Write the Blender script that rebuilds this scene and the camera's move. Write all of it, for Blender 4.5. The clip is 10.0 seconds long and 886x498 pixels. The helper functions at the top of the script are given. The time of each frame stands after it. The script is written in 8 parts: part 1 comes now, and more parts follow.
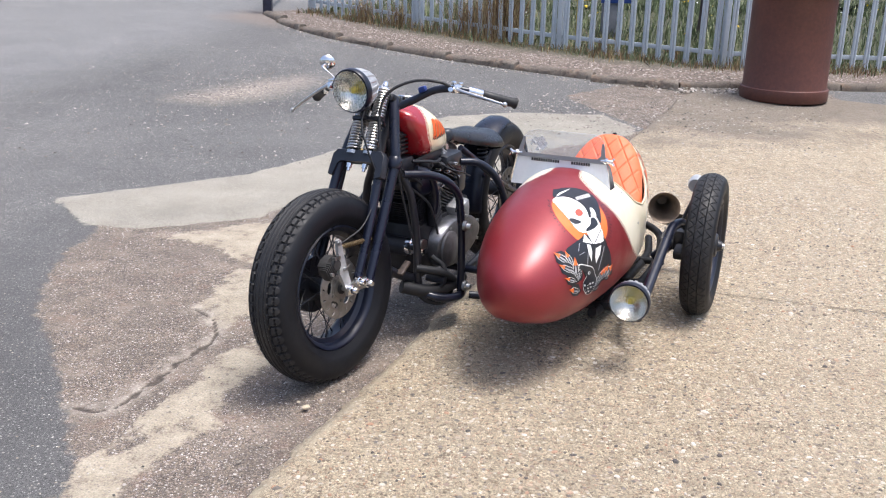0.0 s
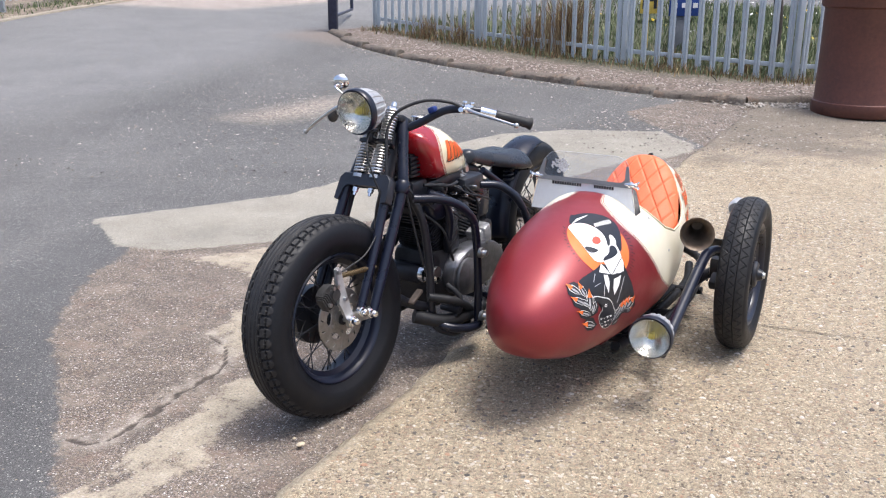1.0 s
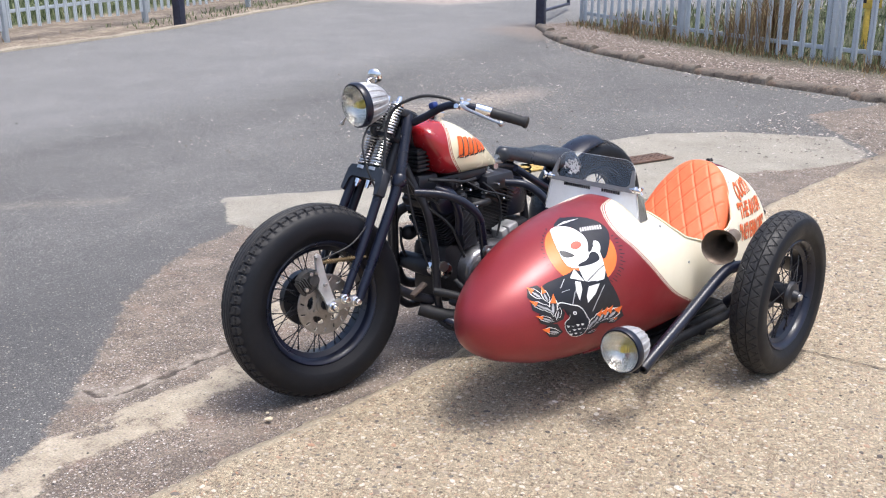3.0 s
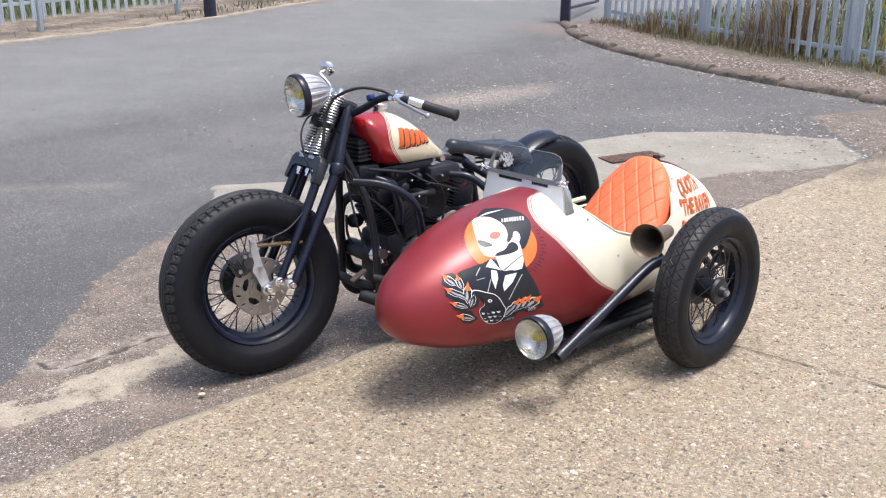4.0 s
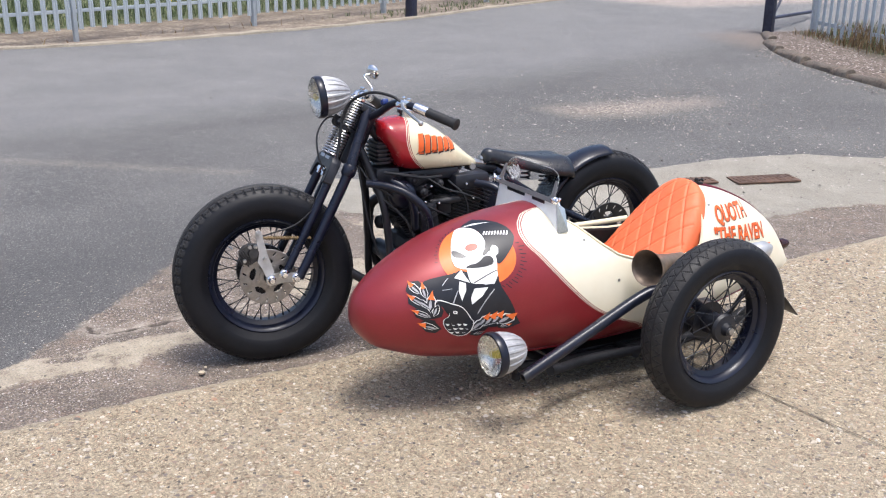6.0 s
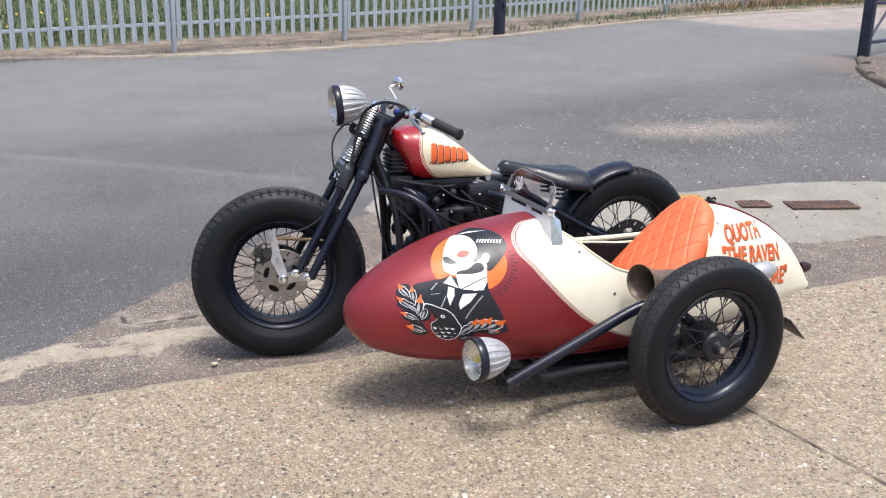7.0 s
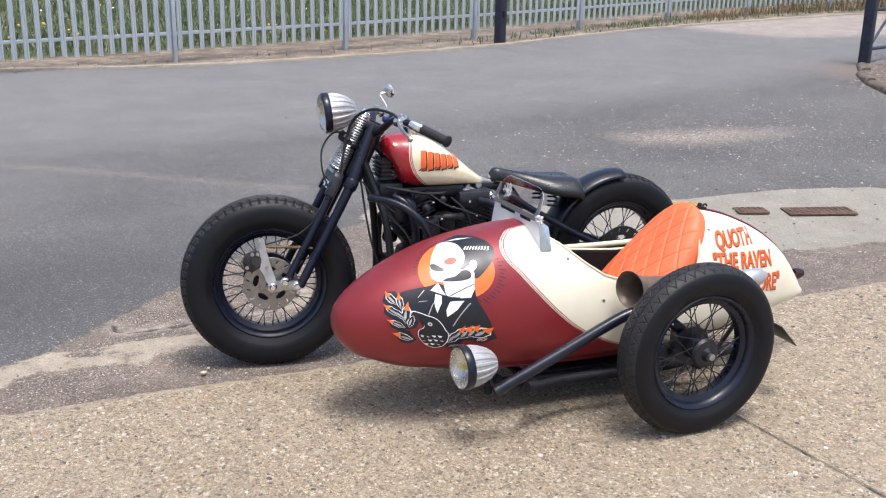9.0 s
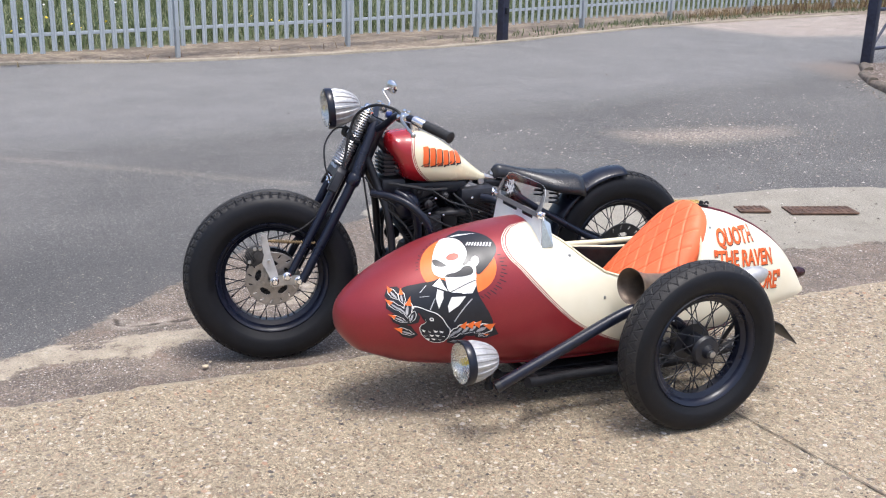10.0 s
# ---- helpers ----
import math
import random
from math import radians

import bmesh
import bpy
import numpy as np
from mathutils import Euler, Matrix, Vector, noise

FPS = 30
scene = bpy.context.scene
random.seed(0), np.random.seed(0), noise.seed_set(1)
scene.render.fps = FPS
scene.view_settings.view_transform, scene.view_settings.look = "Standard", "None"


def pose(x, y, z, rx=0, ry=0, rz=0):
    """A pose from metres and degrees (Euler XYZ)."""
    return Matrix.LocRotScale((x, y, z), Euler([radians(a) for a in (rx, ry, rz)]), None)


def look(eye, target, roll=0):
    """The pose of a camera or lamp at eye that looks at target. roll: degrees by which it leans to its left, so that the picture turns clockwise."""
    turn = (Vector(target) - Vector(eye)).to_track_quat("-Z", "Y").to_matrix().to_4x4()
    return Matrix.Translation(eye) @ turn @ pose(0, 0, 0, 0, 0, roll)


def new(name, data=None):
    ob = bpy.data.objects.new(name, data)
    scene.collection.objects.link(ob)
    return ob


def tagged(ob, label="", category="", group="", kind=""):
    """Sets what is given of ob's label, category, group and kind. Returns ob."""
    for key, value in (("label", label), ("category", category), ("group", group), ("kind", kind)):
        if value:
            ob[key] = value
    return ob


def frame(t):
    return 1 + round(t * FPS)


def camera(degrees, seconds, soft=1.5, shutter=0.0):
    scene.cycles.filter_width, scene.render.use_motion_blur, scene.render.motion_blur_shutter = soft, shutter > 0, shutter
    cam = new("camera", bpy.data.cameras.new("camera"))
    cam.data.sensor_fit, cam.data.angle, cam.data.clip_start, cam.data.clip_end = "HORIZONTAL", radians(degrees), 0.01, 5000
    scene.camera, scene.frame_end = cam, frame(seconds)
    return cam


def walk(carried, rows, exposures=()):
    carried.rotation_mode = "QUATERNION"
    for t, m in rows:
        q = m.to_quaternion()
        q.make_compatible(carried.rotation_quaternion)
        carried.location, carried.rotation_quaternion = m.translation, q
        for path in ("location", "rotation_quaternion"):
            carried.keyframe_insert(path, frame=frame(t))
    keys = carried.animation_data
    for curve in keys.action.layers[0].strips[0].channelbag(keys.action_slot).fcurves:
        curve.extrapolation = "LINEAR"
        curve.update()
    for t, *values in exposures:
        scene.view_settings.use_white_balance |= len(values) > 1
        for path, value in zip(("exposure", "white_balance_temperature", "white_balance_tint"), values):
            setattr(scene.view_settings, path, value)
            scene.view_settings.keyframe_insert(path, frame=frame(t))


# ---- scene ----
cam = camera(50.8, 10.0, soft=1.15)
PATH = [
    (0, (-0.014, 0.088, 1.45), (-0.004, 1.991, 0.836), 1.4),
    (0.5, (0.109, 0.172, 1.441), (0.039, 2.081, 0.848), 0.6),
    (1, (0.226, 0.282, 1.444), (0.064, 2.188, 0.858), 0.2),
    (1.5, (0.457, 0.317, 1.434), (0.144, 2.201, 0.84), -1.3),
    (2, (0.726, 0.309, 1.459), (0.284, 2.162, 0.847), -0.0),
    (2.2, (0.818, 0.337, 1.445), (0.321, 2.178, 0.841), -0.7),
    (3.3, (1.228, 0.477, 1.454), (0.511, 2.243, 0.847), 0.1),
    (3.5, (1.33, 0.468, 1.459), (0.612, 2.229, 0.842), 0.7),
    (4, (1.509, 0.515, 1.451), (0.739, 2.26, 0.848), 0.0),
    (4.5, (1.632, 0.685, 1.45), (0.741, 2.373, 0.849), 0.5),
    (5, (1.774, 0.799, 1.449), (0.788, 2.435, 0.857), 0.2),
    (5.5, (2.029, 0.869, 1.461), (0.909, 2.408, 0.846), 0.7),
    (5.7, (2.118, 0.881, 1.477), (0.972, 2.402, 0.867), 0.8),
    (6.8, (2.432, 1.114, 1.471), (1.117, 2.506, 0.894), 1.0),
    (7, (2.528, 1.104, 1.468), (1.179, 2.468, 0.9), 1.3),
    (7.5, (2.57, 1.15, 1.47), (1.217, 2.52, 0.929), 1.0),
    (8, (2.562, 1.179, 1.468), (1.175, 2.523, 0.95), 0.7),
    (8.5, (2.566, 1.167, 1.464), (1.194, 2.519, 0.927), 1.2),
    (9, (2.56, 1.156, 1.46), (1.2, 2.515, 0.91), 1.0),
    (9.5, (2.563, 1.144, 1.462), (1.205, 2.506, 0.911), 1.4),
    (10, (2.565, 1.145, 1.458), (1.205, 2.502, 0.902), 1.4),
]
walk(cam, [(t, look(eye, target, roll)) for t, eye, target, roll in PATH],
     exposures=[(0, 0.92, 6200, 10), (1, 0.87, 6200, 10), (2, 0.91, 6200, 10), (3.5, 0.88, 6200, 10), (4.5, 0.82, 6200, 10), (5.5, 0.77, 6200, 10), (7, 0.71, 6200, 10), (8, 0.68, 6200, 10), (9, 0.7, 6200, 10), (10, 0.74, 6200, 10)])

# ---- world, sun, exposure ----
SUN_AZ, SUN_EL = radians(345), radians(76)   # azimuth counter-clockwise from +x
world = bpy.data.worlds.new("overcast_sky")
scene.world = world
world.use_nodes = True
wn = world.node_tree.nodes
sky = wn.new("ShaderNodeTexSky")
sky.sky_type = "NISHITA"
sky.sun_disc = False
sky.sun_elevation, sky.sun_rotation = SUN_EL, radians(90) - SUN_AZ
sky.air_density, sky.dust_density, sky.ozone_density = 0.9, 5.0, 1.0
world.node_tree.links.new(sky.outputs[0], wn["Background"].inputs[0])
wn["Background"].inputs[1].default_value = 0.15
sun_data = bpy.data.lights.new("sun", "SUN")
sun_data.energy, sun_data.angle, sun_data.color = 1.75, radians(20), (1.0, 0.97, 0.93)
sun = new("sun", sun_data)
sun.rotation_euler = Vector((math.cos(SUN_EL) * math.cos(SUN_AZ), math.cos(SUN_EL) * math.sin(SUN_AZ), math.sin(SUN_EL))).to_track_quat("Z", "Y").to_euler()


# ---- materials ----
class Nodes:
    """A small shorthand for node materials."""

    def __init__(self, name, rough=0.6, metal=0.0):
        self.m = bpy.data.materials.new(name)
        self.m.use_nodes = True
        self.t = self.m.node_tree
        self.b = self.t.nodes["Principled BSDF"]
        self.b.inputs["Roughness"].default_value = rough
        self.b.inputs["Metallic"].default_value = metal
        self.co = self.t.nodes.new("ShaderNodeTexCoord").outputs["Object"]

    def put(self, socket, value):
        if isinstance(value, bpy.types.NodeSocket):
            self.t.links.new(value, socket)
        elif isinstance(value, tuple) and len(value) == 3 and socket.type == "RGBA":
            socket.default_value = (*value, 1)
        elif socket.type == "RGBA" and isinstance(value, float):
            socket.default_value = (value, value, value, 1)
        else:
            socket.default_value = value

    def noise(self, scale, detail=4.0, rough=0.6, co=None, colour=False):
        n = self.t.nodes.new("ShaderNodeTexNoise")
        n.inputs["Scale"].default_value, n.inputs["Detail"].default_value, n.inputs["Roughness"].default_value = scale, detail, rough
        self.t.links.new(co or self.co, n.inputs["Vector"])
        return n.outputs["Color" if colour else "Fac"]

    def voronoi(self, scale, feature="F1", out="Distance", co=None, rand=1.0):
        n = self.t.nodes.new("ShaderNodeTexVoronoi")
        n.feature = feature
        n.inputs["Scale"].default_value = scale
        n.inputs["Randomness"].default_value = rand
        self.t.links.new(co or self.co, n.inputs["Vector"])
        return n.outputs[out]

    def ramp(self, fac, *stops):
        n = self.t.nodes.new("ShaderNodeValToRGB")
        el = n.color_ramp.elements
        while len(el) < len(stops):
            el.new(0.5)
        for e, (p, c) in zip(el, stops):
            e.position = p
            e.color = (*c, 1) if isinstance(c, tuple) else (c, c, c, 1)
        self.put(n.inputs[0], fac)
        return n.outputs[0]

    def math(self, op, a, b=0.0, clamp=False):
        n = self.t.nodes.new("ShaderNodeMath")
        n.operation, n.use_clamp = op, clamp
        self.put(n.inputs[0], a)
        self.put(n.inputs[1], b)
        return n.outputs[0]

    def mix(self, fac, a, b, kind="MIX"):
        n = self.t.nodes.new("ShaderNodeMix")
        n.data_type, n.blend_type = "RGBA", kind
        self.put(n.inputs[0], fac)
        self.put(n.inputs[6], a)
        self.put(n.inputs[7], b)
        return n.outputs[2]

    def attr(self, name):
        n = self.t.nodes.new("ShaderNodeAttribute")
        n.attribute_name = name
        return n.outputs["Fac"]

    def sep(self, co=None):
        n = self.t.nodes.new("ShaderNodeSeparateXYZ")
        self.t.links.new(co or self.co, n.inputs[0])
        return n.outputs

    def rand(self):
        return self.t.nodes.new("ShaderNodeObjectInfo").outputs["Random"]

    def island(self):
        return self.t.nodes.new("ShaderNodeNewGeometry").outputs["Random Per Island"]

    def bump(self, height, strength=0.3, dist=0.01):
        n = self.t.nodes.new("ShaderNodeBump")
        n.inputs["Strength"].default_value, n.inputs["Distance"].default_value = strength, dist
        self.put(n.inputs["Height"], height)
        self.t.links.new(n.outputs[0], self.b.inputs["Normal"])

    def col(self, value):
        self.put(self.b.inputs["Base Color"], value)
        return self

    def set(self, name, value):
        self.put(self.b.inputs[name], value)
        return self


def plain(name, colour, rough=0.5, metal=0.0, vary=0.15, scale=30.0, coat=0.0, bump=0.0):
    """A paint, rubber or metal with soft wear: colour and roughness vary at two scales."""
    n = Nodes(name, rough, metal)
    f = n.mix(0.5, n.noise(scale), n.noise(scale * 0.12, 3))
    dark = tuple(c * (1 - vary) for c in colour)
    light = tuple(min(1, c * (1 + vary) + 0.01 * vary) for c in colour)
    n.col(n.ramp(f, (0.35, dark), (0.65, light)))
    n.set("Roughness", n.ramp(n.noise(scale * 0.4, 5), (0.3, max(0.02, rough * 0.8)), (0.7, min(1, rough * 1.25))))
    if coat:
        n.set("Coat Weight", coat).set("Coat Roughness", 0.08)
    if bump:
        n.bump(n.noise(scale * 4), bump, 0.003)
    return n.m


BLACK = plain("black_enamel", (0.005, 0.007, 0.017), 0.3, vary=0.3, scale=25, coat=0.12)
SATIN = plain("satin_black_metal", (0.008, 0.009, 0.014), 0.42, vary=0.35, scale=40)
BLACK.node_tree.nodes["Principled BSDF"].inputs["Specular IOR Level"].default_value = 0.35
DUSTY = plain("dusty_black_paint", (0.008, 0.0085, 0.011), 0.6, vary=0.5, scale=60, bump=0.1)
DUSTY.node_tree.nodes["Principled BSDF"].inputs["Specular IOR Level"].default_value = 0.25
CHROME = plain("chrome", (0.75, 0.75, 0.76), 0.12, 1.0, vary=0.1, scale=60)
STEEL = plain("brushed_steel", (0.5, 0.5, 0.5), 0.35, 1.0, vary=0.2, scale=70)
ALLOY = plain("cast_alloy", (0.42, 0.42, 0.425), 0.5, 0.55, vary=0.2, scale=60, bump=0.1)
ALLOY_DULL = plain("dull_cast_alloy", (0.012, 0.012, 0.015), 0.5, 0.1, vary=0.3, scale=50, bump=0.15)
ALLOY_MID = plain("weathered_alloy", (0.2, 0.2, 0.215), 0.38, 0.85, vary=0.35, scale=35, bump=0.12)
ROCKER_GREY = plain("grey_rocker_alloy", (0.27, 0.265, 0.27), 0.5, 0.45, vary=0.25, scale=50, bump=0.15)
BRASS = plain("brass_spring", (0.2, 0.145, 0.08), 0.45, 0.8)
BRACKET_SILVER = plain("worn_silver_bracket", (0.46, 0.46, 0.46), 0.4, 0.5, vary=0.12, scale=60)
LINING = plain("black_lining", (0.01, 0.01, 0.011), 0.85)
LEATHER = plain("black_leather", (0.012, 0.0135, 0.018), 0.3, vary=0.3, scale=60, bump=0.25)
GRIP = plain("grip_rubber", (0.012, 0.012, 0.013), 0.6, vary=0.3)
CABLE = plain("black_cable", (0.008, 0.0085, 0.011), 0.6)
CREAM = plain("cream_paint", (0.74, 0.67, 0.47), 0.35, vary=0.03, scale=8, coat=0.4)
RED = plain("dark_red_paint", (0.21, 0.008, 0.012), 0.3, vary=0.15, scale=12, coat=0.4)
BLUE = plain("blue_plastic", (0.01, 0.03, 0.16), 0.4)
PAINT_BLACK = plain("black_signwriting", (0.01, 0.011, 0.016), 0.35, vary=0.3, scale=40)
PAINT_GREY = plain("grey_signwriting", (0.4, 0.4, 0.41), 0.4, vary=0.35, scale=90)
PAINT_WHITE = plain("white_signwriting", (0.8, 0.79, 0.76), 0.4, vary=0.03)
PAINT_ORANGE = plain("orange_signwriting", (0.8, 0.16, 0.025), 0.4, vary=0.12, scale=25)
PAINT_RED = plain("red_signwriting", (0.75, 0.07, 0.04), 0.4, vary=0.1)
PAINT_LETTER = plain("letter_orange", (0.72, 0.12, 0.02), 0.4, vary=0.12)
NUMBER_PLATE = plain("black_plate", (0.012, 0.012, 0.014), 0.4)


def tyre_material():
    n = Nodes("tyre_rubber", 0.55)
    dust = n.noise(9, 5)
    n.col(n.ramp(n.mix(0.6, dust, n.noise(70)), (0.35, (0.0022, 0.0028, 0.005)), (0.7, (0.006, 0.0066, 0.0095))))
    n.set("Roughness", n.ramp(dust, (0.3, 0.42), (0.7, 0.65)))
    n.set("Specular IOR Level", 0.3)
    # the running face is scuffed grey and dusty; the grooves stay black
    scuff = n.math("MULTIPLY", n.attr("tread"), n.ramp(n.noise(30, 5, 0.7), (0.3, 0.55), (0.65, 1.0)))
    n.col(n.mix(scuff, n.b.inputs["Base Color"].links[0].from_socket, n.ramp(n.noise(80, 4), (0.3, (0.018, 0.0175, 0.018)), (0.7, (0.034, 0.032, 0.031)))))
    n.bump(n.noise(220), 0.12, 0.002)
    return n.m


TYRE = tyre_material()


def body_material():
    """Candy red nose and cream cockpit, parted by a curved line with fine piping."""
    n = Nodes("sidecar_paint", 0.35)
    x, y, z = n.sep()
    # where the cream begins, as a function of height
    curve = n.t.nodes.new("ShaderNodeFloatCurve")
    pts = [(0.0, 0.25), (0.19, 0.34), (0.276, 0.505), (0.333, 0.607), (0.40, 0.685), (0.47, 0.752), (0.53, 0.803), (0.585, 0.845), (0.611, 0.843), (0.637, 0.811), (0.647, 0.779), (0.653, 0.735), (0.66, 0.68), (0.7, 0.6), (1.0, 0.6)]
    cp = curve.mapping.curves[0].points
    cp[0].location, cp[1].location = pts[0], pts[-1]
    for p in pts[1:-1]:
        cp.new(*p)
    curve.mapping.update()
    n.put(curve.inputs["Value"], z)
    d = n.math("SUBTRACT", curve.outputs[0], x)            # above 0: cream
    cream = n.ramp(n.noise(6, 3), (0.3, (0.77, 0.71, 0.54)), (0.7, (0.83, 0.78, 0.63)))
    red = n.ramp(n.mix(0.5, n.noise(5, 3), n.noise(300, 2)), (0.3, (0.2, 0.011, 0.016)), (0.7, (0.27, 0.017, 0.023)))
    side = n.math("GREATER_THAN", d, 0.0)
    colour = n.mix(side, red, cream)
    for lo, hi, c in ((-0.007, -0.004, (0.8, 0.74, 0.6)), (0.004, 0.0085, (0.22, 0.01, 0.015))):
        band = n.math("MULTIPLY", n.math("GREATER_THAN", d, lo), n.math("LESS_THAN", d, hi))
        colour = n.mix(band, colour, c)
    # red piping along the ridge of the tail
    ridge = n.math("LESS_THAN", n.math("ABSOLUTE", n.math("SUBTRACT", y, AXIS)), 0.012)
    tail = n.math("MULTIPLY", ridge, n.math("LESS_THAN", x, -0.02))
    colour = n.mix(tail, colour, (0.22, 0.01, 0.02))
    dirt = n.ramp(n.noise(14, 6, 0.7), (0.56, 0.0), (0.75, 0.25))
    n.col(n.mix(n.math("MULTIPLY", dirt, 0.2), colour, (0.2, 0.15, 0.1)))
    n.set("Roughness", n.mix(side, n.ramp(n.noise(30), (0.3, 0.44), (0.7, 0.54)), n.ramp(n.noise(20), (0.3, 0.3), (0.7, 0.42))))
    n.set("Metallic", n.mix(side, 0.35, 0.0))
    n.set("Coat Weight", n.mix(side, 0.5, 0.3)).set("Coat Roughness", 0.28)
    return n.m


AXIS = 0.555      # the sidecar's middle line
BODY = body_material()


def tank_material():
    n = Nodes("tank_paint", 0.25)
    x, y, z = n.sep()
    curve = n.t.nodes.new("ShaderNodeFloatCurve")
    pts = [(0.0, 0.8), (0.66, 0.86), (0.69, 0.895), (0.73, 0.938), (0.78, 0.962), (0.82, 0.966), (0.86, 0.958), (0.9, 0.942), (1.0, 0.92)]
    cp = curve.mapping.curves[0].points
    cp[0].location, cp[1].location = pts[0], pts[-1]
    for p in pts[1:-1]:
        cp.new(*p)
    curve.mapping.update()
    n.put(curve.inputs["Value"], z)
    d = n.math("SUBTRACT", curve.outputs[0], x)
    side = n.math("GREATER_THAN", d, 0.0)
    colour = n.mix(side, n.ramp(n.noise(8, 3), (0.3, (0.26, 0.008, 0.013)), (0.7, (0.34, 0.012, 0.017))), n.ramp(n.noise(7, 3), (0.3, (0.72, 0.645, 0.44)), (0.7, (0.78, 0.715, 0.52))))
    for lo, hi, c in ((-0.006, -0.0035, (0.8, 0.74, 0.6)), (0.003, 0.006, (0.22, 0.01, 0.015))):
        band = n.math("MULTIPLY", n.math("GREATER_THAN", d, lo), n.math("LESS_THAN", d, hi))
        colour = n.mix(band, colour, c)
    n.col(colour)
    n.set("Roughness", n.ramp(n.noise(25), (0.3, 0.18), (0.7, 0.3)))
    n.set("Coat Weight", 0.5)
    return n.m


TANK = tank_material()


def seat_material():
    """Orange vinyl with diamond stitching, pressed in along the seams."""
    n = Nodes("orange_vinyl", 0.55)
    n.col(n.ramp(n.mix(0.5, n.noise(30), n.noise(5, 3)), (0.3, (0.73, 0.135, 0.042)), (0.7, (0.86, 0.19, 0.072))))
    n.bump(n.noise(260, 3), 0.2, 0.002)
    return n.m


VINYL = seat_material()


def lamp_glass():
    """Pressed glass with upright ribs."""
    n = Nodes("lamp_glass", 0.03)
    n.col((0.95, 0.96, 0.94)).set("Transmission Weight", 1.0).set("IOR", 1.3)
    n.bump(n.math("SINE", n.math("MULTIPLY", n.sep()[1], 900.0)), 0.25, 0.002)
    return n.m


GLASS = lamp_glass()
SPRING = plain("worn_spring_chrome", (0.6, 0.59, 0.59), 0.3, 1.0, vary=0.3, scale=90)
REFLECTOR = plain("satin_reflector", (0.68, 0.67, 0.62), 0.24, 0.9, vary=0.1, scale=40)
BULB = plain("dull_yellow_bulb", (0.6, 0.48, 0.1), 0.4)


def perspex():
    """Thin clear sheet: light goes straight through, a little is mirrored."""
    n = Nodes("perspex")
    nt = n.t
    thin, gloss, mixer = (nt.nodes.new(k) for k in ("ShaderNodeBsdfTransparent", "ShaderNodeBsdfGlossy", "ShaderNodeMixShader"))
    thin.inputs[0].default_value = (0.965, 0.97, 0.975, 1)
    gloss.inputs["Roughness"].default_value = 0.08
    mixer.inputs[0].default_value = 0.06
    nt.links.new(thin.outputs[0], mixer.inputs[1])
    nt.links.new(gloss.outputs[0], mixer.inputs[2])
    nt.links.new(mixer.outputs[0], nt.nodes["Material Output"].inputs[0])
    return n.m


PERSPEX = perspex()
ETCH = plain("pale_etching", (0.5, 0.5, 0.51), 0.6, vary=0.2, scale=90)


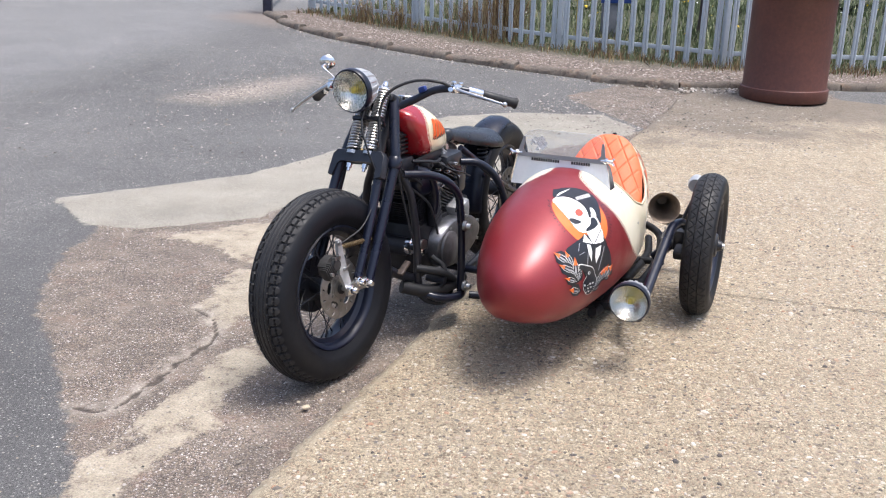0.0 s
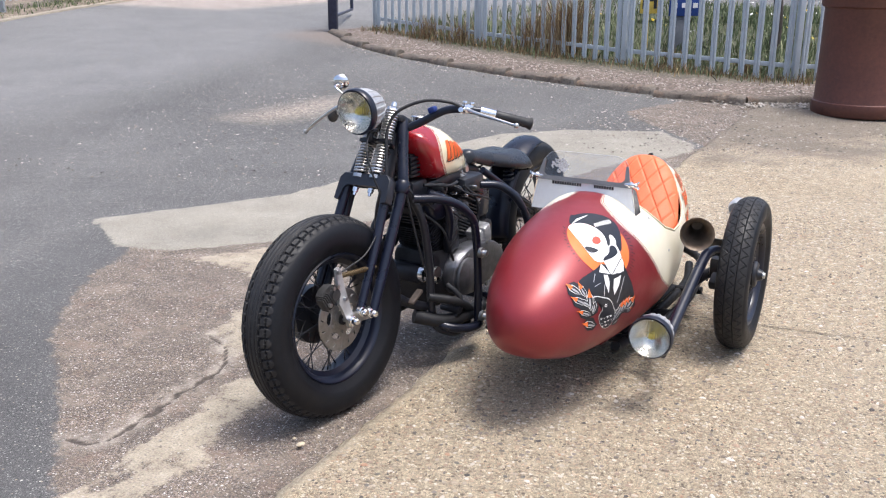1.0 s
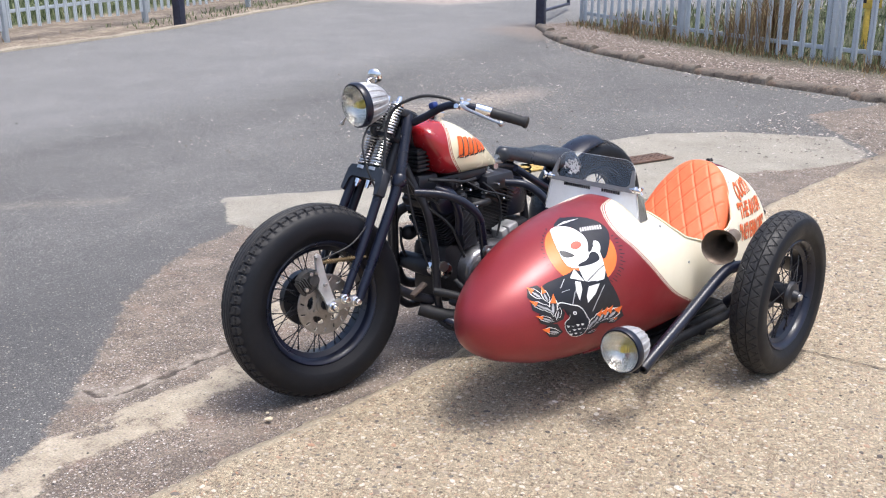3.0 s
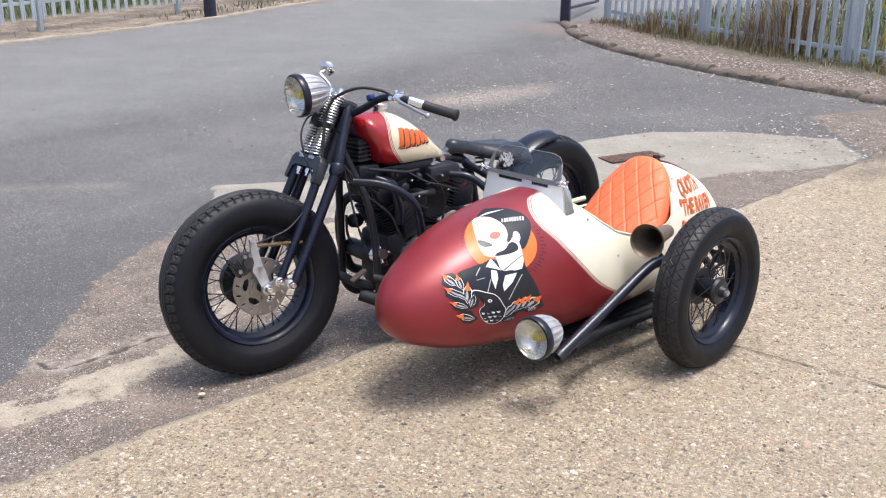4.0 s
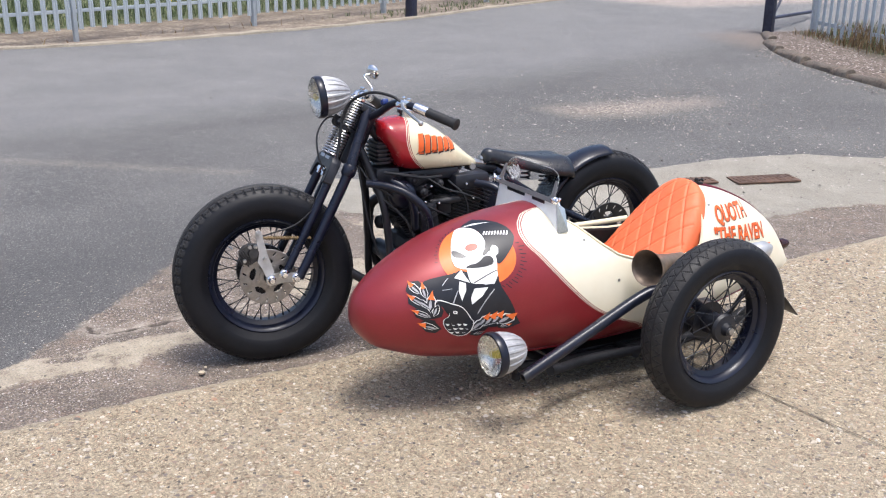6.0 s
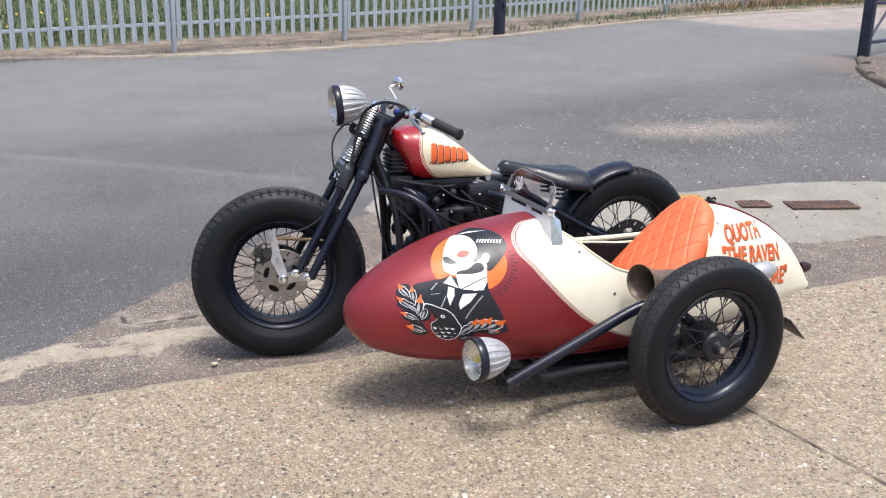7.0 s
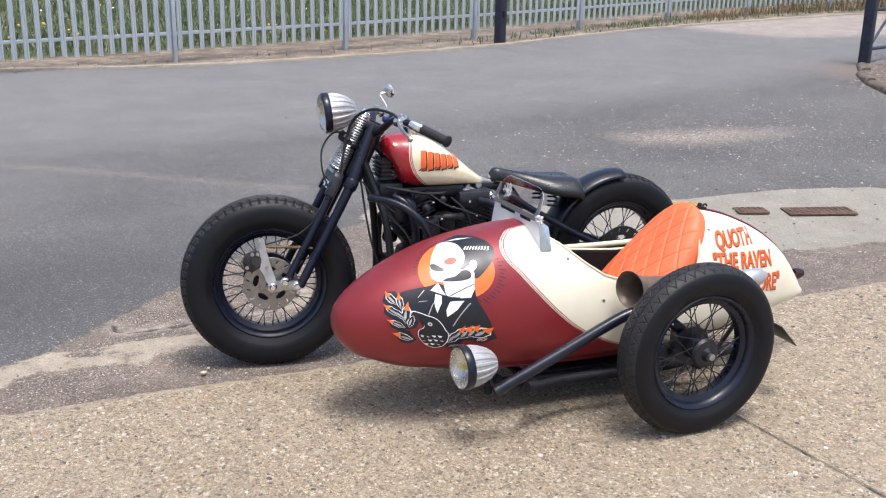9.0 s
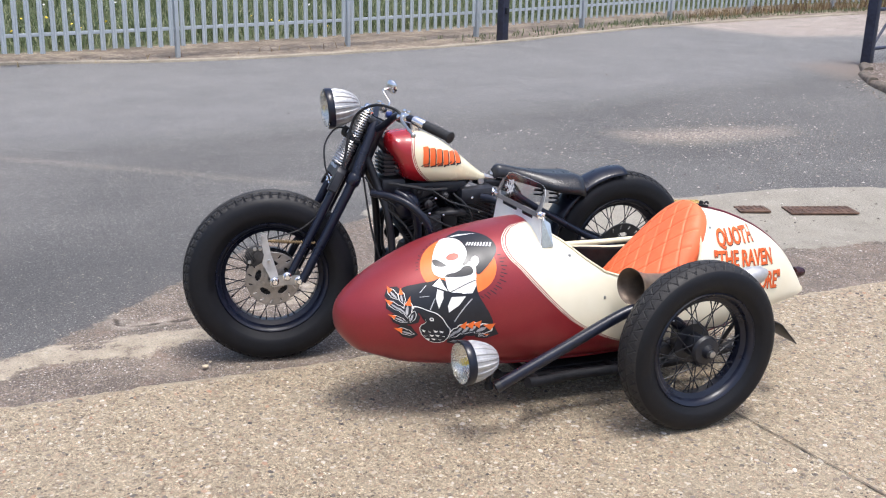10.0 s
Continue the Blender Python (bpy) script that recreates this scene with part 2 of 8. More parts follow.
def slab_material():
    """Old concrete with its pebbles laid bare."""
    n = Nodes("exposed_aggregate", 0.85)
    warp = n.mix(0.012, n.co, n.noise(40, 2, colour=True))
    p1 = n.voronoi(88, co=warp)
    c1 = n.voronoi(88, out="Color", co=warp)
    p2 = n.voronoi(48, co=warp)
    c2 = n.voronoi(48, out="Color", co=warp)
    r1 = n.sep(c1)
    r2 = n.sep(c2)
    tone1 = n.ramp(r1[0], (0.0, (0.1, 0.078, 0.062)), (0.13, (0.24, 0.175, 0.12)), (0.35, (0.46, 0.37, 0.26)), (0.6, (0.62, 0.53, 0.39)), (0.8, (0.38, 0.245, 0.165)), (0.9, (0.64, 0.56, 0.44)), (1.0, (0.66, 0.61, 0.52)))
    tone2 = n.ramp(r2[1], (0.0, (0.11, 0.1, 0.1)), (0.2, (0.22, 0.19, 0.18)), (0.35, (0.36, 0.25, 0.18)), (0.55, (0.55, 0.45, 0.32)), (0.75, (0.38, 0.33, 0.28)), (0.95, (0.66, 0.61, 0.54)))
    matrix = n.ramp(n.noise(300, 3), (0.35, (0.24, 0.19, 0.135)), (0.65, (0.54, 0.455, 0.33)))
    col = n.mix(n.ramp(p1, (0.42, 1.0), (0.52, 0.0)), matrix, tone1)
    col = n.mix(1.0, col, n.ramp(n.noise(420, 2, 0.7), (0.37, 0.42), (0.63, 1.48)), "MULTIPLY")
    col = n.mix(1.0, col, n.ramp(n.noise(130, 3, 0.75), (0.37, 0.7), (0.63, 1.28)), "MULTIPLY")
    col = n.mix(1.0, col, n.ramp(n.noise(17, 5, 0.75), (0.35, 0.78), (0.65, 1.12)), "MULTIPLY")
    big = n.math("MULTIPLY", n.ramp(p2, (0.34, 1.0), (0.40, 0.0)), n.ramp(r2[2], (0.45, 0.0), (0.48, 1.0)))
    col = n.mix(big, col, tone2)
    stain = n.ramp(n.noise(0.9, 5, 0.6), (0.35, 0.0), (0.65, 1.0))
    col = n.mix(n.math("MULTIPLY", stain, 0.35), col, n.mix(0.5, col, (0.6, 0.54, 0.45)))
    patch = n.ramp(n.noise(2.3, 6, 0.65), (0.48, 0.0), (0.72, 0.16))
    col = n.mix(patch, col, (0.22, 0.17, 0.12))
    # worn smooth and paler along the joint edge
    edge = n.ramp(n.math("ADD", n.attr("edge"), n.math("MULTIPLY", n.math("SUBTRACT", n.noise(9, 5), 0.5), 0.22)), (0.0, 0.6), (0.06, 0.0))
    col = n.mix(edge, col, n.ramp(n.noise(60, 4), (0.3, (0.4, 0.345, 0.26)), (0.7, (0.58, 0.51, 0.39))))
    # older, browner concrete beyond the yard's middle
    sx, sy, sz = n.sep()
    old = n.ramp(n.math("ADD", n.math("MULTIPLY", n.math("SUBTRACT", n.math("SUBTRACT", sy, n.math("MULTIPLY", sx, 0.25)), 6.4), 0.25), n.math("MULTIPLY", n.noise(1.4, 6, 0.65), 0.9)), (0.5, 0.0), (0.7, 0.85))
    col = n.mix(old, col, n.ramp(n.mix(0.5, n.noise(2.5, 6, 0.7), n.noise(50, 4)), (0.3, (0.11, 0.09, 0.072)), (0.7, (0.26, 0.225, 0.19))))
    n.col(n.mix(1.0, col, (0.885, 0.87, 0.825), "MULTIPLY"))
    n.bump(n.math("ADD", n.math("MULTIPLY", n.ramp(p1, (0.1, 1.0), (0.6, 0.0)), 0.5), n.math("ADD", big, n.noise(500, 2))), 0.9, 0.005)
    return n.m


SLAB = slab_material()


def ground_material():
    """Asphalt, with worn gravelly ground, smooth concrete patches, dirt and grass soil each in its own outline."""
    n = Nodes("asphalt_and_concrete", 0.85)
    wob = n.math("SUBTRACT", n.noise(7, 6, 0.7), 0.5)
    fine = n.math("SUBTRACT", n.noise(38, 4, 0.7), 0.5)
    wob = n.math("ADD", n.math("MULTIPLY", wob, 0.16), n.math("MULTIPLY", fine, 0.05))

    def zone(name, soft=0.012, w=1.0):
        return n.ramp(n.math("ADD", n.math("ADD", n.attr(name), n.math("MULTIPLY", wob, w)), 0.5), (0.5 - soft, 0.0), (0.5 + soft, 1.0))

    # asphalt: small grey stones in dark binder
    a_col = n.voronoi(150, out="Color")
    a_dist = n.voronoi(150)
    stone = n.ramp(n.sep(a_col)[0], (0.0, (0.022, 0.0215, 0.021)), (0.5, (0.088, 0.086, 0.084)), (0.88, (0.15, 0.147, 0.143)), (0.985, (0.42, 0.41, 0.39)))
    asphalt = n.mix(n.ramp(a_dist, (0.3, 1.0), (0.6, 0.0)), (0.054, 0.053, 0.052), stone)
    asphalt = n.mix(n.ramp(n.noise(0.55, 6, 0.6), (0.35, 0.1), (0.7, 0.42)), asphalt, (0.18, 0.175, 0.168))
    asphalt = n.mix(n.ramp(n.noise(1.7, 6, 0.7), (0.5, 0.0), (0.75, 0.45)), asphalt, (0.08, 0.078, 0.076))
    speck = n.sep(n.voronoi(70, out="Color"))
    asphalt = n.mix(n.math("MULTIPLY", n.ramp(n.voronoi(70), (0.2, 1.0), (0.34, 0.0)), n.ramp(speck[0], (0.66, 0.0), (0.7, 0.8))), asphalt, n.ramp(speck[1], (0.3, (0.025, 0.025, 0.026)), (0.5, (0.2, 0.19, 0.18)), (0.9, (0.4, 0.37, 0.33))))
    asphalt = n.mix(1.0, asphalt, n.ramp(n.noise(0.9, 6, 0.65), (0.35, (1.0, 0.995, 0.985)), (0.65, (1.2, 1.19, 1.17))), "MULTIPLY")
    # the road proper: a paler track, with the sky's glare mixed into its colour
    asphalt = n.mix(n.math("MULTIPLY", zone("road", 0.5), 0.5), asphalt, n.ramp(n.mix(0.5, n.noise(2.2, 6), n.noise(60, 4)), (0.3, (0.155, 0.153, 0.15)), (0.7, (0.255, 0.252, 0.246))))
    # darker stretch of asphalt beside the slab, and pale gravel where the road bends away
    asphalt = n.mix(n.math("MULTIPLY", zone("dark", 0.45, 2.2), 0.42), asphalt, (0.035, 0.035, 0.036))
    asphalt = n.mix(n.math("MULTIPLY", zone("gravel", 0.3, 2.0), 0.75), asphalt, n.ramp(n.noise(3.0, 6, 0.7), (0.3, (0.25, 0.2, 0.165)), (0.7, (0.42, 0.36, 0.31))))
    # loose grit thrown over it
    g_col = n.voronoi(55, out="Color")
    grit = n.math("MULTIPLY", n.ramp(n.voronoi(55), (0.16, 1.0), (0.24, 0.0)), n.ramp(n.sep(g_col)[1], (0.80, 0.0), (0.84, 1.0)))
    grit = n.math("MULTIPLY", grit, n.ramp(n.noise(1.1, 4), (0.42, 0.0), (0.6, 1.0)))
    asphalt = n.mix(1.0, asphalt, n.ramp(n.noise(330, 2, 0.7), (0.37, 0.38), (0.63, 1.5)), "MULTIPLY")
    asphalt = n.mix(grit, asphalt, n.ramp(n.sep(g_col)[2], (0.0, (0.3, 0.24, 0.17)), (1.0, (0.62, 0.58, 0.52))))
    sand = n.math("MULTIPLY", zone("sand", 0.22, 1.6), n.ramp(n.voronoi(42), (0.3, 1.0), (0.55, 0.35)))
    asphalt = n.mix(n.math("MULTIPLY", sand, 0.8), asphalt, n.ramp(n.sep(g_col)[0], (0.0, (0.26, 0.2, 0.15)), (1.0, (0.55, 0.47, 0.38))))
    # worn gravelly ground
    w_col = n.sep(n.voronoi(105, out="Color"))
    w_dist = n.voronoi(105)
    pebble = n.ramp(w_col[0], (0.0, (0.06, 0.054, 0.05)), (0.35, (0.165, 0.135, 0.115)), (0.75, (0.235, 0.195, 0.17)), (0.92, (0.33, 0.285, 0.26)), (0.97, (0.55, 0.51, 0.48)))
    worn = n.mix(n.ramp(w_dist, (0.3, 1.0), (0.55, 0.0)), n.ramp(n.noise(90, 3), (0.3, (0.07, 0.055, 0.044)), (0.7, (0.22, 0.175, 0.13))), pebble)
    worn = n.mix(1.0, worn, n.ramp(n.noise(230, 2, 0.7), (0.4, 0.36), (0.6, 1.55)), "MULTIPLY")
    worn = n.mix(1.0, worn, n.ramp(n.noise(5, 6, 0.7), (0.35, 0.72), (0.62, 1.15)), "MULTIPLY")
    worn = n.mix(n.ramp(n.noise(3.0, 5, 0.65), (0.42, 0.0), (0.62, 0.4)), worn, (0.13, 0.105, 0.085))
    worn = n.mix(n.ramp(n.noise(4.1, 6, 0.7), (0.52, 0.0), (0.68, 0.42)), worn, (0.29, 0.235, 0.185))
    worn = n.mix(n.ramp(n.noise(6.3, 6, 0.7), (0.55, 0.0), (0.68, 0.4)), worn, (0.2, 0.125, 0.09))
    s_col = n.sep(n.voronoi(170, out="Color"))
    spark = n.math("MULTIPLY", n.ramp(n.voronoi(170), (0.24, 1.0), (0.4, 0.0)), n.ramp(s_col[1], (0.74, 0.0), (0.78, 1.0)))
    spark = n.math("MULTIPLY", spark, n.ramp(n.noise(3.7, 5, 0.7), (0.38, 0.3), (0.55, 1.0)))
    worn = n.mix(spark, worn, n.ramp(s_col[2], (0.0, (0.25, 0.21, 0.18)), (0.5, (0.42, 0.38, 0.34)), (1.0, (0.68, 0.65, 0.61))))
    lumps = n.math("MULTIPLY", n.ramp(n.voronoi(60), (0.25, 1.0), (0.36, 0.0)), n.ramp(n.sep(n.voronoi(60, out="Color"))[0], (0.78, 0.0), (0.8, 0.85)))
    worn = n.mix(lumps, worn, n.ramp(n.sep(n.voronoi(60, out="Color"))[1], (0.1, (0.05, 0.042, 0.038)), (0.4, (0.16, 0.1, 0.08)), (0.65, (0.3, 0.25, 0.2)), (1.0, (0.52, 0.47, 0.42))))
    # smooth concrete
    conc = n.ramp(n.mix(0.5, n.noise(3.5, 6, 0.7), n.noise(120, 3)), (0.3, (0.205, 0.19, 0.16)), (0.7, (0.33, 0.31, 0.27)))
    conc = n.mix(n.math("MULTIPLY", n.ramp(n.voronoi(95), (0.2, 1.0), (0.3, 0.0)), n.ramp(n.sep(n.voronoi(95, out="Color"))[0], (0.6, 0.0), (0.65, 0.8))), conc, n.ramp(n.sep(n.voronoi(95, out="Color"))[1], (0.4, (0.1, 0.085, 0.07)), (0.6, (0.5, 0.47, 0.42))))
    conc = n.mix(n.ramp(n.noise(25, 5, 0.7), (0.6, 0.0), (0.72, 0.5)), conc, (0.19, 0.16, 0.125))
    conc = n.mix(1.0, conc, n.ramp(n.noise(240, 3, 0.75), (0.35, 0.72), (0.65, 1.22)), "MULTIPLY")
    conc = n.mix(1.0, conc, n.ramp(n.noise(1.6, 6, 0.7), (0.35, (0.84, 0.83, 0.8)), (0.65, (1.06, 1.04, 1.0))), "MULTIPLY")
    dirt = n.ramp(n.mix(0.5, n.noise(2.2, 7, 0.75), n.noise(26, 5, 0.7)), (0.38, (0.06, 0.045, 0.034)), (0.5, (0.16, 0.125, 0.09)), (0.62, (0.36, 0.3, 0.22)))
    soil = n.ramp(n.mix(0.6, n.noise(2.3, 8, 0.75), n.noise(22, 5, 0.7)), (0.36, (0.022, 0.03, 0.01)), (0.5, (0.06, 0.078, 0.028)), (0.64, (0.15, 0.15, 0.075)))
    z_worn, z_conc = zone("worn"), zone("concrete", 0.01, 0.8)
    z_strip = n.math("MULTIPLY", zone("strip", 0.012, 1.6), n.ramp(n.noise(9, 6, 0.75), (0.36, 0.1), (0.44, 0.97)))
    col = n.mix(z_worn, asphalt, worn)
    sandy = n.ramp(n.mix(0.5, n.noise(9, 6, 0.7), n.noise(140, 3)), (0.32, (0.2, 0.165, 0.12)), (0.5, (0.33, 0.282, 0.21)), (0.68, (0.47, 0.412, 0.32)))
    col = n.mix(z_strip, col, n.mix(n.ramp(n.voronoi(85), (0.15, 0.6), (0.4, 0.0)), sandy, pebble))
    # dust along the crack and dirt round the gate post
    rim = n.ramp(n.math("ADD", n.math("ADD", n.attr("rim"), 0.5), n.math("MULTIPLY", wob, 0.5)), (0.43, 0.0), (0.49, 0.7))
    col = n.mix(n.math("MULTIPLY", rim, n.ramp(n.noise(13, 5), (0.4, 0.0), (0.6, 1.0))), col, n.ramp(n.noise(120, 3), (0.3, (0.27, 0.235, 0.19)), (0.7, (0.46, 0.41, 0.35))))
    col = n.mix(n.ramp(n.attr("gap"), (0.06, 0.0), (0.3, 0.92)), col, n.ramp(n.noise(60, 4), (0.3, (0.03, 0.024, 0.02)), (0.7, (0.085, 0.066, 0.052))))
    col = n.mix(n.math("MULTIPLY", zone("footing", 0.3, 2.5), 0.7), col, n.ramp(n.noise(40, 5, 0.7), (0.35, (0.1, 0.078, 0.062)), (0.65, (0.24, 0.19, 0.155))))
    col = n.mix(z_conc, col, conc)
    col = n.mix(zone("dirt", 0.05, 1.5), col, dirt)
    col = n.mix(zone("field", 0.08, 1.5), col, soil)
    n.col(col)
    rough_h = n.math("ADD", n.math("MULTIPLY", n.ramp(a_dist, (0.1, 1.0), (0.6, 0.0)), 0.25), n.math("MULTIPLY", z_worn, n.math("ADD", n.ramp(w_dist, (0.1, 1.0), (0.6, 0.0)), n.noise(14, 5))))
    n.bump(n.math("ADD", n.math("ADD", rough_h, n.math("MULTIPLY", z_conc, 1.1)), n.math("MULTIPLY", n.noise(200, 3), 0.3)), 0.6, 0.006)
    return n.m


GROUND = ground_material()


def kerb_material():
    n = Nodes("kerb_concrete", 0.9)
    c = n.ramp(n.mix(0.5, n.noise(4, 6, 0.7), n.noise(70, 4)), (0.3, (0.07, 0.055, 0.043)), (0.7, (0.22, 0.185, 0.15)))
    c = n.mix(n.ramp(n.noise(6, 6, 0.75), (0.5, 0.0), (0.65, 0.6)), c, (0.2, 0.12, 0.07))
    c = n.mix(n.ramp(n.noise(11, 6, 0.75), (0.52, 0.0), (0.62, 0.7)), c, (0.05, 0.042, 0.036))
    c = n.mix(n.ramp(n.noise(3.1, 6, 0.75), (0.55, 0.0), (0.65, 0.6)), c, (0.3, 0.265, 0.22))
    n.col(n.mix(n.math("MULTIPLY", n.rand(), 0.3), c, (0.1, 0.085, 0.07)))
    n.bump(n.noise(30, 6, 0.7), 0.9, 0.015)
    return n.m


KERB = kerb_material()


def fence_material():
    n = Nodes("galvanised_steel", 0.5, 0.12)
    c = n.ramp(n.mix(0.5, n.noise(5, 4), n.noise(60, 3)), (0.3, (0.36, 0.40, 0.435)), (0.7, (0.50, 0.545, 0.58)))
    n.col(n.mix(n.math("MULTIPLY", n.rand(), 0.3), c, (0.38, 0.41, 0.44)))
    return n.m


FENCE = fence_material()
POST_DARK = plain("dark_blue_gate_paint", (0.02, 0.024, 0.05), 0.5, vary=0.4, scale=20)


def clay_material():
    n = Nodes("brown_salt_glazed_clay", 0.5)
    c = n.ramp(n.mix(0.5, n.noise(3.5, 6, 0.7), n.noise(30, 4)), (0.3, (0.062, 0.02, 0.015)), (0.7, (0.125, 0.041, 0.027)))
    n.col(n.mix(n.ramp(n.noise(9, 6, 0.75), (0.6, 0.0), (0.75, 0.5)), c, (0.17, 0.08, 0.05)))
    n.bump(n.noise(25, 5), 0.15, 0.01)
    return n.m


CLAY = clay_material()


def blade_material(name, a, b, c):
    n = Nodes(name, 0.7)
    n.col(n.ramp(n.island(), (0.0, a), (0.5, b), (1.0, c)))
    n.set("Subsurface Weight", 0.0)
    return n.m


GRASS = blade_material("green_weeds", (0.06, 0.085, 0.034), (0.125, 0.16, 0.066), (0.27, 0.28, 0.16))
DRY = blade_material("dry_weeds", (0.12, 0.06, 0.03), (0.22, 0.14, 0.07), (0.36, 0.28, 0.14))
FLOWER_Y = plain("yellow_petals", (0.7, 0.5, 0.02), 0.6)
FLOWER_W = plain("white_petals", (0.75, 0.75, 0.7), 0.6)
STONE = blade_material("loose_stones", (0.05, 0.045, 0.04), (0.22, 0.19, 0.155), (0.44, 0.4, 0.36))
PEBBLE = Nodes("flint_pebbles", 0.75)
PEBBLE.col(PEBBLE.mix(1.0, PEBBLE.ramp(PEBBLE.island(), (0.0, (0.07, 0.062, 0.058)), (0.16, (0.16, 0.135, 0.115)), (0.34, (0.3, 0.235, 0.17)), (0.5, (0.46, 0.38, 0.28)), (0.62, (0.38, 0.21, 0.13)), (0.72, (0.46, 0.38, 0.29)), (0.9, (0.56, 0.5, 0.41)), (1.0, (0.7, 0.66, 0.6))), PEBBLE.ramp(PEBBLE.noise(160, 3), (0.3, 0.75), (0.7, 1.2)), "MULTIPLY"))
PEBBLE = PEBBLE.m
SIGN_YELLOW = plain("yellow_sign_paint", (0.62, 0.44, 0.08), 0.5, vary=0.25)
SIGN_BLUE = plain("blue_sign_paint", (0.015, 0.05, 0.22), 0.45)
IRON = plain("rusted_iron_cover", (0.11, 0.065, 0.045), 0.75, 0.2, vary=0.45, scale=40, bump=0.3)
YELLOW_IRON = plain("yellow_painted_cover", (0.4, 0.27, 0.08), 0.7, vary=0.3, scale=30)
BARK = plain("dark_bark", (0.045, 0.035, 0.028), 0.9, vary=0.4, scale=20, bump=0.5)


# ---- mesh helpers ----
def link(name, bm, material, parent=None, label="", smooth=True, autosmooth=40):
    me = bpy.data.meshes.new(name)
    bmesh.ops.recalc_face_normals(bm, faces=bm.faces)
    bm.to_mesh(me)
    bm.free()
    for m in material if isinstance(material, (list, tuple)) else [material]:
        me.materials.append(m)
    if smooth:
        me.shade_smooth()
        me.set_sharp_from_angle(angle=radians(autosmooth))
    ob = new(name, me)
    if parent:
        ob.parent = parent
    if label:
        ob["label"] = label
    return ob


def part(name, bm, material, parent, label="", **kw):
    return link(name, bm, material, parent, label, **kw)


def frame_of(d):
    d = Vector(d).normalized()
    up = Vector((0, 0, 1)) if abs(d.z) < 0.95 else Vector((0, 1, 0))
    a = d.cross(up).normalized()
    return a, d.cross(a).normalized()


def smooth_path(pts, steps=6):
    """A Catmull-Rom curve through the points."""
    p = [Vector(q) for q in pts]
    if len(p) < 3:
        return p
    p = [2 * p[0] - p[1], *p, 2 * p[-1] - p[-2]]
    out = []
    for i in range(1, len(p) - 2):
        for k in range(steps):
            t = k / steps
            a, b, c, d = p[i - 1:i + 3]
            out.append(0.5 * (2 * b + (c - a) * t + (2 * a - 5 * b + 4 * c - d) * t * t + (3 * b - a - 3 * c + d) * t ** 3))
    return out + [p[-2]]


def tube(bm, pts, r, n=10, curved=True, steps=6, cap=True):
    """A round bar along the points; r is one radius or one for each point given."""
    path = smooth_path(pts, steps) if curved else [Vector(p) for p in pts]
    radii = [r] * len(path) if not isinstance(r, (list, tuple)) else [float(np.interp(i / (len(path) - 1) * (len(r) - 1), range(len(r)), r)) for i in range(len(path))]
    rings, a = [], None
    for i, p in enumerate(path):
        d = (path[min(i + 1, len(path) - 1)] - path[max(i - 1, 0)]).normalized()
        if a is None:
            a, _ = frame_of(d)
        a = (a - d * a.dot(d)).normalized()
        b = d.cross(a)
        rings.append([bm.verts.new(p + radii[i] * (math.cos(2 * math.pi * k / n) * a + math.sin(2 * math.pi * k / n) * b)) for k in range(n)])
    for u, v in zip(rings, rings[1:]):
        for k in range(n):
            bm.faces.new((u[k], u[(k + 1) % n], v[(k + 1) % n], v[k]))
    if cap:
        bm.faces.new(rings[0][::-1])
        bm.faces.new(rings[-1])
    return bm


def lathe(bm, profile, origin, axis, n=32, closed=False):
    """Turns (along, radius) pairs about an axis through origin."""
    o, d = Vector(origin), Vector(axis).normalized()
    a, b = frame_of(d)
    rings = []
    for s, r in profile:
        if r < 1e-6:
            rings.append([bm.verts.new(o + d * s)])
        else:
            rings.append([bm.verts.new(o + d * s + r * (math.cos(2 * math.pi * k / n) * a + math.sin(2 * math.pi * k / n) * b)) for k in range(n)])
    pairs = list(zip(rings, rings[1:])) + ([(rings[-1], rings[0])] if closed else [])
    for u, v in pairs:
        for k in range(n):
            f = [u[k % len(u)], u[(k + 1) % len(u)], v[(k + 1) % len(v)], v[k % len(v)]]
            f = list(dict.fromkeys(f))
            if len(f) > 2:
                bm.faces.new(f)
    return bm


def box(bm, centre, size, m=None, bevel=0.0):
    """A block with eased edges."""
    mat = Matrix.Translation(centre) @ (m or Matrix()) @ Matrix.Diagonal((*size, 1))
    made = bmesh.ops.create_cube(bm, size=1, matrix=mat)
    if bevel:
        edges = list({e for v in made["verts"] for e in v.link_edges})
        bmesh.ops.bevel(bm, geom=edges, offset=bevel, segments=2, affect="EDGES", profile=0.5)
    return bm


def stack(bm, m, rows):
    """A finned block: rounded squares of (height, half width, half depth) joined one above the other."""
    rings = []
    for z, hx, hy in rows:
        c = min(hx, hy) * 0.12
        pts = [(hx - c, -hy), (hx, -hy + c), (hx, hy - c), (hx - c, hy), (-hx + c, hy), (-hx, hy - c), (-hx, -hy + c), (-hx + c, -hy)]
        rings.append([bm.verts.new(m @ Vector((x, y, z))) for x, y in pts])
    for u, v in zip(rings, rings[1:]):
        for k in range(8):
            bm.faces.new((u[k], u[(k + 1) % 8], v[(k + 1) % 8], v[k]))
    bm.faces.new(rings[0][::-1])
    bm.faces.new(rings[-1])
    return bm


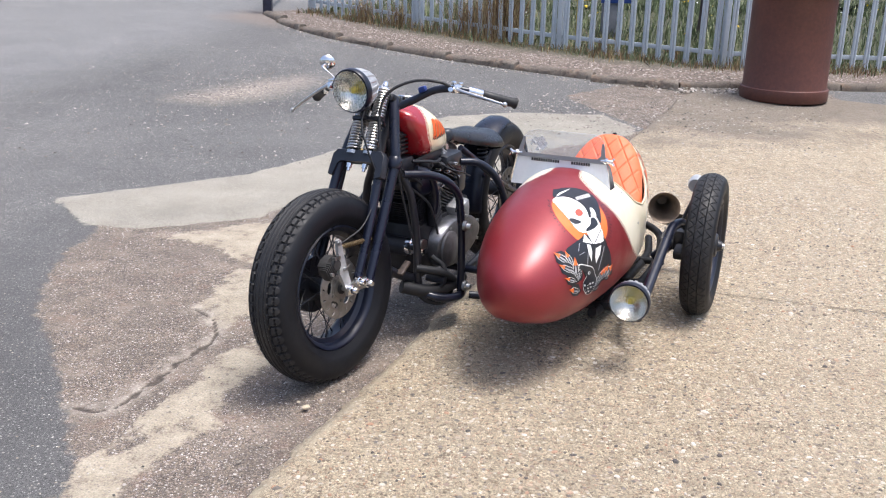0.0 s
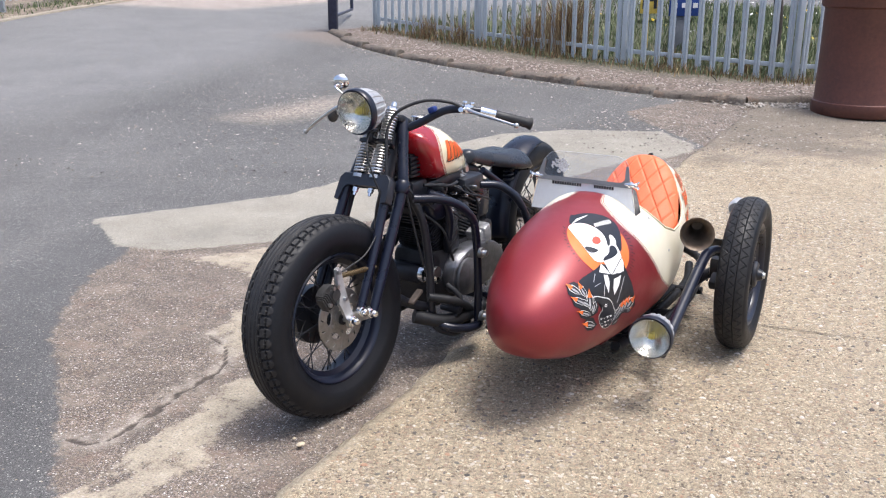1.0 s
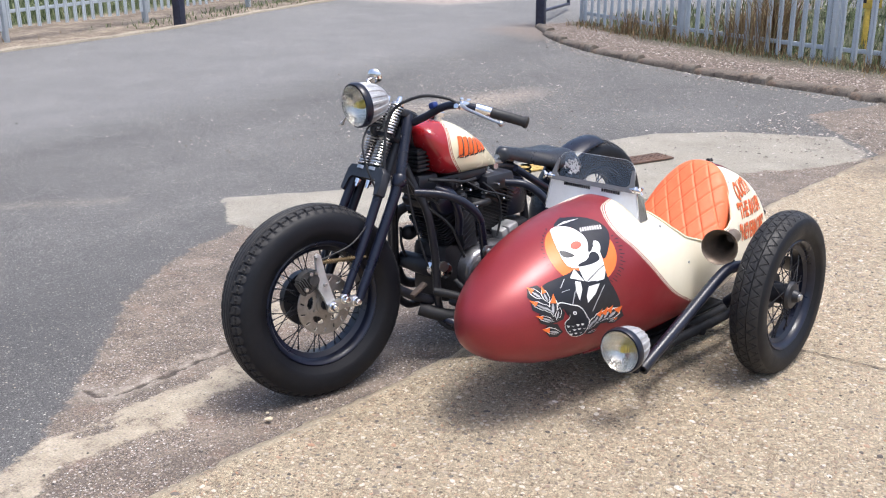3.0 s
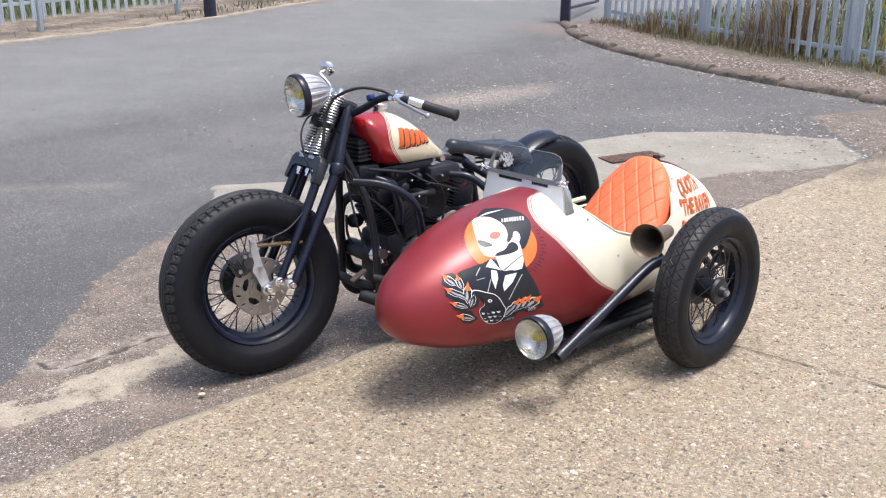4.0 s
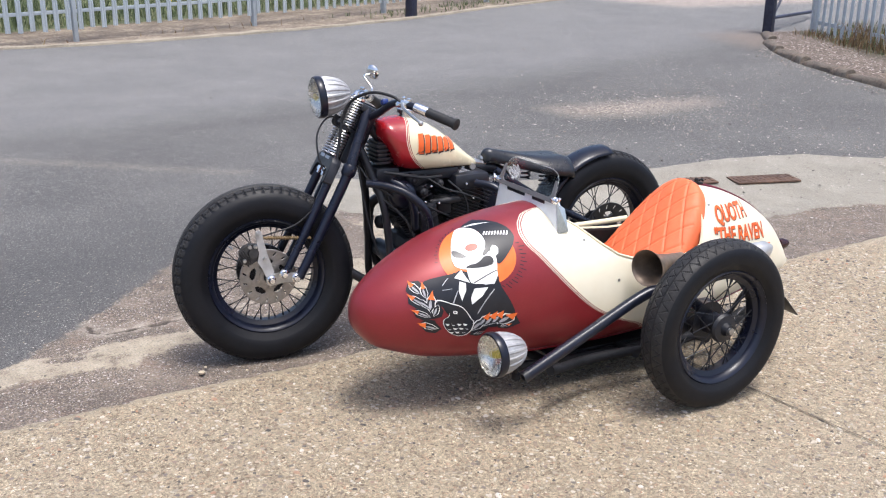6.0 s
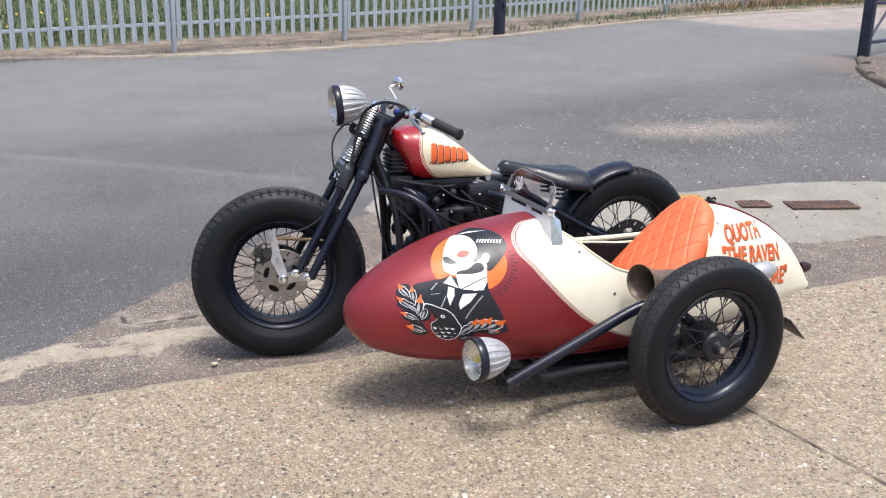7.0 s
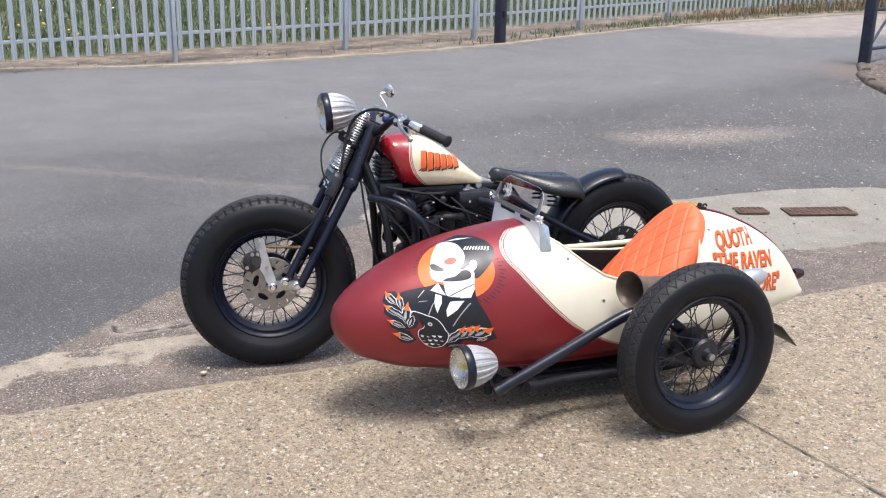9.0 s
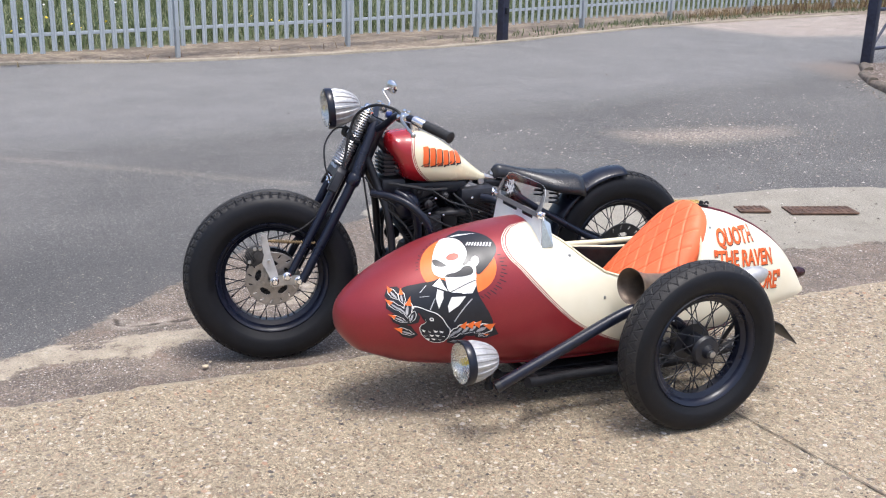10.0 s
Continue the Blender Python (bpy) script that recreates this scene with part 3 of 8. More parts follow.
def plate(bm, outline, thick, m):
    """A flat plate of the outline in x, y, from z 0 to thick, placed by m."""
    lo = [bm.verts.new(m @ Vector((x, y, 0))) for x, y in outline]
    hi = [bm.verts.new(m @ Vector((x, y, thick))) for x, y in outline]
    bm.faces.new(lo[::-1])
    bm.faces.new(hi)
    for i in range(len(lo)):
        j = (i + 1) % len(lo)
        bm.faces.new((lo[i], lo[j], hi[j], hi[i]))
    return bm


def axes(origin, xdir, ydir):
    """A pose whose x and y run as given."""
    x = Vector(xdir).normalized()
    z = x.cross(Vector(ydir)).normalized()
    y = z.cross(x)
    m = Matrix((x, y, z)).transposed().to_4x4()
    return Matrix.Translation(origin) @ m


def letters(name, text, size, m, material, parent, depth=0.001, label="", bold=0.0, wide=1.0):
    """Writing in the built-in font, as a mesh."""
    cu = bpy.data.curves.new(name, "FONT")
    cu.body, cu.size, cu.extrude, cu.offset = text, size, depth, bold
    ob = bpy.data.objects.new(name, cu)
    me = bpy.data.meshes.new_from_object(ob)
    bpy.data.objects.remove(ob)
    me.transform(m @ Matrix.Diagonal((wide, 1, 1, 1)))
    me.materials.append(material)
    me.name = name
    out = new(name, me)
    out.parent = parent
    if label:
        out["label"] = label
    return out


# ---- the ground ----
def rise(x, y):
    """Height of the ground: level round the bike, then climbing gently to the road and levelling out far off."""
    u = -0.284 + 0.0482 * y - 0.0188 * x
    z = 0.5 * (u + math.sqrt(u * u + 0.0025))
    return 1.25 - 0.5 * ((1.25 - z) + math.sqrt((1.25 - z) ** 2 + 0.02)) + 0.004


def inside(poly, px, py):
    """Signed distance of points to an outline: above 0 inside."""
    d = np.full(px.shape, 1e9)
    ins = np.zeros(px.shape, bool)
    n = len(poly)
    for i in range(n):
        (x0, y0), (x1, y1) = poly[i], poly[(i + 1) % n]
        ex, ey = x1 - x0, y1 - y0
        t = np.clip(((px - x0) * ex + (py - y0) * ey) / (ex * ex + ey * ey), 0, 1)
        d = np.minimum(d, np.hypot(px - x0 - t * ex, py - y0 - t * ey))
        if y0 != y1:
            ins ^= ((y0 > py) != (y1 > py)) & (px < (x1 - x0) * (py - y0) / (y1 - y0) + x0)
    return np.where(ins, d, -d)


# the straight edge of the big slab
EDGE0, EDGE1 = Vector((-0.585, 2.15)), Vector((1.0, 6.2))
ALONG = (EDGE1 - EDGE0).normalized()
ACROSS = Vector((ALONG.y, -ALONG.x))
KERB_LINE = [(-2.62, 14.35), (-2.44, 14.0), (-2.08, 13.2), (-1.38, 12.25), (-0.32, 11.3), (0.55, 10.68), (1.3, 10.26), (1.95, 9.88), (2.45, 9.82), (3.05, 9.86), (4.1, 10.07), (4.8, 10.15), (8.0, 10.7), (16.0, 12.0)]
FENCE_LEFT = [(-13.9, -2.4), (-12.3, 0.5), (-11.4, 2.95), (-10.65, 5.5), (-9.95, 8.1), (-9.33, 10.75), (-8.93, 13.3), (-8.62, 15.9), (-8.4, 18.6), (-8.05, 21.3), (-7.3, 23.9), (-6.0, 26.3), (-4.2, 28.4), (-2.0, 30.0), (0.6, 31.0), (3.2, 31.6)]
ROAD_LEFT = [(-14.0, -4.0), (-12.2, 2.5), (-11.0, 5.7), (-9.45, 8.0), (-8.6, 10.2), (-8.0, 12.7), (-7.9, 15.3), (-7.5, 18.3), (-6.3, 23.0), (-3.0, 27.0), (4.0, 29.5)]
CRACK = [(-1.2, 2.86), (-1.13, 2.84), (-1.08, 2.86), (-1.01, 3.04), (-0.96, 3.22), (-0.9, 3.37), (-0.88, 3.48), (-0.93, 3.65), (-1.03, 3.74)]
ZONES = {
    "worn": [(-0.55, 1.0), (-0.85, 1.9), (-1.02, 2.3), (-1.12, 2.6), (-1.3, 2.98), (-1.42, 3.25), (-1.66, 3.65), (-1.76, 4.0), (-1.84, 4.35), (-1.8, 4.75), (-1.9, 4.95), (-1.0, 5.4), (0.2, 6.2), (0.7, 7.0), (1.2, 7.35), (1.7, 7.8), (1.15, 9.1), (1.9, 9.9), (4.0, 10.4), (4.0, 7.0), (0.5, 2.0), (0.0, 1.0)],
    "concrete": [(-2.24, 5.32), (-1.8, 5.62), (-1.25, 5.98), (-0.75, 6.72), (-0.36, 7.5), (0.02, 7.98), (0.62, 8.25), (1.4, 8.3), (1.62, 7.8), (1.5, 7.55), (1.22, 7.25), (0.9, 7.1), (0.62, 6.75), (0.45, 6.42), (0.2, 6.05), (-0.4, 5.6), (-0.9, 5.35), (-1.0, 5.1), (-1.32, 4.94), (-1.6, 4.82), (-1.9, 4.86)],
    "strip": [(-0.8, 1.5), (-1.0, 2.2), (-1.07, 2.46), (-1.06, 2.56), (-0.96, 2.67), (-0.95, 2.86), (-0.86, 3.05), (-0.82, 3.27), (-0.72, 3.42), (-0.64, 3.22), (-0.72, 3.01), (-0.73, 2.85), (-0.72, 2.72), (-0.81, 2.56), (-0.88, 2.42), (-0.84, 2.2), (-0.62, 1.5)],
    "pale": [(-1.03, 3.76), (-1.02, 3.98), (-0.98, 4.22), (-0.9, 4.26), (-0.62, 4.0), (-0.66, 3.72), (-0.8, 3.62), (-0.89, 3.5), (-0.92, 3.6)],
    "band": [(-1.73, 4.73), (-1.47, 4.82), (-1.1, 5.06), (-0.7, 5.2), (-0.72, 4.56), (-0.8, 4.18), (-1.02, 4.27), (-1.23, 4.53), (-1.5, 4.63)],
    "bare": [(-1.03, 2.55), (-0.98, 2.68), (-0.9, 2.65), (-0.9, 2.58), (-0.96, 2.54)],
    "sand": [(-2.35, 8.25), (-2.0, 8.85), (-1.4, 9.55), (-1.3, 9.3), (-1.6, 8.5), (-2.0, 8.15)],
    "stain": [(-5.6, 3.65), (-4.4, 4.35), (-2.8, 5.2), (-2.75, 5.0), (-4.3, 4.15), (-5.5, 3.5)],
    "dark": [(-2.6, -6), (-2.5, 1.5), (-2.4, 3.4), (-2.3, 4.4), (-1.9, 5.0), (-1.2, 3.2), (-0.6, 1.0), (0.5, -6)],
    "gravel": [(-7.75, 17.7), (-6.6, 17.5), (-5.2, 17.3), (-4.2, 18.6), (-1.5, 22.5), (4.0, 27.5), (0.0, 30.0), (-4.0, 27.5), (-6.9, 23.0), (-7.7, 20.0)],
    "road": [(-30, -12), *ROAD_LEFT, (14, 31), (3, 24), (-2.4, 16.0), (-3.0, 12.5), (-3.6, 9.5), (-4.4, 7.0), (-5.5, 4.0), (-7.0, 0.5), (-9, -12)],
    "dirt": [*ROAD_LEFT, *[(x - 1.9, y + 0.5) for x, y in FENCE_LEFT[::-1]]],
    "field": [(-14.3, -60), *[(x - 1.5, y + 0.4) for x, y in FENCE_LEFT], (60, 60), (0, 300), (-300, 300), (-300, -60)],
    "footing": [(-3.3, 13.9), (-2.3, 13.1), (-2.0, 14.2), (-2.6, 14.9), (-3.1, 14.7)],
}


def spaced(*spans):
    out = []
    for a, b, n in spans:
        out += list(np.linspace(a, b, n, endpoint=False))
    return np.array(out + [spans[-1][1]])


def build_ground():
    xs = spaced((-400, -60, 12), (-60, -16, 22), (-16, -3.2, 96), (-3.2, -1.3, 48), (-1.3, -0.6, 64), (-0.6, 2.4, 76), (2.4, 12, 40), (12, 60, 20), (60, 400, 12))
    ys = spaced((-300, -40, 10), (-40, -4, 18), (-4, 1.6, 16), (1.6, 2.7, 28), (2.7, 3.9, 96), (3.9, 8.8, 122), (8.8, 16, 40), (16, 34, 44), (34, 80, 14), (80, 500, 12))
    gx, gy = np.meshgrid(xs, ys)
    px, py = gx.ravel(), gy.ravel()
    sd = {k: inside(v, px, py) for k, v in ZONES.items()}
    sd["sand"] = np.maximum(np.maximum(sd["sand"], sd.pop("stain") - 0.2), -9)
    sd["strip"] = np.minimum(np.maximum(sd["strip"], np.maximum(sd.pop("pale") - 0.02, sd.pop("band") - 0.09)), -sd.pop("bare") + 0.01)
    line = [(x - 0.001, y) for x, y in CRACK] + [(x + 0.001, y) for x, y in CRACK[::-1]]
    shift = np.array([noise.noise(Vector((x * 11, y * 11, 2))) + 0.6 * noise.noise(Vector((x * 31, y * 31, 8))) for x, y in zip(px, py)])
    sd["rim"] = inside(line, px + 0.02 * shift, py - 0.014 * shift)
    across = (px - EDGE0.x) * ACROSS.x + (py - EDGE0.y) * ACROSS.y
    z = np.array([rise(x, y) for x, y in zip(px, py)])
    step = lambda v, w: np.clip(v / w + 0.5, 0, 1)
    z = z - 0.02 + 0.005 * step(sd["strip"], 0.08) + 0.006 * step(sd["concrete"], 0.06) - 0.004 * step(sd["worn"], 0.08) * (1 - step(sd["concrete"], 0.06))
    z = z + 0.004 * np.array([noise.noise(Vector((x * 2.1, y * 2.1, 0))) for x, y in zip(px, py)]) * np.exp(-((px / 12) ** 2 + ((py - 5) / 12) ** 2))
    z = z - 0.03 * step(across - 0.12, 0.1) * (py < 9) + 0.05 * step(sd["field"] - 0.4, 1.0)
    wide = 0.009 * np.clip(0.85 + 1.4 * np.array([noise.noise(Vector((x * 8, y * 8, 6))) for x, y in zip(px, py)]), 0.12, 2)
    z = z - 0.011 * np.exp(-((sd["rim"] / wide) ** 2)) - 0.003 * step(0.06 + sd["rim"], 0.1)
    sd["gap"] = 0.5 * np.exp(-((sd["rim"] / wide) ** 2))
    nx, ny = len(xs), len(ys)
    i = (np.arange(ny - 1)[:, None] * nx + np.arange(nx - 1)[None, :]).ravel()
    faces = np.stack([i, i + 1, i + nx + 1, i + nx], 1)
    me = bpy.data.meshes.new("ground")
    me.from_pydata(np.stack([px, py, z], 1).tolist(), [], faces.tolist())
    for k, v in sd.items():
        a = me.attributes.new(k, "FLOAT", "POINT")
        a.data.foreach_set("value", np.clip(v, -0.5, 0.5).astype(np.float32))
    me.materials.append(GROUND)
    me.shade_smooth()
    return tagged(new("ground", me), "grey asphalt yard with broken concrete patches and gravel", "ground", kind="structure")


build_ground()


def build_slab():
    """The pebbly slab, with its chipped edge and one joint across it."""
    us = spaced((-9, -0.6, 20), (-0.6, 4.6, 260), (4.6, 8.4, 80))
    vs = spaced((0, 0.5, 14), (0.5, 3.2, 30), (3.2, 16, 24))
    verts, edge = [], []
    for u in us:
        jag = -0.018 + 0.016 * noise.noise(Vector((u * 3.1, 0, 0))) + 0.018 * noise.noise(Vector((u * 11, 5, 0))) + 0.01 * noise.noise(Vector((u * 34, 9, 0)))
        jag += 0.16 * max(0, (u - 4.6) / 3.8) * (1 + noise.noise(Vector((u * 1.2, 3, 0))))
        for v in vs:
            w = v + jag * max(0, 1 - v / 0.5)
            p = EDGE0 + ALONG * u + ACROSS * w
            drop = 0.012 * math.exp(-v / 0.02) + 0.003 * noise.noise(Vector((p.x * 2, p.y * 2, 1)))
            verts.append((p.x, p.y, rise(p.x, p.y) - 0.002 - drop))
            edge.append(v)
    nv = len(vs)
    top = len(verts)
    faces = [(i * nv + j, i * nv + j + 1, (i + 1) * nv + j + 1, (i + 1) * nv + j) for i in range(len(us) - 1) for j in range(nv - 1)]
    # the broken face of the edge
    for i in range(len(us)):
        x, y, z = verts[i * nv]
        verts.append((x - ACROSS.x * 0.008, y - ACROSS.y * 0.008, z - 0.05))
        edge.append(0.0)
    faces += [(i * nv, (i + 1) * nv, top + i + 1, top + i) for i in range(len(us) - 1)]
    me = bpy.data.meshes.new("concrete_slab")
    me.from_pydata(verts, [], faces)
    a = me.attributes.new("edge", "FLOAT", "POINT")
    a.data.foreach_set("value", np.array(edge, np.float32))
    me.materials.append(SLAB)
    me.shade_smooth()
    slab = tagged(new("pavement", me), "beige concrete slab with pebbles laid bare and a chipped edge", "concrete slab", kind="structure")
    # dark joint across the slab
    bm = bmesh.new()
    pts = [Vector((0.55 + 2.6 * k / 60, 4.2 - 0.66 * k / 60 * 1.13 + 0.008 * noise.noise(Vector((k * 0.6, 0, 4))), 0)) for k in range(61)]
    for k, (p, q) in enumerate(zip(pts, pts[1:])):
        w0, w1 = (max(0.0006, 0.003 + 0.0045 * noise.noise(Vector((k * 0.83, 2, 0)))) for k in (k, k + 1))
        quad = [(p.x, p.y - w0), (q.x, q.y - w1), (q.x, q.y + w1), (p.x, p.y + w0)]
        bm.faces.new([bm.verts.new((x, y, rise(x, y) + 0.0025)) for x, y in quad])
    part("joint", bm, plain("joint_dirt", (0.13, 0.1, 0.072), 0.9, vary=0.4, scale=50), slab, "dark dirt-filled joint")
    return slab


build_slab()


def walk_line(line, step, start=0.0):
    """Places every step metres along a line: point, direction."""
    pts = smooth_path([(x, y, 0) for x, y in line], 12)
    out, left = [], start
    for a, b in zip(pts, pts[1:]):
        d = (b - a).length
        while left <= d:
            out.append((a + (b - a) * (left / d), (b - a).normalized()))
            left += step
        left -= d
    return out


# ---- kerb and the bank behind it ----
def kerb_stone_bm(seed):
    """A worn length of kerb: rounded nose, uneven top, chipped ends."""
    bm = bmesh.new()
    sec = [(0.06, -0.12), (0.064, 0.055), (0.045, 0.07), (0.0, 0.072), (-0.036, 0.064), (-0.056, 0.045), (-0.064, 0.012), (-0.068, -0.12)]
    rows = []
    for k in range(25):
        x = -0.449 + 0.898 * k / 24
        end = 0.008 * max(0, abs(x) - 0.425) / 0.024
        row = []
        for y, z in sec:
            q = Vector((x * 5 + seed * 7.3, y * 9, z * 9))
            wear = 0.012 * noise.noise(q) + 0.009 * noise.noise(q * 3.1) + 0.005 * noise.noise(q * 8)
            top = 1.0 if z > 0 else 0.3
            row.append(bm.verts.new((x, y * (1 - end * 6) + wear * (1 if y < 0 else 0.3), z - end * top + wear * top)))
        rows.append(row)
    for a, b in zip(rows, rows[1:]):
        for i in range(len(sec) - 1):
            bm.faces.new((a[i], a[i + 1], b[i + 1], b[i]))
    bm.faces.new(rows[0][::-1])
    bm.faces.new(rows[-1])
    bmesh.ops.recalc_face_normals(bm, faces=bm.faces[:])
    return bm


def build_kerb():
    rng = random.Random(4)
    root = tagged(new("kerb"), "low weathered concrete kerb stones along the verge", "kerb", kind="structure")
    meshes = []
    for k, (p, d) in enumerate(walk_line(KERB_LINE, 0.9, 0.3)):
        if k < 6:
            ob = link("kerb_stone", kerb_stone_bm(k), KERB, root)
            meshes.append(ob.data)
        else:
            ob = new("kerb_stone", meshes[rng.randrange(6)])
            ob.parent = root
        ob.matrix_basis = Matrix.Translation((p.x, p.y, rise(p.x, p.y) - 0.017 + rng.uniform(-0.006, 0.006))) @ Matrix.Rotation(math.atan2(d.y, d.x) + rng.uniform(-0.012, 0.012), 4, "Z") @ Matrix.Rotation(rng.uniform(-0.03, 0.03), 4, "X")


build_kerb()


def build_verge():
    """The raised ground behind the kerb: pebbly dirt by the kerb, then weedy soil."""
    line = walk_line(KERB_LINE, 0.3)
    vs = [0.0, 0.1, 0.25, 0.45, 0.7, 0.95, 1.3, 1.8, 2.6, 4, 7, 12, 25]
    verts = []
    for p, d in line:
        out = Vector((-d.y, d.x, 0))
        for v in vs:
            q = p + out * v
            verts.append((q.x, q.y, rise(p.x + out.x * min(v, 3), p.y + out.y * min(v, 3)) + 0.026 + 0.03 * min(1, v / 0.45) + 0.015 * noise.noise(Vector((q.x * 2, q.y * 2, 7))) + 0.04 * max(0, min(v - 1.2, 4))))
    nv = len(vs)
    faces = [(i * nv + j, (i + 1) * nv + j, (i + 1) * nv + j + 1, i * nv + j + 1) for i in range(len(line) - 1) for j in range(nv - 1)]
    me = bpy.data.meshes.new("verge")
    me.from_pydata(verts, [], faces)
    a = me.attributes.new("away", "FLOAT", "POINT")
    a.data.foreach_set("value", np.array([vs[i % nv] for i in range(len(verts))], np.float32))
    n = Nodes("verge_soil", 0.9)
    far = n.ramp(n.math("MULTIPLY", n.math("ADD", n.attr("away"), n.math("MULTIPLY", n.noise(4, 5), 0.6)), 0.5), (0.45, 0.0), (0.75, 1.0))
    peb = n.sep(n.voronoi(38, out="Color"))[0]
    dirt = n.mix(n.ramp(n.voronoi(38), (0.3, 1.0), (0.55, 0.0)), n.ramp(n.noise(20, 5), (0.3, (0.07, 0.052, 0.04)), (0.7, (0.16, 0.125, 0.098))), n.ramp(peb, (0.0, (0.07, 0.053, 0.045)), (0.6, (0.22, 0.17, 0.145)), (1.0, (0.48, 0.42, 0.38))))
    soil = n.ramp(n.mix(0.5, n.noise(1.3, 6, 0.7), n.noise(30, 4)), (0.3, (0.02, 0.024, 0.01)), (0.7, (0.075, 0.075, 0.036)))
    n.col(n.mix(far, dirt, soil))
    n.bump(n.math("ADD", n.voronoi(38), n.noise(15, 5)), 0.6, 0.012)
    me.materials.append(n.m)
    me.shade_smooth()
    tagged(new("verge", me), "dusty pebbly verge behind the kerb, running into weeds", "verge", kind="structure")


build_verge()


# ---- low edging along the far side of the road ----
def build_edging():
    verts, faces = [], []
    for k, (p, d) in enumerate(walk_line(ROAD_LEFT[1:9], 0.12)):
        out = Vector((-d.y, d.x, 0))
        wob = 0.03 * noise.noise(Vector((k * 0.21, 0, 2)))
        for v, h in ((-0.06, -0.03), (-0.045, 0.012), (0.03, 0.022), (0.07, -0.02)):
            q = p + out * (v + wob)
            verts.append((q.x, q.y, rise(q.x, q.y) + h - 0.006 + 0.012 * noise.noise(Vector((k * 0.4, v * 20, 5)))))
    n = len(verts) // 4
    for i in range(n - 1):
        for j in range(3):
            faces.append((i * 4 + j, (i + 1) * 4 + j, (i + 1) * 4 + j + 1, i * 4 + j + 1))
    me = bpy.data.meshes.new("trim")
    me.from_pydata(verts, [], faces)
    nn = Nodes("edging_concrete", 0.9)
    nn.col(nn.ramp(nn.mix(0.5, nn.noise(3, 6, 0.7), nn.noise(40, 4)), (0.3, (0.14, 0.115, 0.085)), (0.7, (0.4, 0.355, 0.28))))
    me.materials.append(nn.m)
    tagged(new("trim", me), "low pale concrete edging beside the road", "edging", kind="structure")


build_edging()


# ---- palisade fences ----
def pale_mesh():
    """A pressed steel pale: a shallow W section with a pointed top."""
    bm = bmesh.new()
    w, dep = 0.034, 0.012
    sec = [(-w, 0), (-w * 0.62, dep), (-w * 0.28, dep), (0, dep * 0.25), (w * 0.28, dep), (w * 0.62, dep), (w, 0)]
    back = [(x, y - 0.003) for x, y in sec]
    ring = sec + back[::-1]
    rows = []
    for z, k in ((0.0, 1.0), (1.75, 1.0), (1.85, 0.15)):
        rows.append([bm.verts.new((x * k, y, z)) for x, y in ring])
    m = len(ring)
    for a, b in zip(rows, rows[1:]):
        for i in range(m):
            bm.faces.new((a[i], a[(i + 1) % m], b[(i + 1) % m], b[i]))
    bm.faces.new(rows[0][::-1])
    bm.faces.new(rows[-1])
    return bm


PALE = None


def build_fence(name, posts, base, label, gap, low=0.33):
    """Posts, two rails a bay and pales of one fence."""
    global PALE
    rng = random.Random(len(posts))
    root = tagged(new(name), label, "fence", kind="structure")
    post_me = None
    for i, (x, y) in enumerate(posts):
        z = rise(x, y) + base
        if post_me is None:
            bm = bmesh.new()
            box(bm, (0, 0, 0.9), (0.055, 0.1, 2.0), bevel=0.006)
            ob = link("post", bm, FENCE, root)
            post_me = ob.data
        else:
            ob = new("post", post_me)
            ob.parent = root
        if i + 1 < len(posts):
            x2, y2 = posts[i + 1]
        else:
            x2, y2 = 2 * x - posts[i - 1][0], 2 * y - posts[i - 1][1]
        turn = math.atan2(y2 - y, x2 - x)
        ob.matrix_basis = Matrix.Translation((x, y, z)) @ Matrix.Rotation(turn, 4, "Z")
        if i + 1 == len(posts):
            break
        length = math.hypot(x2 - x, y2 - y)
        z2 = rise(x2, y2) + base
        for h in (low, 1.5):
            bm = bmesh.new()
            box(bm, (0, 0, 0), (length, 0.012, 0.05), bevel=0.003)
            ob = link("rail", bm, FENCE, root)
            ob.matrix_basis = Matrix.Translation(((x + x2) / 2, (y + y2) / 2, (z + z2) / 2 + h)) @ Matrix.Rotation(turn, 4, "Z") @ Matrix.Rotation(-math.atan2(z2 - z, length), 4, "Y")
        count = max(1, round(length / gap))
        for k in range(count):
            t = (k + 0.5) / count
            if PALE is None:
                ob = link("pale", pale_mesh(), FENCE, root, smooth=False)
                PALE = ob.data
            else:
                ob = new("pale", PALE)
                ob.parent = root
            nx, ny = math.sin(turn), -math.cos(turn)
            ob.matrix_basis = Matrix.Translation((x + (x2 - x) * t + nx * 0.02, y + (y2 - y) * t + ny * 0.02, z + (z2 - z) * t + 0.09 + rng.uniform(-0.015, 0.015))) @ Matrix.Rotation(turn + math.pi, 4, "Z") @ Matrix.Rotation(rng.uniform(-0.012, 0.012), 4, "Y")
    return root


FENCE_RIGHT = [(-1.98, 14.42), (-0.35, 12.95), (1.4, 11.65), (3.15, 10.8), (5.7, 11.0), (8.4, 11.45), (11.0, 11.9)]
build_fence("fence_far_side", FENCE_LEFT, 0.06, "galvanised steel palisade fence beside the road", 0.158)
build_fence("fence_kerb_side", FENCE_RIGHT, -0.06, "galvanised steel palisade fence behind the kerb", 0.158, 0.27)


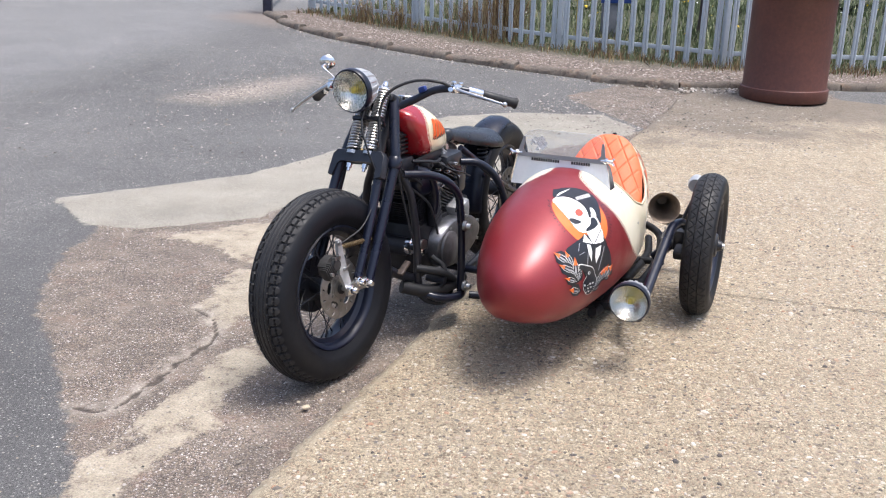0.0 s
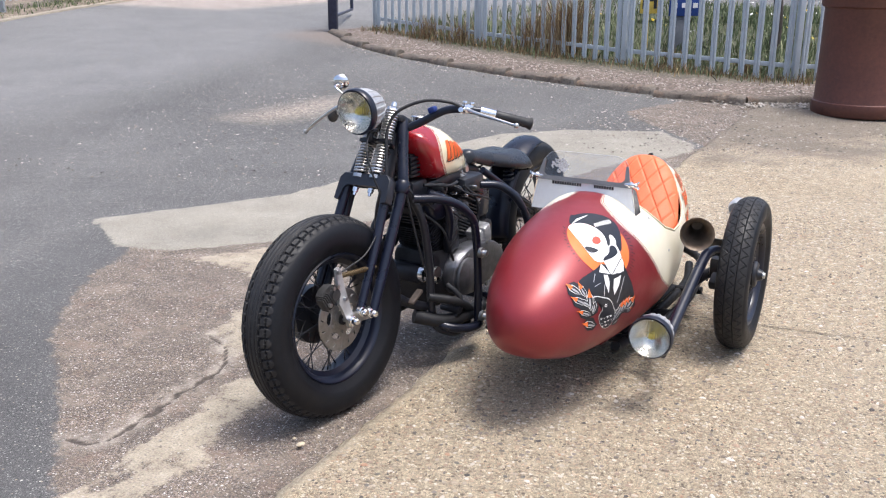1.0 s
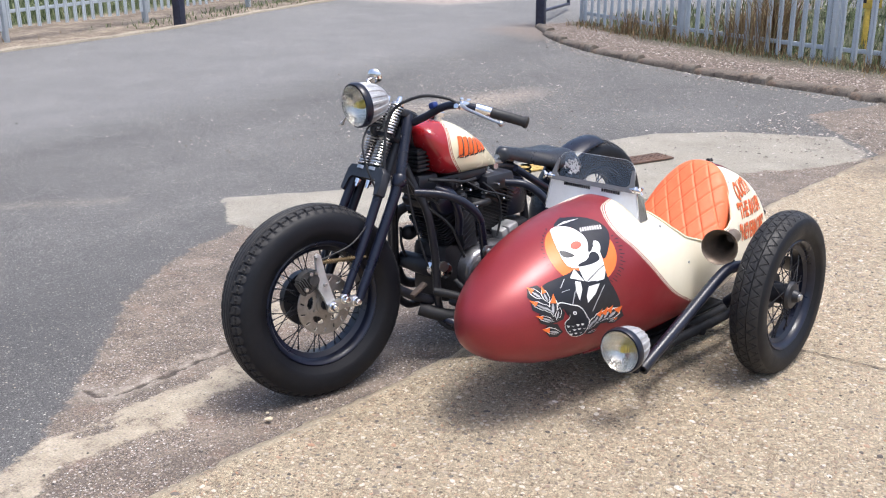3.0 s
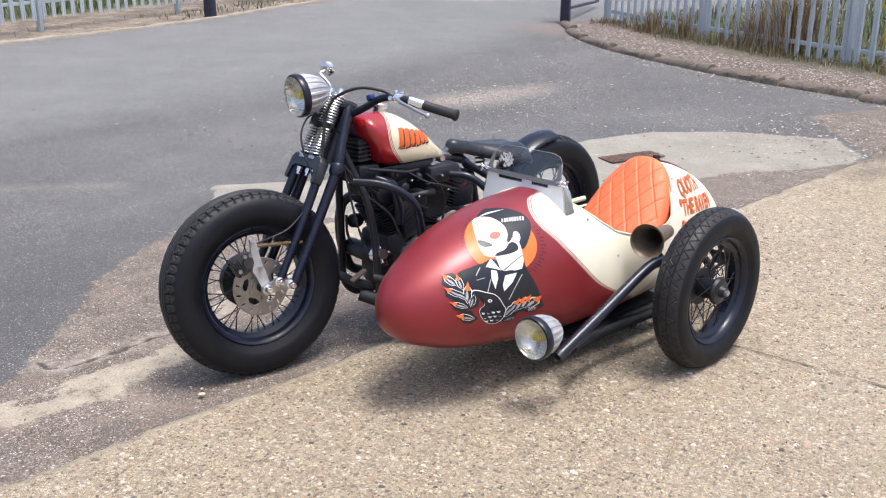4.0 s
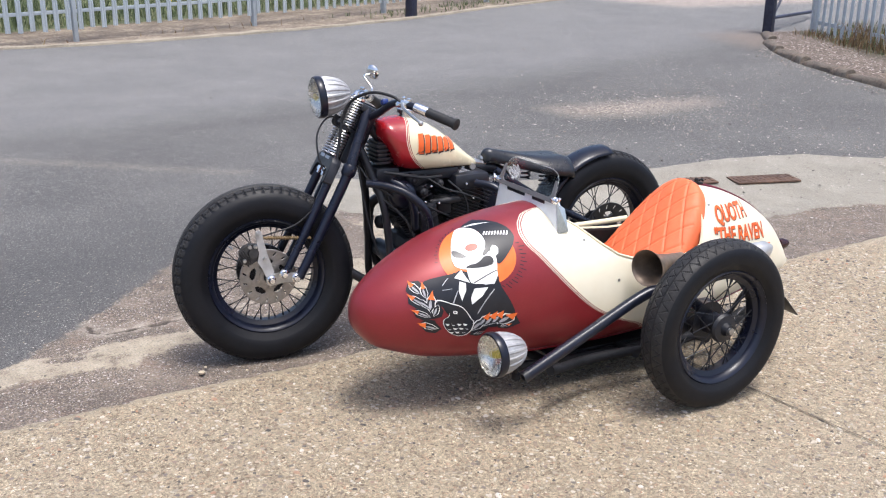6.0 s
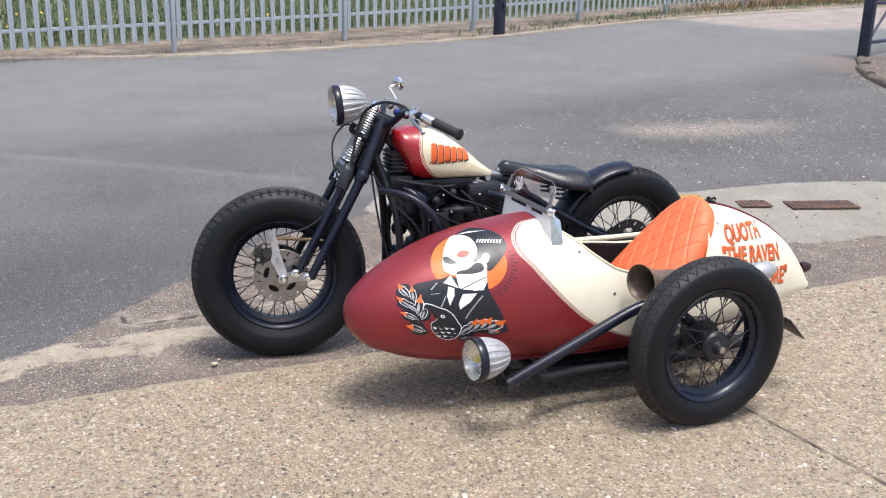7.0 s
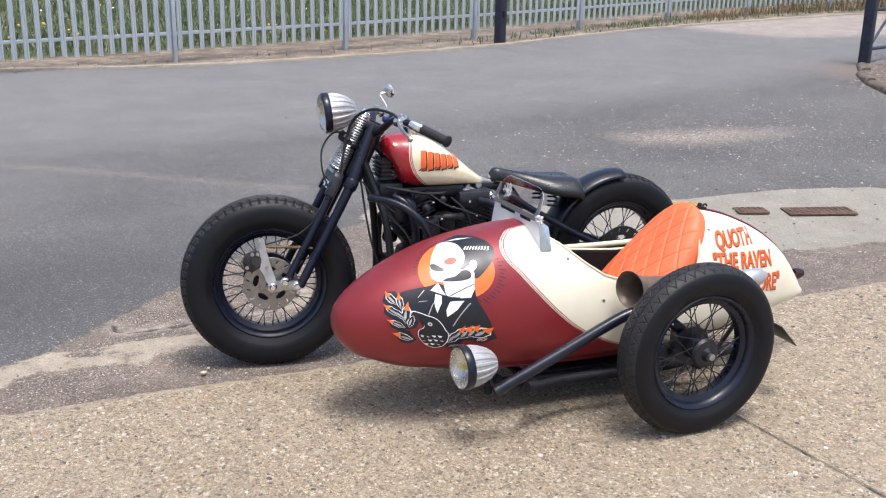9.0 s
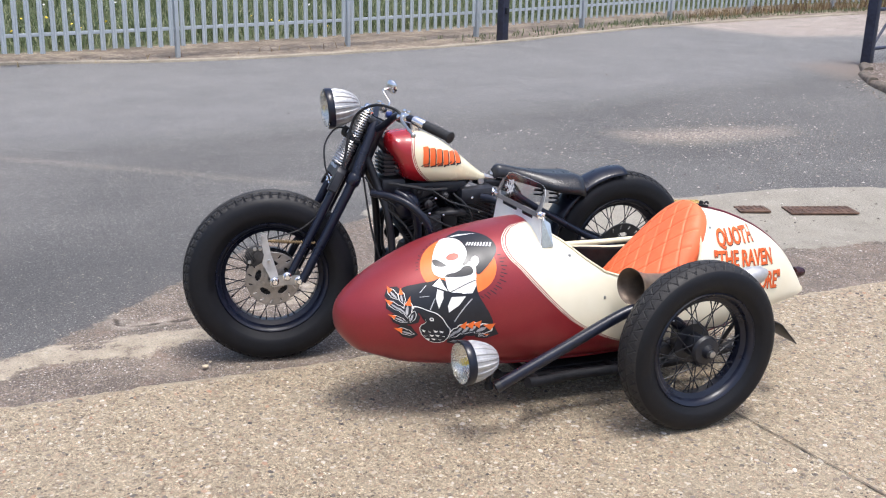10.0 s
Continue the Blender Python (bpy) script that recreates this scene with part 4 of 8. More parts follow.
# ---- weeds, grass and loose stones ----
def blades(name, spots, material, label, category, seed, width=0.012):
    """Bent blades of grass: spots are (x, y, z, height)."""
    rng = random.Random(seed)
    verts, faces = [], []
    for x, y, z, h in spots:
        a = rng.uniform(0, 2 * math.pi)
        dx, dy = math.cos(a), math.sin(a)
        lean = rng.uniform(0.1, 0.6) * h
        b = rng.uniform(0, 2 * math.pi)
        lx, ly = math.cos(b) * lean, math.sin(b) * lean
        w = width * rng.uniform(0.6, 1.6)
        i = len(verts)
        verts += [(x - dx * w, y - dy * w, z), (x + dx * w, y + dy * w, z), (x + lx * 0.4 - dx * w * 0.8, y + ly * 0.4 - dy * w * 0.8, z + h * 0.6), (x + lx * 0.4 + dx * w * 0.8, y + ly * 0.4 + dy * w * 0.8, z + h * 0.6), (x + lx, y + ly, z + h * rng.uniform(0.85, 1.0))]
        faces += [(i, i + 1, i + 3, i + 2), (i + 2, i + 3, i + 4)]
    me = bpy.data.meshes.new(name)
    me.from_pydata(verts, [], faces)
    me.materials.append(material)
    return tagged(new(name, me), label, category, kind="stuff")


def right_ground(x, y):
    return rise(x, y) + 0.065


def scatter_weeds():
    rng = random.Random(11)
    green, dry, field = [], [], []
    fence_r = walk_line(FENCE_RIGHT, 0.02)
    for p, d in fence_r:
        out = Vector((-d.y, d.x, 0))
        for _ in range(10):
            s = rng.gauss(-0.07, 0.13)
            q = p + out * s
            clump = noise.noise(Vector((p.x * 1.6, p.y * 1.6, 3))) * 0.5 + 0.5
            h = rng.uniform(0.02, 0.09) + 0.42 * max(0, clump - 0.4) * rng.random()
            (dry if rng.random() < 0.68 else green).append((q.x, q.y, right_ground(q.x, q.y) - 0.02, h))
        for _ in range(22):
            s = 0.1 + 6.5 * rng.random() ** 1.4
            q = p + out * s + Vector((rng.uniform(-.02, .02), 0, 0))
            field.append((q.x, q.y, right_ground(q.x, q.y) + 0.04 * max(0, min(s - 0.1, 4)) - 0.02, rng.uniform(0.04, 0.2)))
    # tall dry clumps that grow up through the fence
    for cx, cy, n, top in ((0.75, 12.3, 620, 0.95), (0.35, 12.52, 300, 0.6), (-1.1, 13.55, 160, 0.4), (-0.6, 13.1, 170, 0.42), (1.9, 11.5, 70, 0.35), (2.7, 11.2, 70, 0.3)):
        for _ in range(n):
            a, r = rng.uniform(0, 6.28), abs(rng.gauss(0, 0.16))
            x, y = cx + math.cos(a) * r, cy + math.sin(a) * r
            dry.append((x, y, right_ground(x, y) - 0.02, top * rng.uniform(0.4, 1.0)))
    blades("kerb_weeds", green, GRASS, "low green weeds at the foot of the fence", "weeds", 1, 0.0045)
    blades("dry_weeds", dry, DRY, "dry brown weeds along the kerb side fence", "weeds", 2, 0.0038)
    blades("rough_grass", field, GRASS, "rough green grass and weeds behind the fence", "grass", 3, 0.007)
    left, low, fresh = [], [], []
    for p, d in walk_line(FENCE_LEFT, 0.02):
        out = Vector((-d.y, d.x, 0))
        for _ in range(60):
            s = 1.3 + 20 * rng.random() ** 1.5
            q = p + out * s + Vector((rng.uniform(-0.1, 0.1), rng.uniform(-0.1, 0.1), 0))
            patchy = noise.noise(Vector((q.x * 0.7, q.y * 0.7, 1))) + 0.5 * noise.noise(Vector((q.x * 2.3, q.y * 2.3, 4)))
            if s > 1.7 or rng.random() < 0.4:
                left.append((q.x, q.y, rise(q.x, q.y) + 0.03, rng.uniform(0.04, 0.15) * max(0.5, 1.1 + patchy) * (1 + 0.03 * s)))
        far = max(0, (p.y - 14) / 8)
        for _ in range(1 + int(3 * min(1, far))):
            q = p + out * rng.gauss(-0.05, 0.14)
            if far > 0.1 or rng.random() < 0.12:
                (low if p.y > 19 or p.y < 12 else fresh).append((q.x, q.y, rise(q.x, q.y) - 0.02, rng.uniform(0.04, 0.14) + 0.4 * min(1, max(0, far - 0.4)) * rng.random()))
            if p.y > 12.5:
                q = p + out * rng.uniform(-0.75, 0.1)
                fresh.append((q.x, q.y, rise(q.x, q.y) - 0.02, rng.uniform(0.03, 0.1)))
    blades("field_grass", left, GRASS, "green weedy grass beyond the fence", "grass", 4, 0.009)
    blades("verge_weeds", low, DRY, "dry weeds along the foot of the fence", "weeds", 5, 0.006)
    blades("verge_grass", fresh, GRASS, "fresh green weeds along the foot of the fence", "weeds", 6, 0.006)
    # flowers
    for name, mat, seed, n, label in (("yellow_flowers", FLOWER_Y, 21, 160, "small yellow wild flowers among the grass"), ("white_flowers", FLOWER_W, 22, 170, "small white wild flowers among the grass")):
        rng = random.Random(seed)
        verts, faces = [], []
        sites = walk_line(FENCE_LEFT, 0.2), walk_line(FENCE_RIGHT, 0.1)
        for _ in range(n):
            line = sites[rng.random() < 0.45]
            p, d = rng.choice(line)
            q = p + Vector((-d.y, d.x, 0)) * rng.uniform(0.3, 6)
            z = rise(q.x, q.y) + rng.uniform(0.2, 0.55)
            r = rng.uniform(0.012, 0.03)
            c = len(verts)
            tilt = Matrix.Rotation(rng.uniform(0.3, 1.3), 3, "X") @ Matrix.Rotation(0, 3, "Z")
            tilt = Matrix.Rotation(rng.uniform(0, 6.28), 3, "Z") @ tilt
            verts.append(tuple(Vector((q.x, q.y, z + r * 0.3))))
            for k in range(10):
                rr = r if k % 2 == 0 else r * 0.6
                verts.append(tuple(Vector((q.x, q.y, z)) + tilt @ Vector((math.cos(k * 0.628) * rr, math.sin(k * 0.628) * rr, 0))))
            faces += [(c, c + 1 + k, c + 1 + (k + 1) % 10) for k in range(10)]
        me = bpy.data.meshes.new(name)
        me.from_pydata(verts, [], faces)
        me.materials.append(mat)
        tagged(new(name, me), label, "flowers", kind="stuff")


scatter_weeds()


def scatter_stones():
    """Loose pebbles on the asphalt, along the slab's edge and in front of the kerb."""
    rng = random.Random(7)
    spots = []
    for _ in range(900):
        u, v = rng.uniform(-0.4, 8), -abs(rng.gauss(0, 0.28)) - 0.01
        p = EDGE0 + ALONG * u + ACROSS * v
        spots.append((p.x, p.y, rng.uniform(0.002, 0.006), -0.014))
    for _ in range(1500):
        spots.append((rng.gauss(-1.6, 0.6), rng.gauss(9.0, 0.55), rng.uniform(0.003, 0.009), -0.012))
    for _ in range(3000):
        spots.append((rng.gauss(1.9, 0.85), rng.gauss(8.35, 0.6), 0.003 + 0.011 * rng.random() ** 2.5, 0.0))
    for _ in range(2700):
        spots.append((rng.gauss(-1.4, 1.7), rng.uniform(6.2, 11.5), 0.003 + 0.011 * rng.random() ** 2.5, -0.012))
    for p, d in walk_line(KERB_LINE[2:11], 0.01):
        if rng.random() < 0.75:
            q = p - Vector((-d.y, d.x, 0)) * (0.1 + abs(rng.gauss(0, 0.13)))
            spots.append((q.x, q.y, rng.uniform(0.005, 0.016), -0.012))
        q = p + Vector((-d.y, d.x, 0)) * rng.uniform(0.1, 0.6)
        spots.append((q.x, q.y, rng.uniform(0.006, 0.018), 0.062))
    for _ in range(350):
        spots.append((rng.gauss(2.75, 0.35), rng.gauss(9.62, 0.1), rng.uniform(0.008, 0.022), 0.0))
    for _ in range(420):
        x, y = rng.uniform(-0.6, 3), rng.uniform(2.0, 7)
        if (Vector((x, y)) - EDGE0).dot(ACROSS) > 0.05:
            spots.append((x, y, rng.uniform(0.001, 0.0028), 0.001))
    verts, faces = [], []
    base = [Vector(c) for c in ((1, 0, 0), (0.3, 0.9, 0), (-0.8, 0.55, 0), (-0.7, -0.6, 0), (0.35, -0.9, 0), (0.1, 0.05, 0.8), (-0.25, 0.2, 0.7))]
    for x, y, r, dz in spots:
        a, sx, sz = rng.uniform(0, 6.28), rng.uniform(0.7, 1.5), rng.uniform(0.5, 1.0)
        z = rise(x, y) + dz
        c = len(verts)
        for b in base:
            bx, by = b.x * sx * r, b.y * r
            verts.append((x + bx * math.cos(a) - by * math.sin(a), y + bx * math.sin(a) + by * math.cos(a), z + b.z * r * sz))
        faces += [(c + 0, c + 1, c + 5), (c + 1, c + 6, c + 5), (c + 1, c + 2, c + 6), (c + 2, c + 3, c + 6), (c + 3, c + 5, c + 6), (c + 3, c + 4, c + 5), (c + 4, c + 0, c + 5)]
    me = bpy.data.meshes.new("loose_stones")
    me.from_pydata(verts, [], faces)
    me.materials.append(STONE)
    tagged(new("loose_stones", me), "loose pebbles and grit scattered on the ground", "stones", kind="stuff")
    # pebbles laid bare in the slab, flush but for a millimetre or two
    rng = random.Random(19)
    verts, faces = [], []
    for _ in range(9000):
        u, v = rng.uniform(-0.9, 4.4), 0.03 + 4.2 * rng.random() ** 1.1
        p = EDGE0 + ALONG * u + ACROSS * v
        r, a = 0.0028 + 0.0075 * rng.random() ** 3.2, rng.uniform(0, 6.28)
        sx, h = rng.uniform(1.0, 1.7), rng.uniform(0.0008, 0.002)
        z = rise(p.x, p.y) - 0.0015
        c = len(verts)
        for k in range(12):
            ring, b = (1.0, k * math.pi / 3) if k < 6 else (0.62, k * math.pi / 3)
            rr = r * ring * rng.uniform(0.85, 1.15)
            bx, by = math.cos(b) * rr * sx, math.sin(b) * rr
            verts.append((p.x + bx * math.cos(a) - by * math.sin(a), p.y + bx * math.sin(a) + by * math.cos(a), z + (h + 0.001 if k > 5 else -0.002)))
        faces += [(c + k, c + (k + 1) % 6, c + 6 + (k + 1) % 6, c + 6 + k) for k in range(6)] + [tuple(c + 6 + k for k in range(6))]
    me = bpy.data.meshes.new("set_pebbles")
    me.from_pydata(verts, [], faces)
    me.materials.append(PEBBLE)
    tagged(new("set_pebbles", me), "mixed flint pebbles laid bare in the concrete", "pebbles", kind="stuff")
    # two larger stones by the front wheel
    for x, y, r in ((-0.44, 2.86, 0.012), (-0.47, 2.9, 0.006), (-0.33, 2.98, 0.006)):
        bm = bmesh.new()
        bmesh.ops.create_icosphere(bm, subdivisions=2, radius=r)
        for v in bm.verts:
            v.co *= 1 + 0.5 * noise.noise(v.co * 60 + Vector((x, y, 0)) * 9)
            v.co.z *= 0.6
        ob = link("stone", bm, plain("pale_flint", (0.5, 0.42, 0.3), 0.8, vary=0.3, scale=90), smooth=True)
        ob.location = (x, y, rise(x, y) - 0.012 + r * 0.35)
        tagged(ob, "small pale flint lying on broken asphalt", "stone", "stones by the front wheel")


scatter_stones()


# ---- things about the yard ----
def clay_pot():
    """A tall drum of brown clay with a collar at head and foot."""
    bm = bmesh.new()
    prof = [(0.0, 0.0), (0.0, 0.437), (0.012, 0.447), (0.1, 0.447), (0.115, 0.444), (0.122, 0.43), (0.14, 0.424), (0.55, 0.418), (0.95, 0.418), (0.965, 0.424), (0.975, 0.445), (0.99, 0.45), (1.06, 0.45), (1.066, 0.455), (1.075, 0.457), (1.15, 0.457), (1.16, 0.449), (1.16, 0.41), (1.1, 0.395), (1.02, 0.39), (1.02, 0.0)]
    lathe(bm, [(z, r * 0.935) for z, r in prof], (0, 0, 0), (0, 0, 1), 64)
    x, y = 3.365, 9.37
    pot = tagged(new("planter"), "tall round rust-brown clay planter standing on concrete", "planter")
    pot.location = (x, y, rise(x, y) - 0.002)
    part("drum", bm, CLAY, pot)
    bm = bmesh.new()
    lathe(bm, [(1.06, 0.0), (1.07, 0.2), (1.05, 0.37)], (0, 0, 0), (0, 0, 1), 32)
    part("soil", bm, plain("potting_soil", (0.04, 0.028, 0.02), 0.95), pot, "dark soil")
    rng = random.Random(3)
    bm = bmesh.new()
    for _ in range(160):
        a, r = rng.uniform(0, 6.28), 0.34 * math.sqrt(rng.random())
        p = Vector((math.cos(a) * r, math.sin(a) * r, 1.05))
        tip = p + Vector((rng.uniform(-.1, .1), rng.uniform(-.1, .1), rng.uniform(0.1, 0.3)))
        s = Vector((rng.uniform(-1, 1), rng.uniform(-1, 1), 0)).normalized() * 0.012
        bm.faces.new([bm.verts.new(q) for q in (p - s, p + s, tip)])
    part("plants", bm, GRASS, pot, "short green plants", smooth=False)


clay_pot()


def gate_post():
    x, y = -2.66, 14.55
    z = rise(x, y) - 0.02
    bm = bmesh.new()
    box(bm, (0, 0, 1.0), (0.13, 0.13, 2.1), bevel=0.008)
    root = tagged(new("gate"), "dark blue steel gate standing open on its post", "gate")
    root.location = (x, y, z)
    part("post", bm, POST_DARK, root)
    bm = bmesh.new()
    far = Vector((-0.15, 2.4, 0))
    d = far.normalized()
    start = d * 0.1
    for h in (0.22, 0.75, 1.75):
        tube(bm, [start + Vector((0, 0, h)), far + Vector((0, 0, h))], 0.025, 8, False)
    tube(bm, [start + Vector((0, 0, 0.2)), start + Vector((0, 0, 1.8))], 0.03, 8, False)
    tube(bm, [far + Vector((0, 0, 0.2)), far + Vector((0, 0, 1.8))], 0.03, 8, False)
    part("gate_frame", bm, POST_DARK, root)
    bm = bmesh.new()
    tube(bm, [start + Vector((0, 0, 0.22)), far + Vector((0, 0, 1.7))], 0.02, 8, False)
    part("brace", bm, POST_DARK, root)
    for h in (0.35, 1.5):
        bm = bmesh.new()
        lathe(bm, [(-0.05, 0.0), (-0.05, 0.035), (0.05, 0.035), (0.05, 0.0)], start * 0.6 + Vector((0, 0, h)), (0, 0, 1), 12)
        part("hinge", bm, SATIN, root)
    # the other post, across the road
    x, y = -8.06, 13.02
    bm = bmesh.new()
    box(bm, (0, 0, 1.0), (0.14, 0.14, 2.1), bevel=0.008)
    ob = tagged(new("gate_post"), "dark blue steel gate post with flaking paint by the fence", "gate post")
    ob.location = (x, y, rise(x, y) - 0.02)
    part("post", bm, POST_DARK, ob)
    for h in (0.5, 1.4):
        bm = bmesh.new()
        box(bm, (0.085, 0, h), (0.05, 0.06, 0.1), bevel=0.006)
        part("hinge", bm, SATIN, ob)


gate_post()


def hydrant_sign():
    x, y = 1.75, 12.6
    z = right_ground(x, y)
    turn = Matrix.Rotation(0.2, 4, "Z")
    root = tagged(new("hydrant_sign"), "yellow hydrant marker plate on a yellow post", "sign")
    root.matrix_basis = Matrix.Translation((x, y, z - 0.02)) @ turn
    bm = bmesh.new()
    box(bm, (0, 0, 0.28), (0.06, 0.05, 0.56), bevel=0.006)
    part("post", bm, SIGN_YELLOW, root)
    bm = bmesh.new()
    box(bm, (0.02, -0.035, 0.68), (0.24, 0.015, 0.34), bevel=0.006)
    part("plate", bm, SIGN_YELLOW, root)
    letters("letter", "H", 0.3, axes((-0.09, -0.044, 0.575), (1, 0, 0), (0, 0, 1)), PAINT_BLACK, root, 0.001, "black letter", 0.006)
    x, y = 2.14, 12.6
    root = tagged(new("blue_sign"), "blue notice board on a grey post behind the fence", "sign")
    root.matrix_basis = Matrix.Translation((x, y, right_ground(x, y) - 0.02)) @ turn
    bm = bmesh.new()
    box(bm, (0, 0, 0.26), (0.2, 0.06, 0.54), bevel=0.006)
    part("post", bm, plain("grey_post", (0.13, 0.14, 0.16), 0.6), root)
    bm = bmesh.new()
    box(bm, (0.08, -0.04, 0.68), (0.43, 0.02, 0.38), bevel=0.006)
    part("plate", bm, SIGN_BLUE, root)
    for k, w in enumerate((0.05, 0.09, 0.06)):
        bm = bmesh.new()
        box(bm, (-0.06 + 0.13 * k, -0.052, 0.62), (w, 0.004, 0.06))
        part("lettering", bm, PAINT_WHITE, root, "white bar of lettering")
    # a dark trunk in the weeds
    bm = bmesh.new()
    x, y = 3.35, 12.6
    z = right_ground(x, y)
    tube(bm, [(0, 0, -0.05), (0.03, 0.02, 0.5), (-0.02, 0.04, 1.1), (0.06, 0.0, 1.9)], [0.075, 0.06, 0.055, 0.045], 10)
    root = tagged(new("tree_stump"), "slim dark tree trunk standing in weeds behind the fence", "tree trunk")
    root.location = (x, y, z)
    part("trunk", bm, BARK, root)


hydrant_sign()


def covers():
    """Iron covers let into the concrete."""
    for x, y, lx, ly, turn, mat, label in ((0.085, 7.1, 0.44, 0.19, 46, IRON, "rusty rectangular iron manhole cover let into concrete"), (-0.235, 6.8, 0.2, 0.15, 46, IRON, "small rusty iron cover let into concrete"), (-0.62, 6.6, 0.22, 0.17, 46, YELLOW_IRON, "worn yellow painted cover let into concrete")):
        root = tagged(new("manhole_cover"), label, "manhole cover")
        root.matrix_basis = Matrix.Translation((x, y, rise(x, y) - 0.009)) @ Matrix.Rotation(radians(turn), 4, "Z") @ Matrix.Rotation(-0.03, 4, "Y")
        bm = bmesh.new()
        box(bm, (0, 0, 0.003), (lx, ly, 0.012), bevel=0.002)
        part("frame", bm, mat, root)
        bm = bmesh.new()
        n = int(lx / 0.035)
        for i in range(n):
            for j in range(int(ly / 0.035)):
                box(bm, (-lx / 2 + 0.03 + 0.035 * i, -ly / 2 + 0.03 + 0.035 * j, 0.010), (0.02, 0.008, 0.004), Matrix.Rotation(radians(45 if (i + j) % 2 else -45), 4, "Z"))
        part("tread_studs", bm, mat, root)


covers()


# ---- the motorcycle and its sidecar: x forward, y to the sidecar, z up, from the ground below the rear axle ----
BIKE = tagged(new("motorcycle_with_sidecar"), "black motorcycle with dark red and cream sidecar, on concrete", "motorcycle")
BIKE.matrix_basis = pose(0.28, 4.5, -0.004, 0, 0, -115.5)


def table(rows, x, col):
    """Smooth reading of a table of stations, x falling."""
    i = TABLES.get((id(rows), col))
    if i is None:
        pts = smooth_path([(r[0], r[col], 0) for r in rows], 10)
        i = TABLES[(id(rows), col)] = ([p.x for p in pts][::-1], [p.y for p in pts][::-1])
    return float(np.interp(x, *i))


TABLES = {}


# ---- wheels ----
def tyre_bm(R, W, bead, pattern, segs):
    """A tyre about the y axis with its tread cut in."""
    bm = bmesh.new()
    half = W / 2
    prof = []
    for k in range(97):           # across the section, bead to bead
        a = math.pi * (k / 96) * 1.24 - math.pi * 0.12
        cy = -math.cos(a) * half * 1.02
        s = math.sin(a)
        mid = bead + 0.46 * (R - bead)
        r = mid + (R - mid) * (abs(s) ** 0.78) * (1 if s > 0 else -0.9)
        prof.append((cy, r))
    prof = [(-half * 0.62, bead - 0.004)] + prof + [(half * 0.62, bead - 0.004)]
    grid = []
    face = bm.verts.layers.float.new("tread")
    for i in range(segs):
        th = 2 * math.pi * i / segs
        row = []
        for y, r in prof:
            f = (r - bead) / (R - bead)
            d = pattern(i / segs, y / half) if f > 0.55 else 0.0
            rr = r - d
            if abs(y) / half > 0.8 and 0.42 < f < 0.5:
                rr += 0.0015
            v = bm.verts.new((rr * math.cos(th), y, rr * math.sin(th)))
            v[face] = 1.0 if d == 0 and abs(y) / half < 0.86 and f > 0.55 else 0.0
            row.append(v)
        grid.append(row)
    for i in range(segs):
        a, b = grid[i], grid[(i + 1) % segs]
        for k in range(len(prof) - 1):
            bm.faces.new((a[k], a[k + 1], b[k + 1], b[k]))
    return bm


def tread_ribs(t, w):
    """Fine ribs in the middle, a row of notched blocks beside them and rounded lobes on the shoulder."""
    a = abs(w)
    tooth = (t * 60) % 1
    wave = 0.02 * math.cos(2 * math.pi * tooth)
    if a < 0.34:
        return 0.0028 if abs((w / 0.105 + 0.5) % 1 - 0.5) < 0.17 else 0.0
    if a < 0.37 + wave:
        return 0.0
    if a < 0.425 + wave:
        return 0.007
    if a < 0.6 - wave:
        return 0.0065 if tooth < 0.17 else 0.0
    if a < 0.66 - wave:
        return 0.007
    if a < 0.86:
        lobe = ((tooth - 0.58) / 0.4) ** 2 + ((a - 0.66) / 0.17) ** 2
        return 0.0 if lobe < 1 else 0.006 * (0.86 - a) / 0.2
    return 0.0


def tread_zigzag(t, w):
    """Zigzag cuts between plain grooves, which leave rows of triangles."""
    if abs(w) > 0.86:
        return 0.0
    swing = abs((t * 48) % 1 - 0.5) * 4 - 1
    for c in (-0.56, 0.0, 0.56):
        if abs(w - c - 0.22 * swing) < 0.032:
            return 0.0035
    return 0.0035 if abs(abs(w) - 0.28) < 0.022 else 0.0


